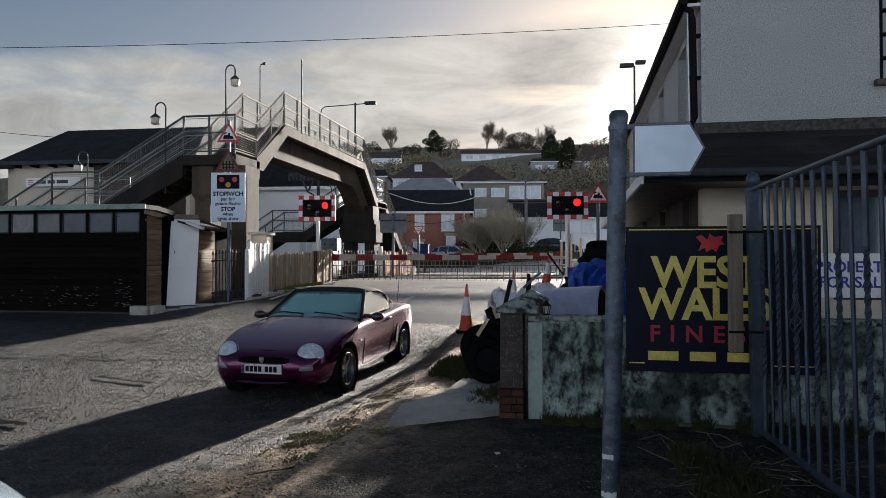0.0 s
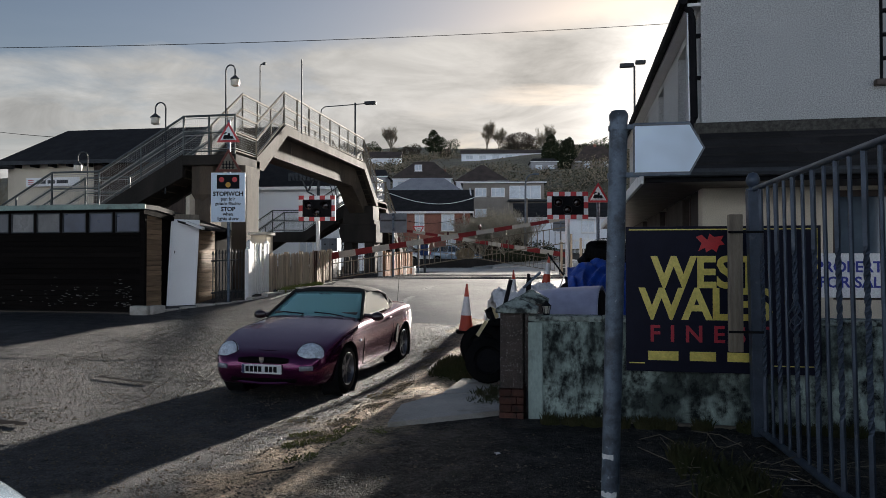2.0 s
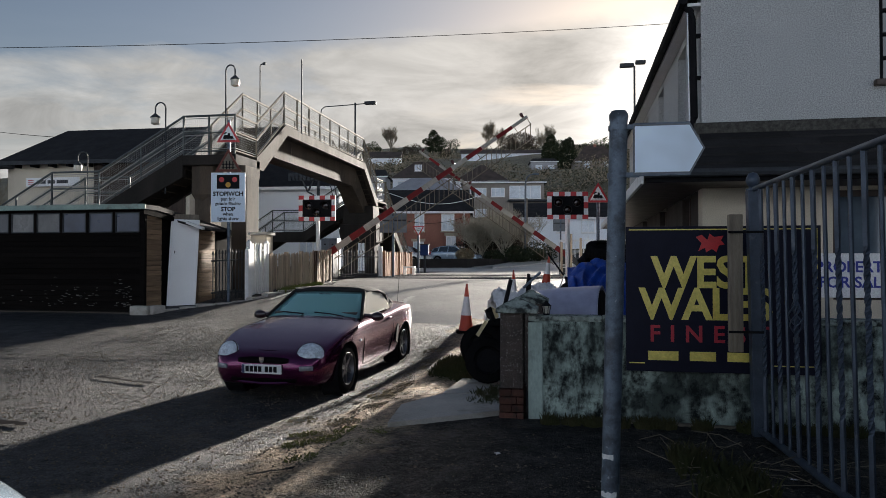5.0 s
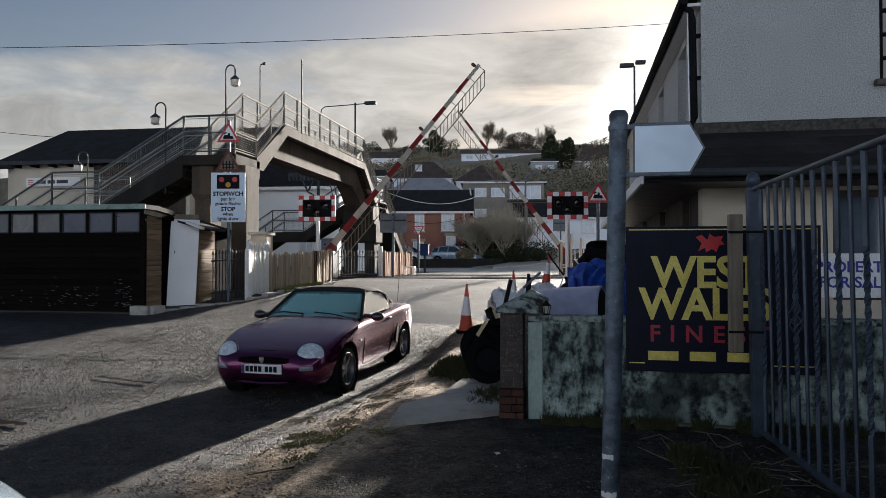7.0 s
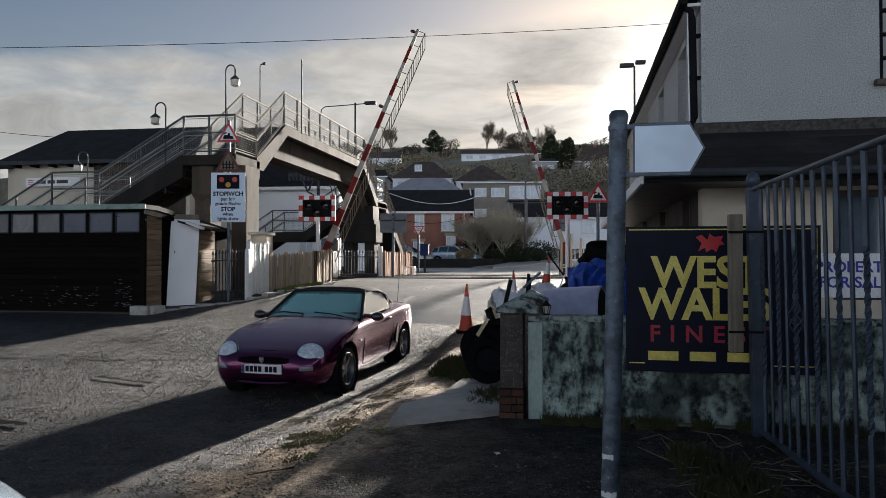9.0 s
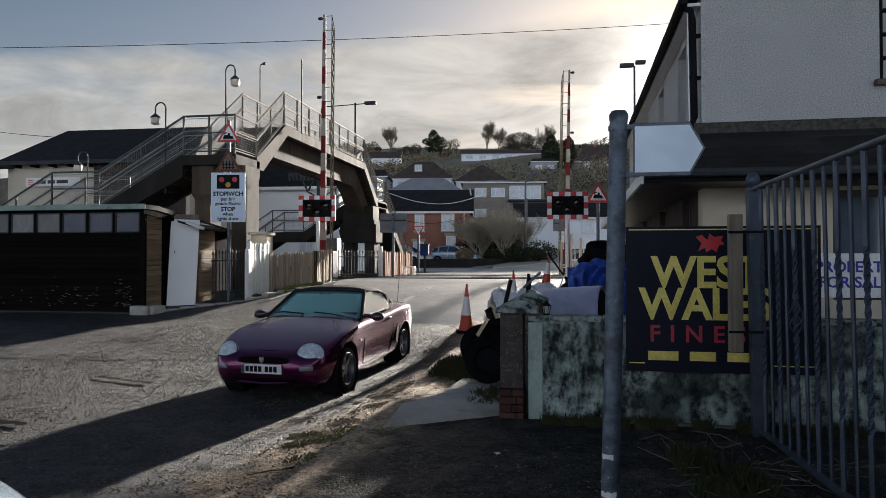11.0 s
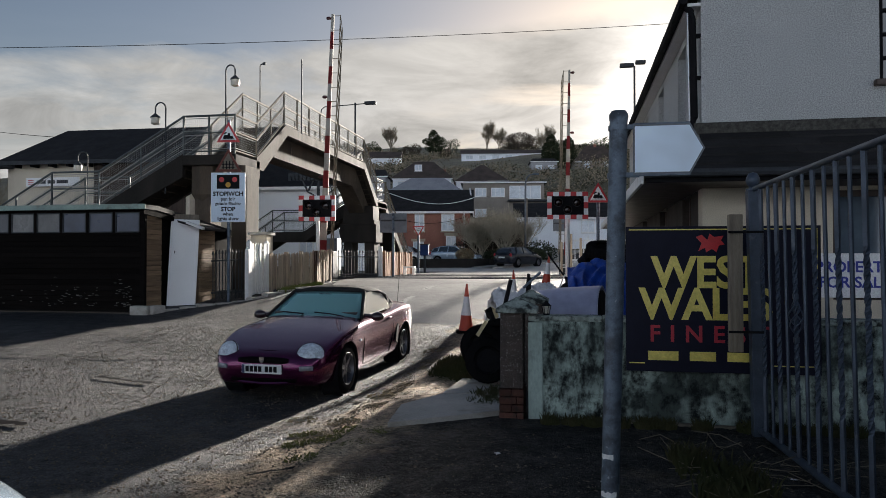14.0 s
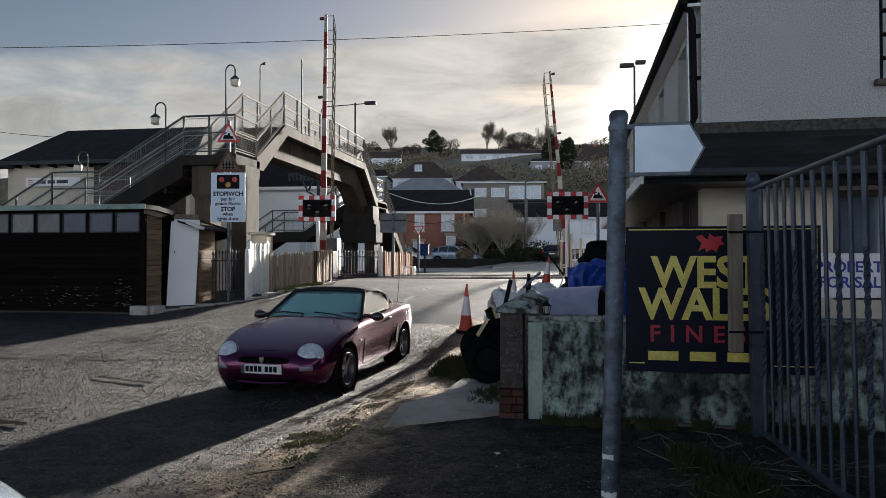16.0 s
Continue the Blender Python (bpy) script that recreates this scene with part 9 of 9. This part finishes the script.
build_pebbles()
tw = thing("fallen_twigs", pose(0, 0, 0), "dry twigs and stems on the ground", "twigs", kind="stuff")
rnd = random.Random(8)
bm = B()
for _ in range(60):
    x, y = rnd.uniform(0.7, 1.9), rnd.uniform(4.4, 6.2)
    a, l = rnd.uniform(0, math.tau), rnd.uniform(0.1, 0.45)
    z = gz(x, y) + 0.02
    tube(bm, [(x, y, z), (x + math.cos(a) * l * 0.5, y + math.sin(a) * l * 0.5, z + rnd.uniform(0, 0.06)), (x + math.cos(a + 0.3) * l, y + math.sin(a + 0.3) * l, z + rnd.uniform(0, 0.12))], 0.003, 4)
part("twig", bm, M_TWIG, tw)
for k, (x, y) in enumerate(((1.02, 5.75), (1.33, 5.02), (-0.6, 5.6), (1.5, 5.3), (0.2, 5.0))):
    lt = thing("litter", pose(x, y, gz(x, y) + 0.02, rnd.uniform(-15, 15), rnd.uniform(-15, 15), rnd.uniform(0, 90)), "scrap of pale litter on the ground", "litter", "litter scraps")
    bm = B()
    grid(bm, [[(-0.022 + 0.044 * i / 4, -0.016 + 0.032 * j / 4, 0.012 * noise.noise((i * 0.7, j * 0.7, k))) for i in range(5)] for j in range(5)])
    solid(part("scrap", bm, M_WPLAS, lt), 0.002)

# ---- pale blue car beside the viewer ----
hatchback("hatchback", pose(-3.3, 0.7, 0.0, 0, 0, 150), M_PALEBLUE, "pale blue hatchback parked close to the viewer", "parked cars")

bc = thing("blue_container", pose(-7.75, 36.5, 0.85, 0, 0, 6), "dark blue steel box on a short post", "container")
bm = B()
box(bm, -0.22, 0.22, -0.2, 0.2, 0.92, 1.48, 0.03)
part("body", bm, material("dark_blue_steel", (0.02, 0.05, 0.17), (0.014, 0.035, 0.12), 0.7, scale=4), bc)
bm = B()
box(bm, -0.24, 0.24, -0.22, 0.22, 1.482, 1.53, 0.015)
part("lid", bm, M_DKGREY, bc)
bm = B()
rod(bm, (0, 0, 0), (0, 0, 0.92), 0.06, 8)
part("post", bm, M_DKGREY, bc)
# ---- unseen plain wall on the gate side, added to cut skylight on the yard ----
bm = B()
box(bm, 4.6, 4.85, -14, 6.9, -0.2, 3.0, 0.02)
tagged(part("skylight_block_wall", bm, M_OLDREND, None), "unseen plain wall added to cut skylight on the yard", "wall", kind="structure")


def motions():
    for ob, rows in MOVES:
        walk(ob, rows)


motions()
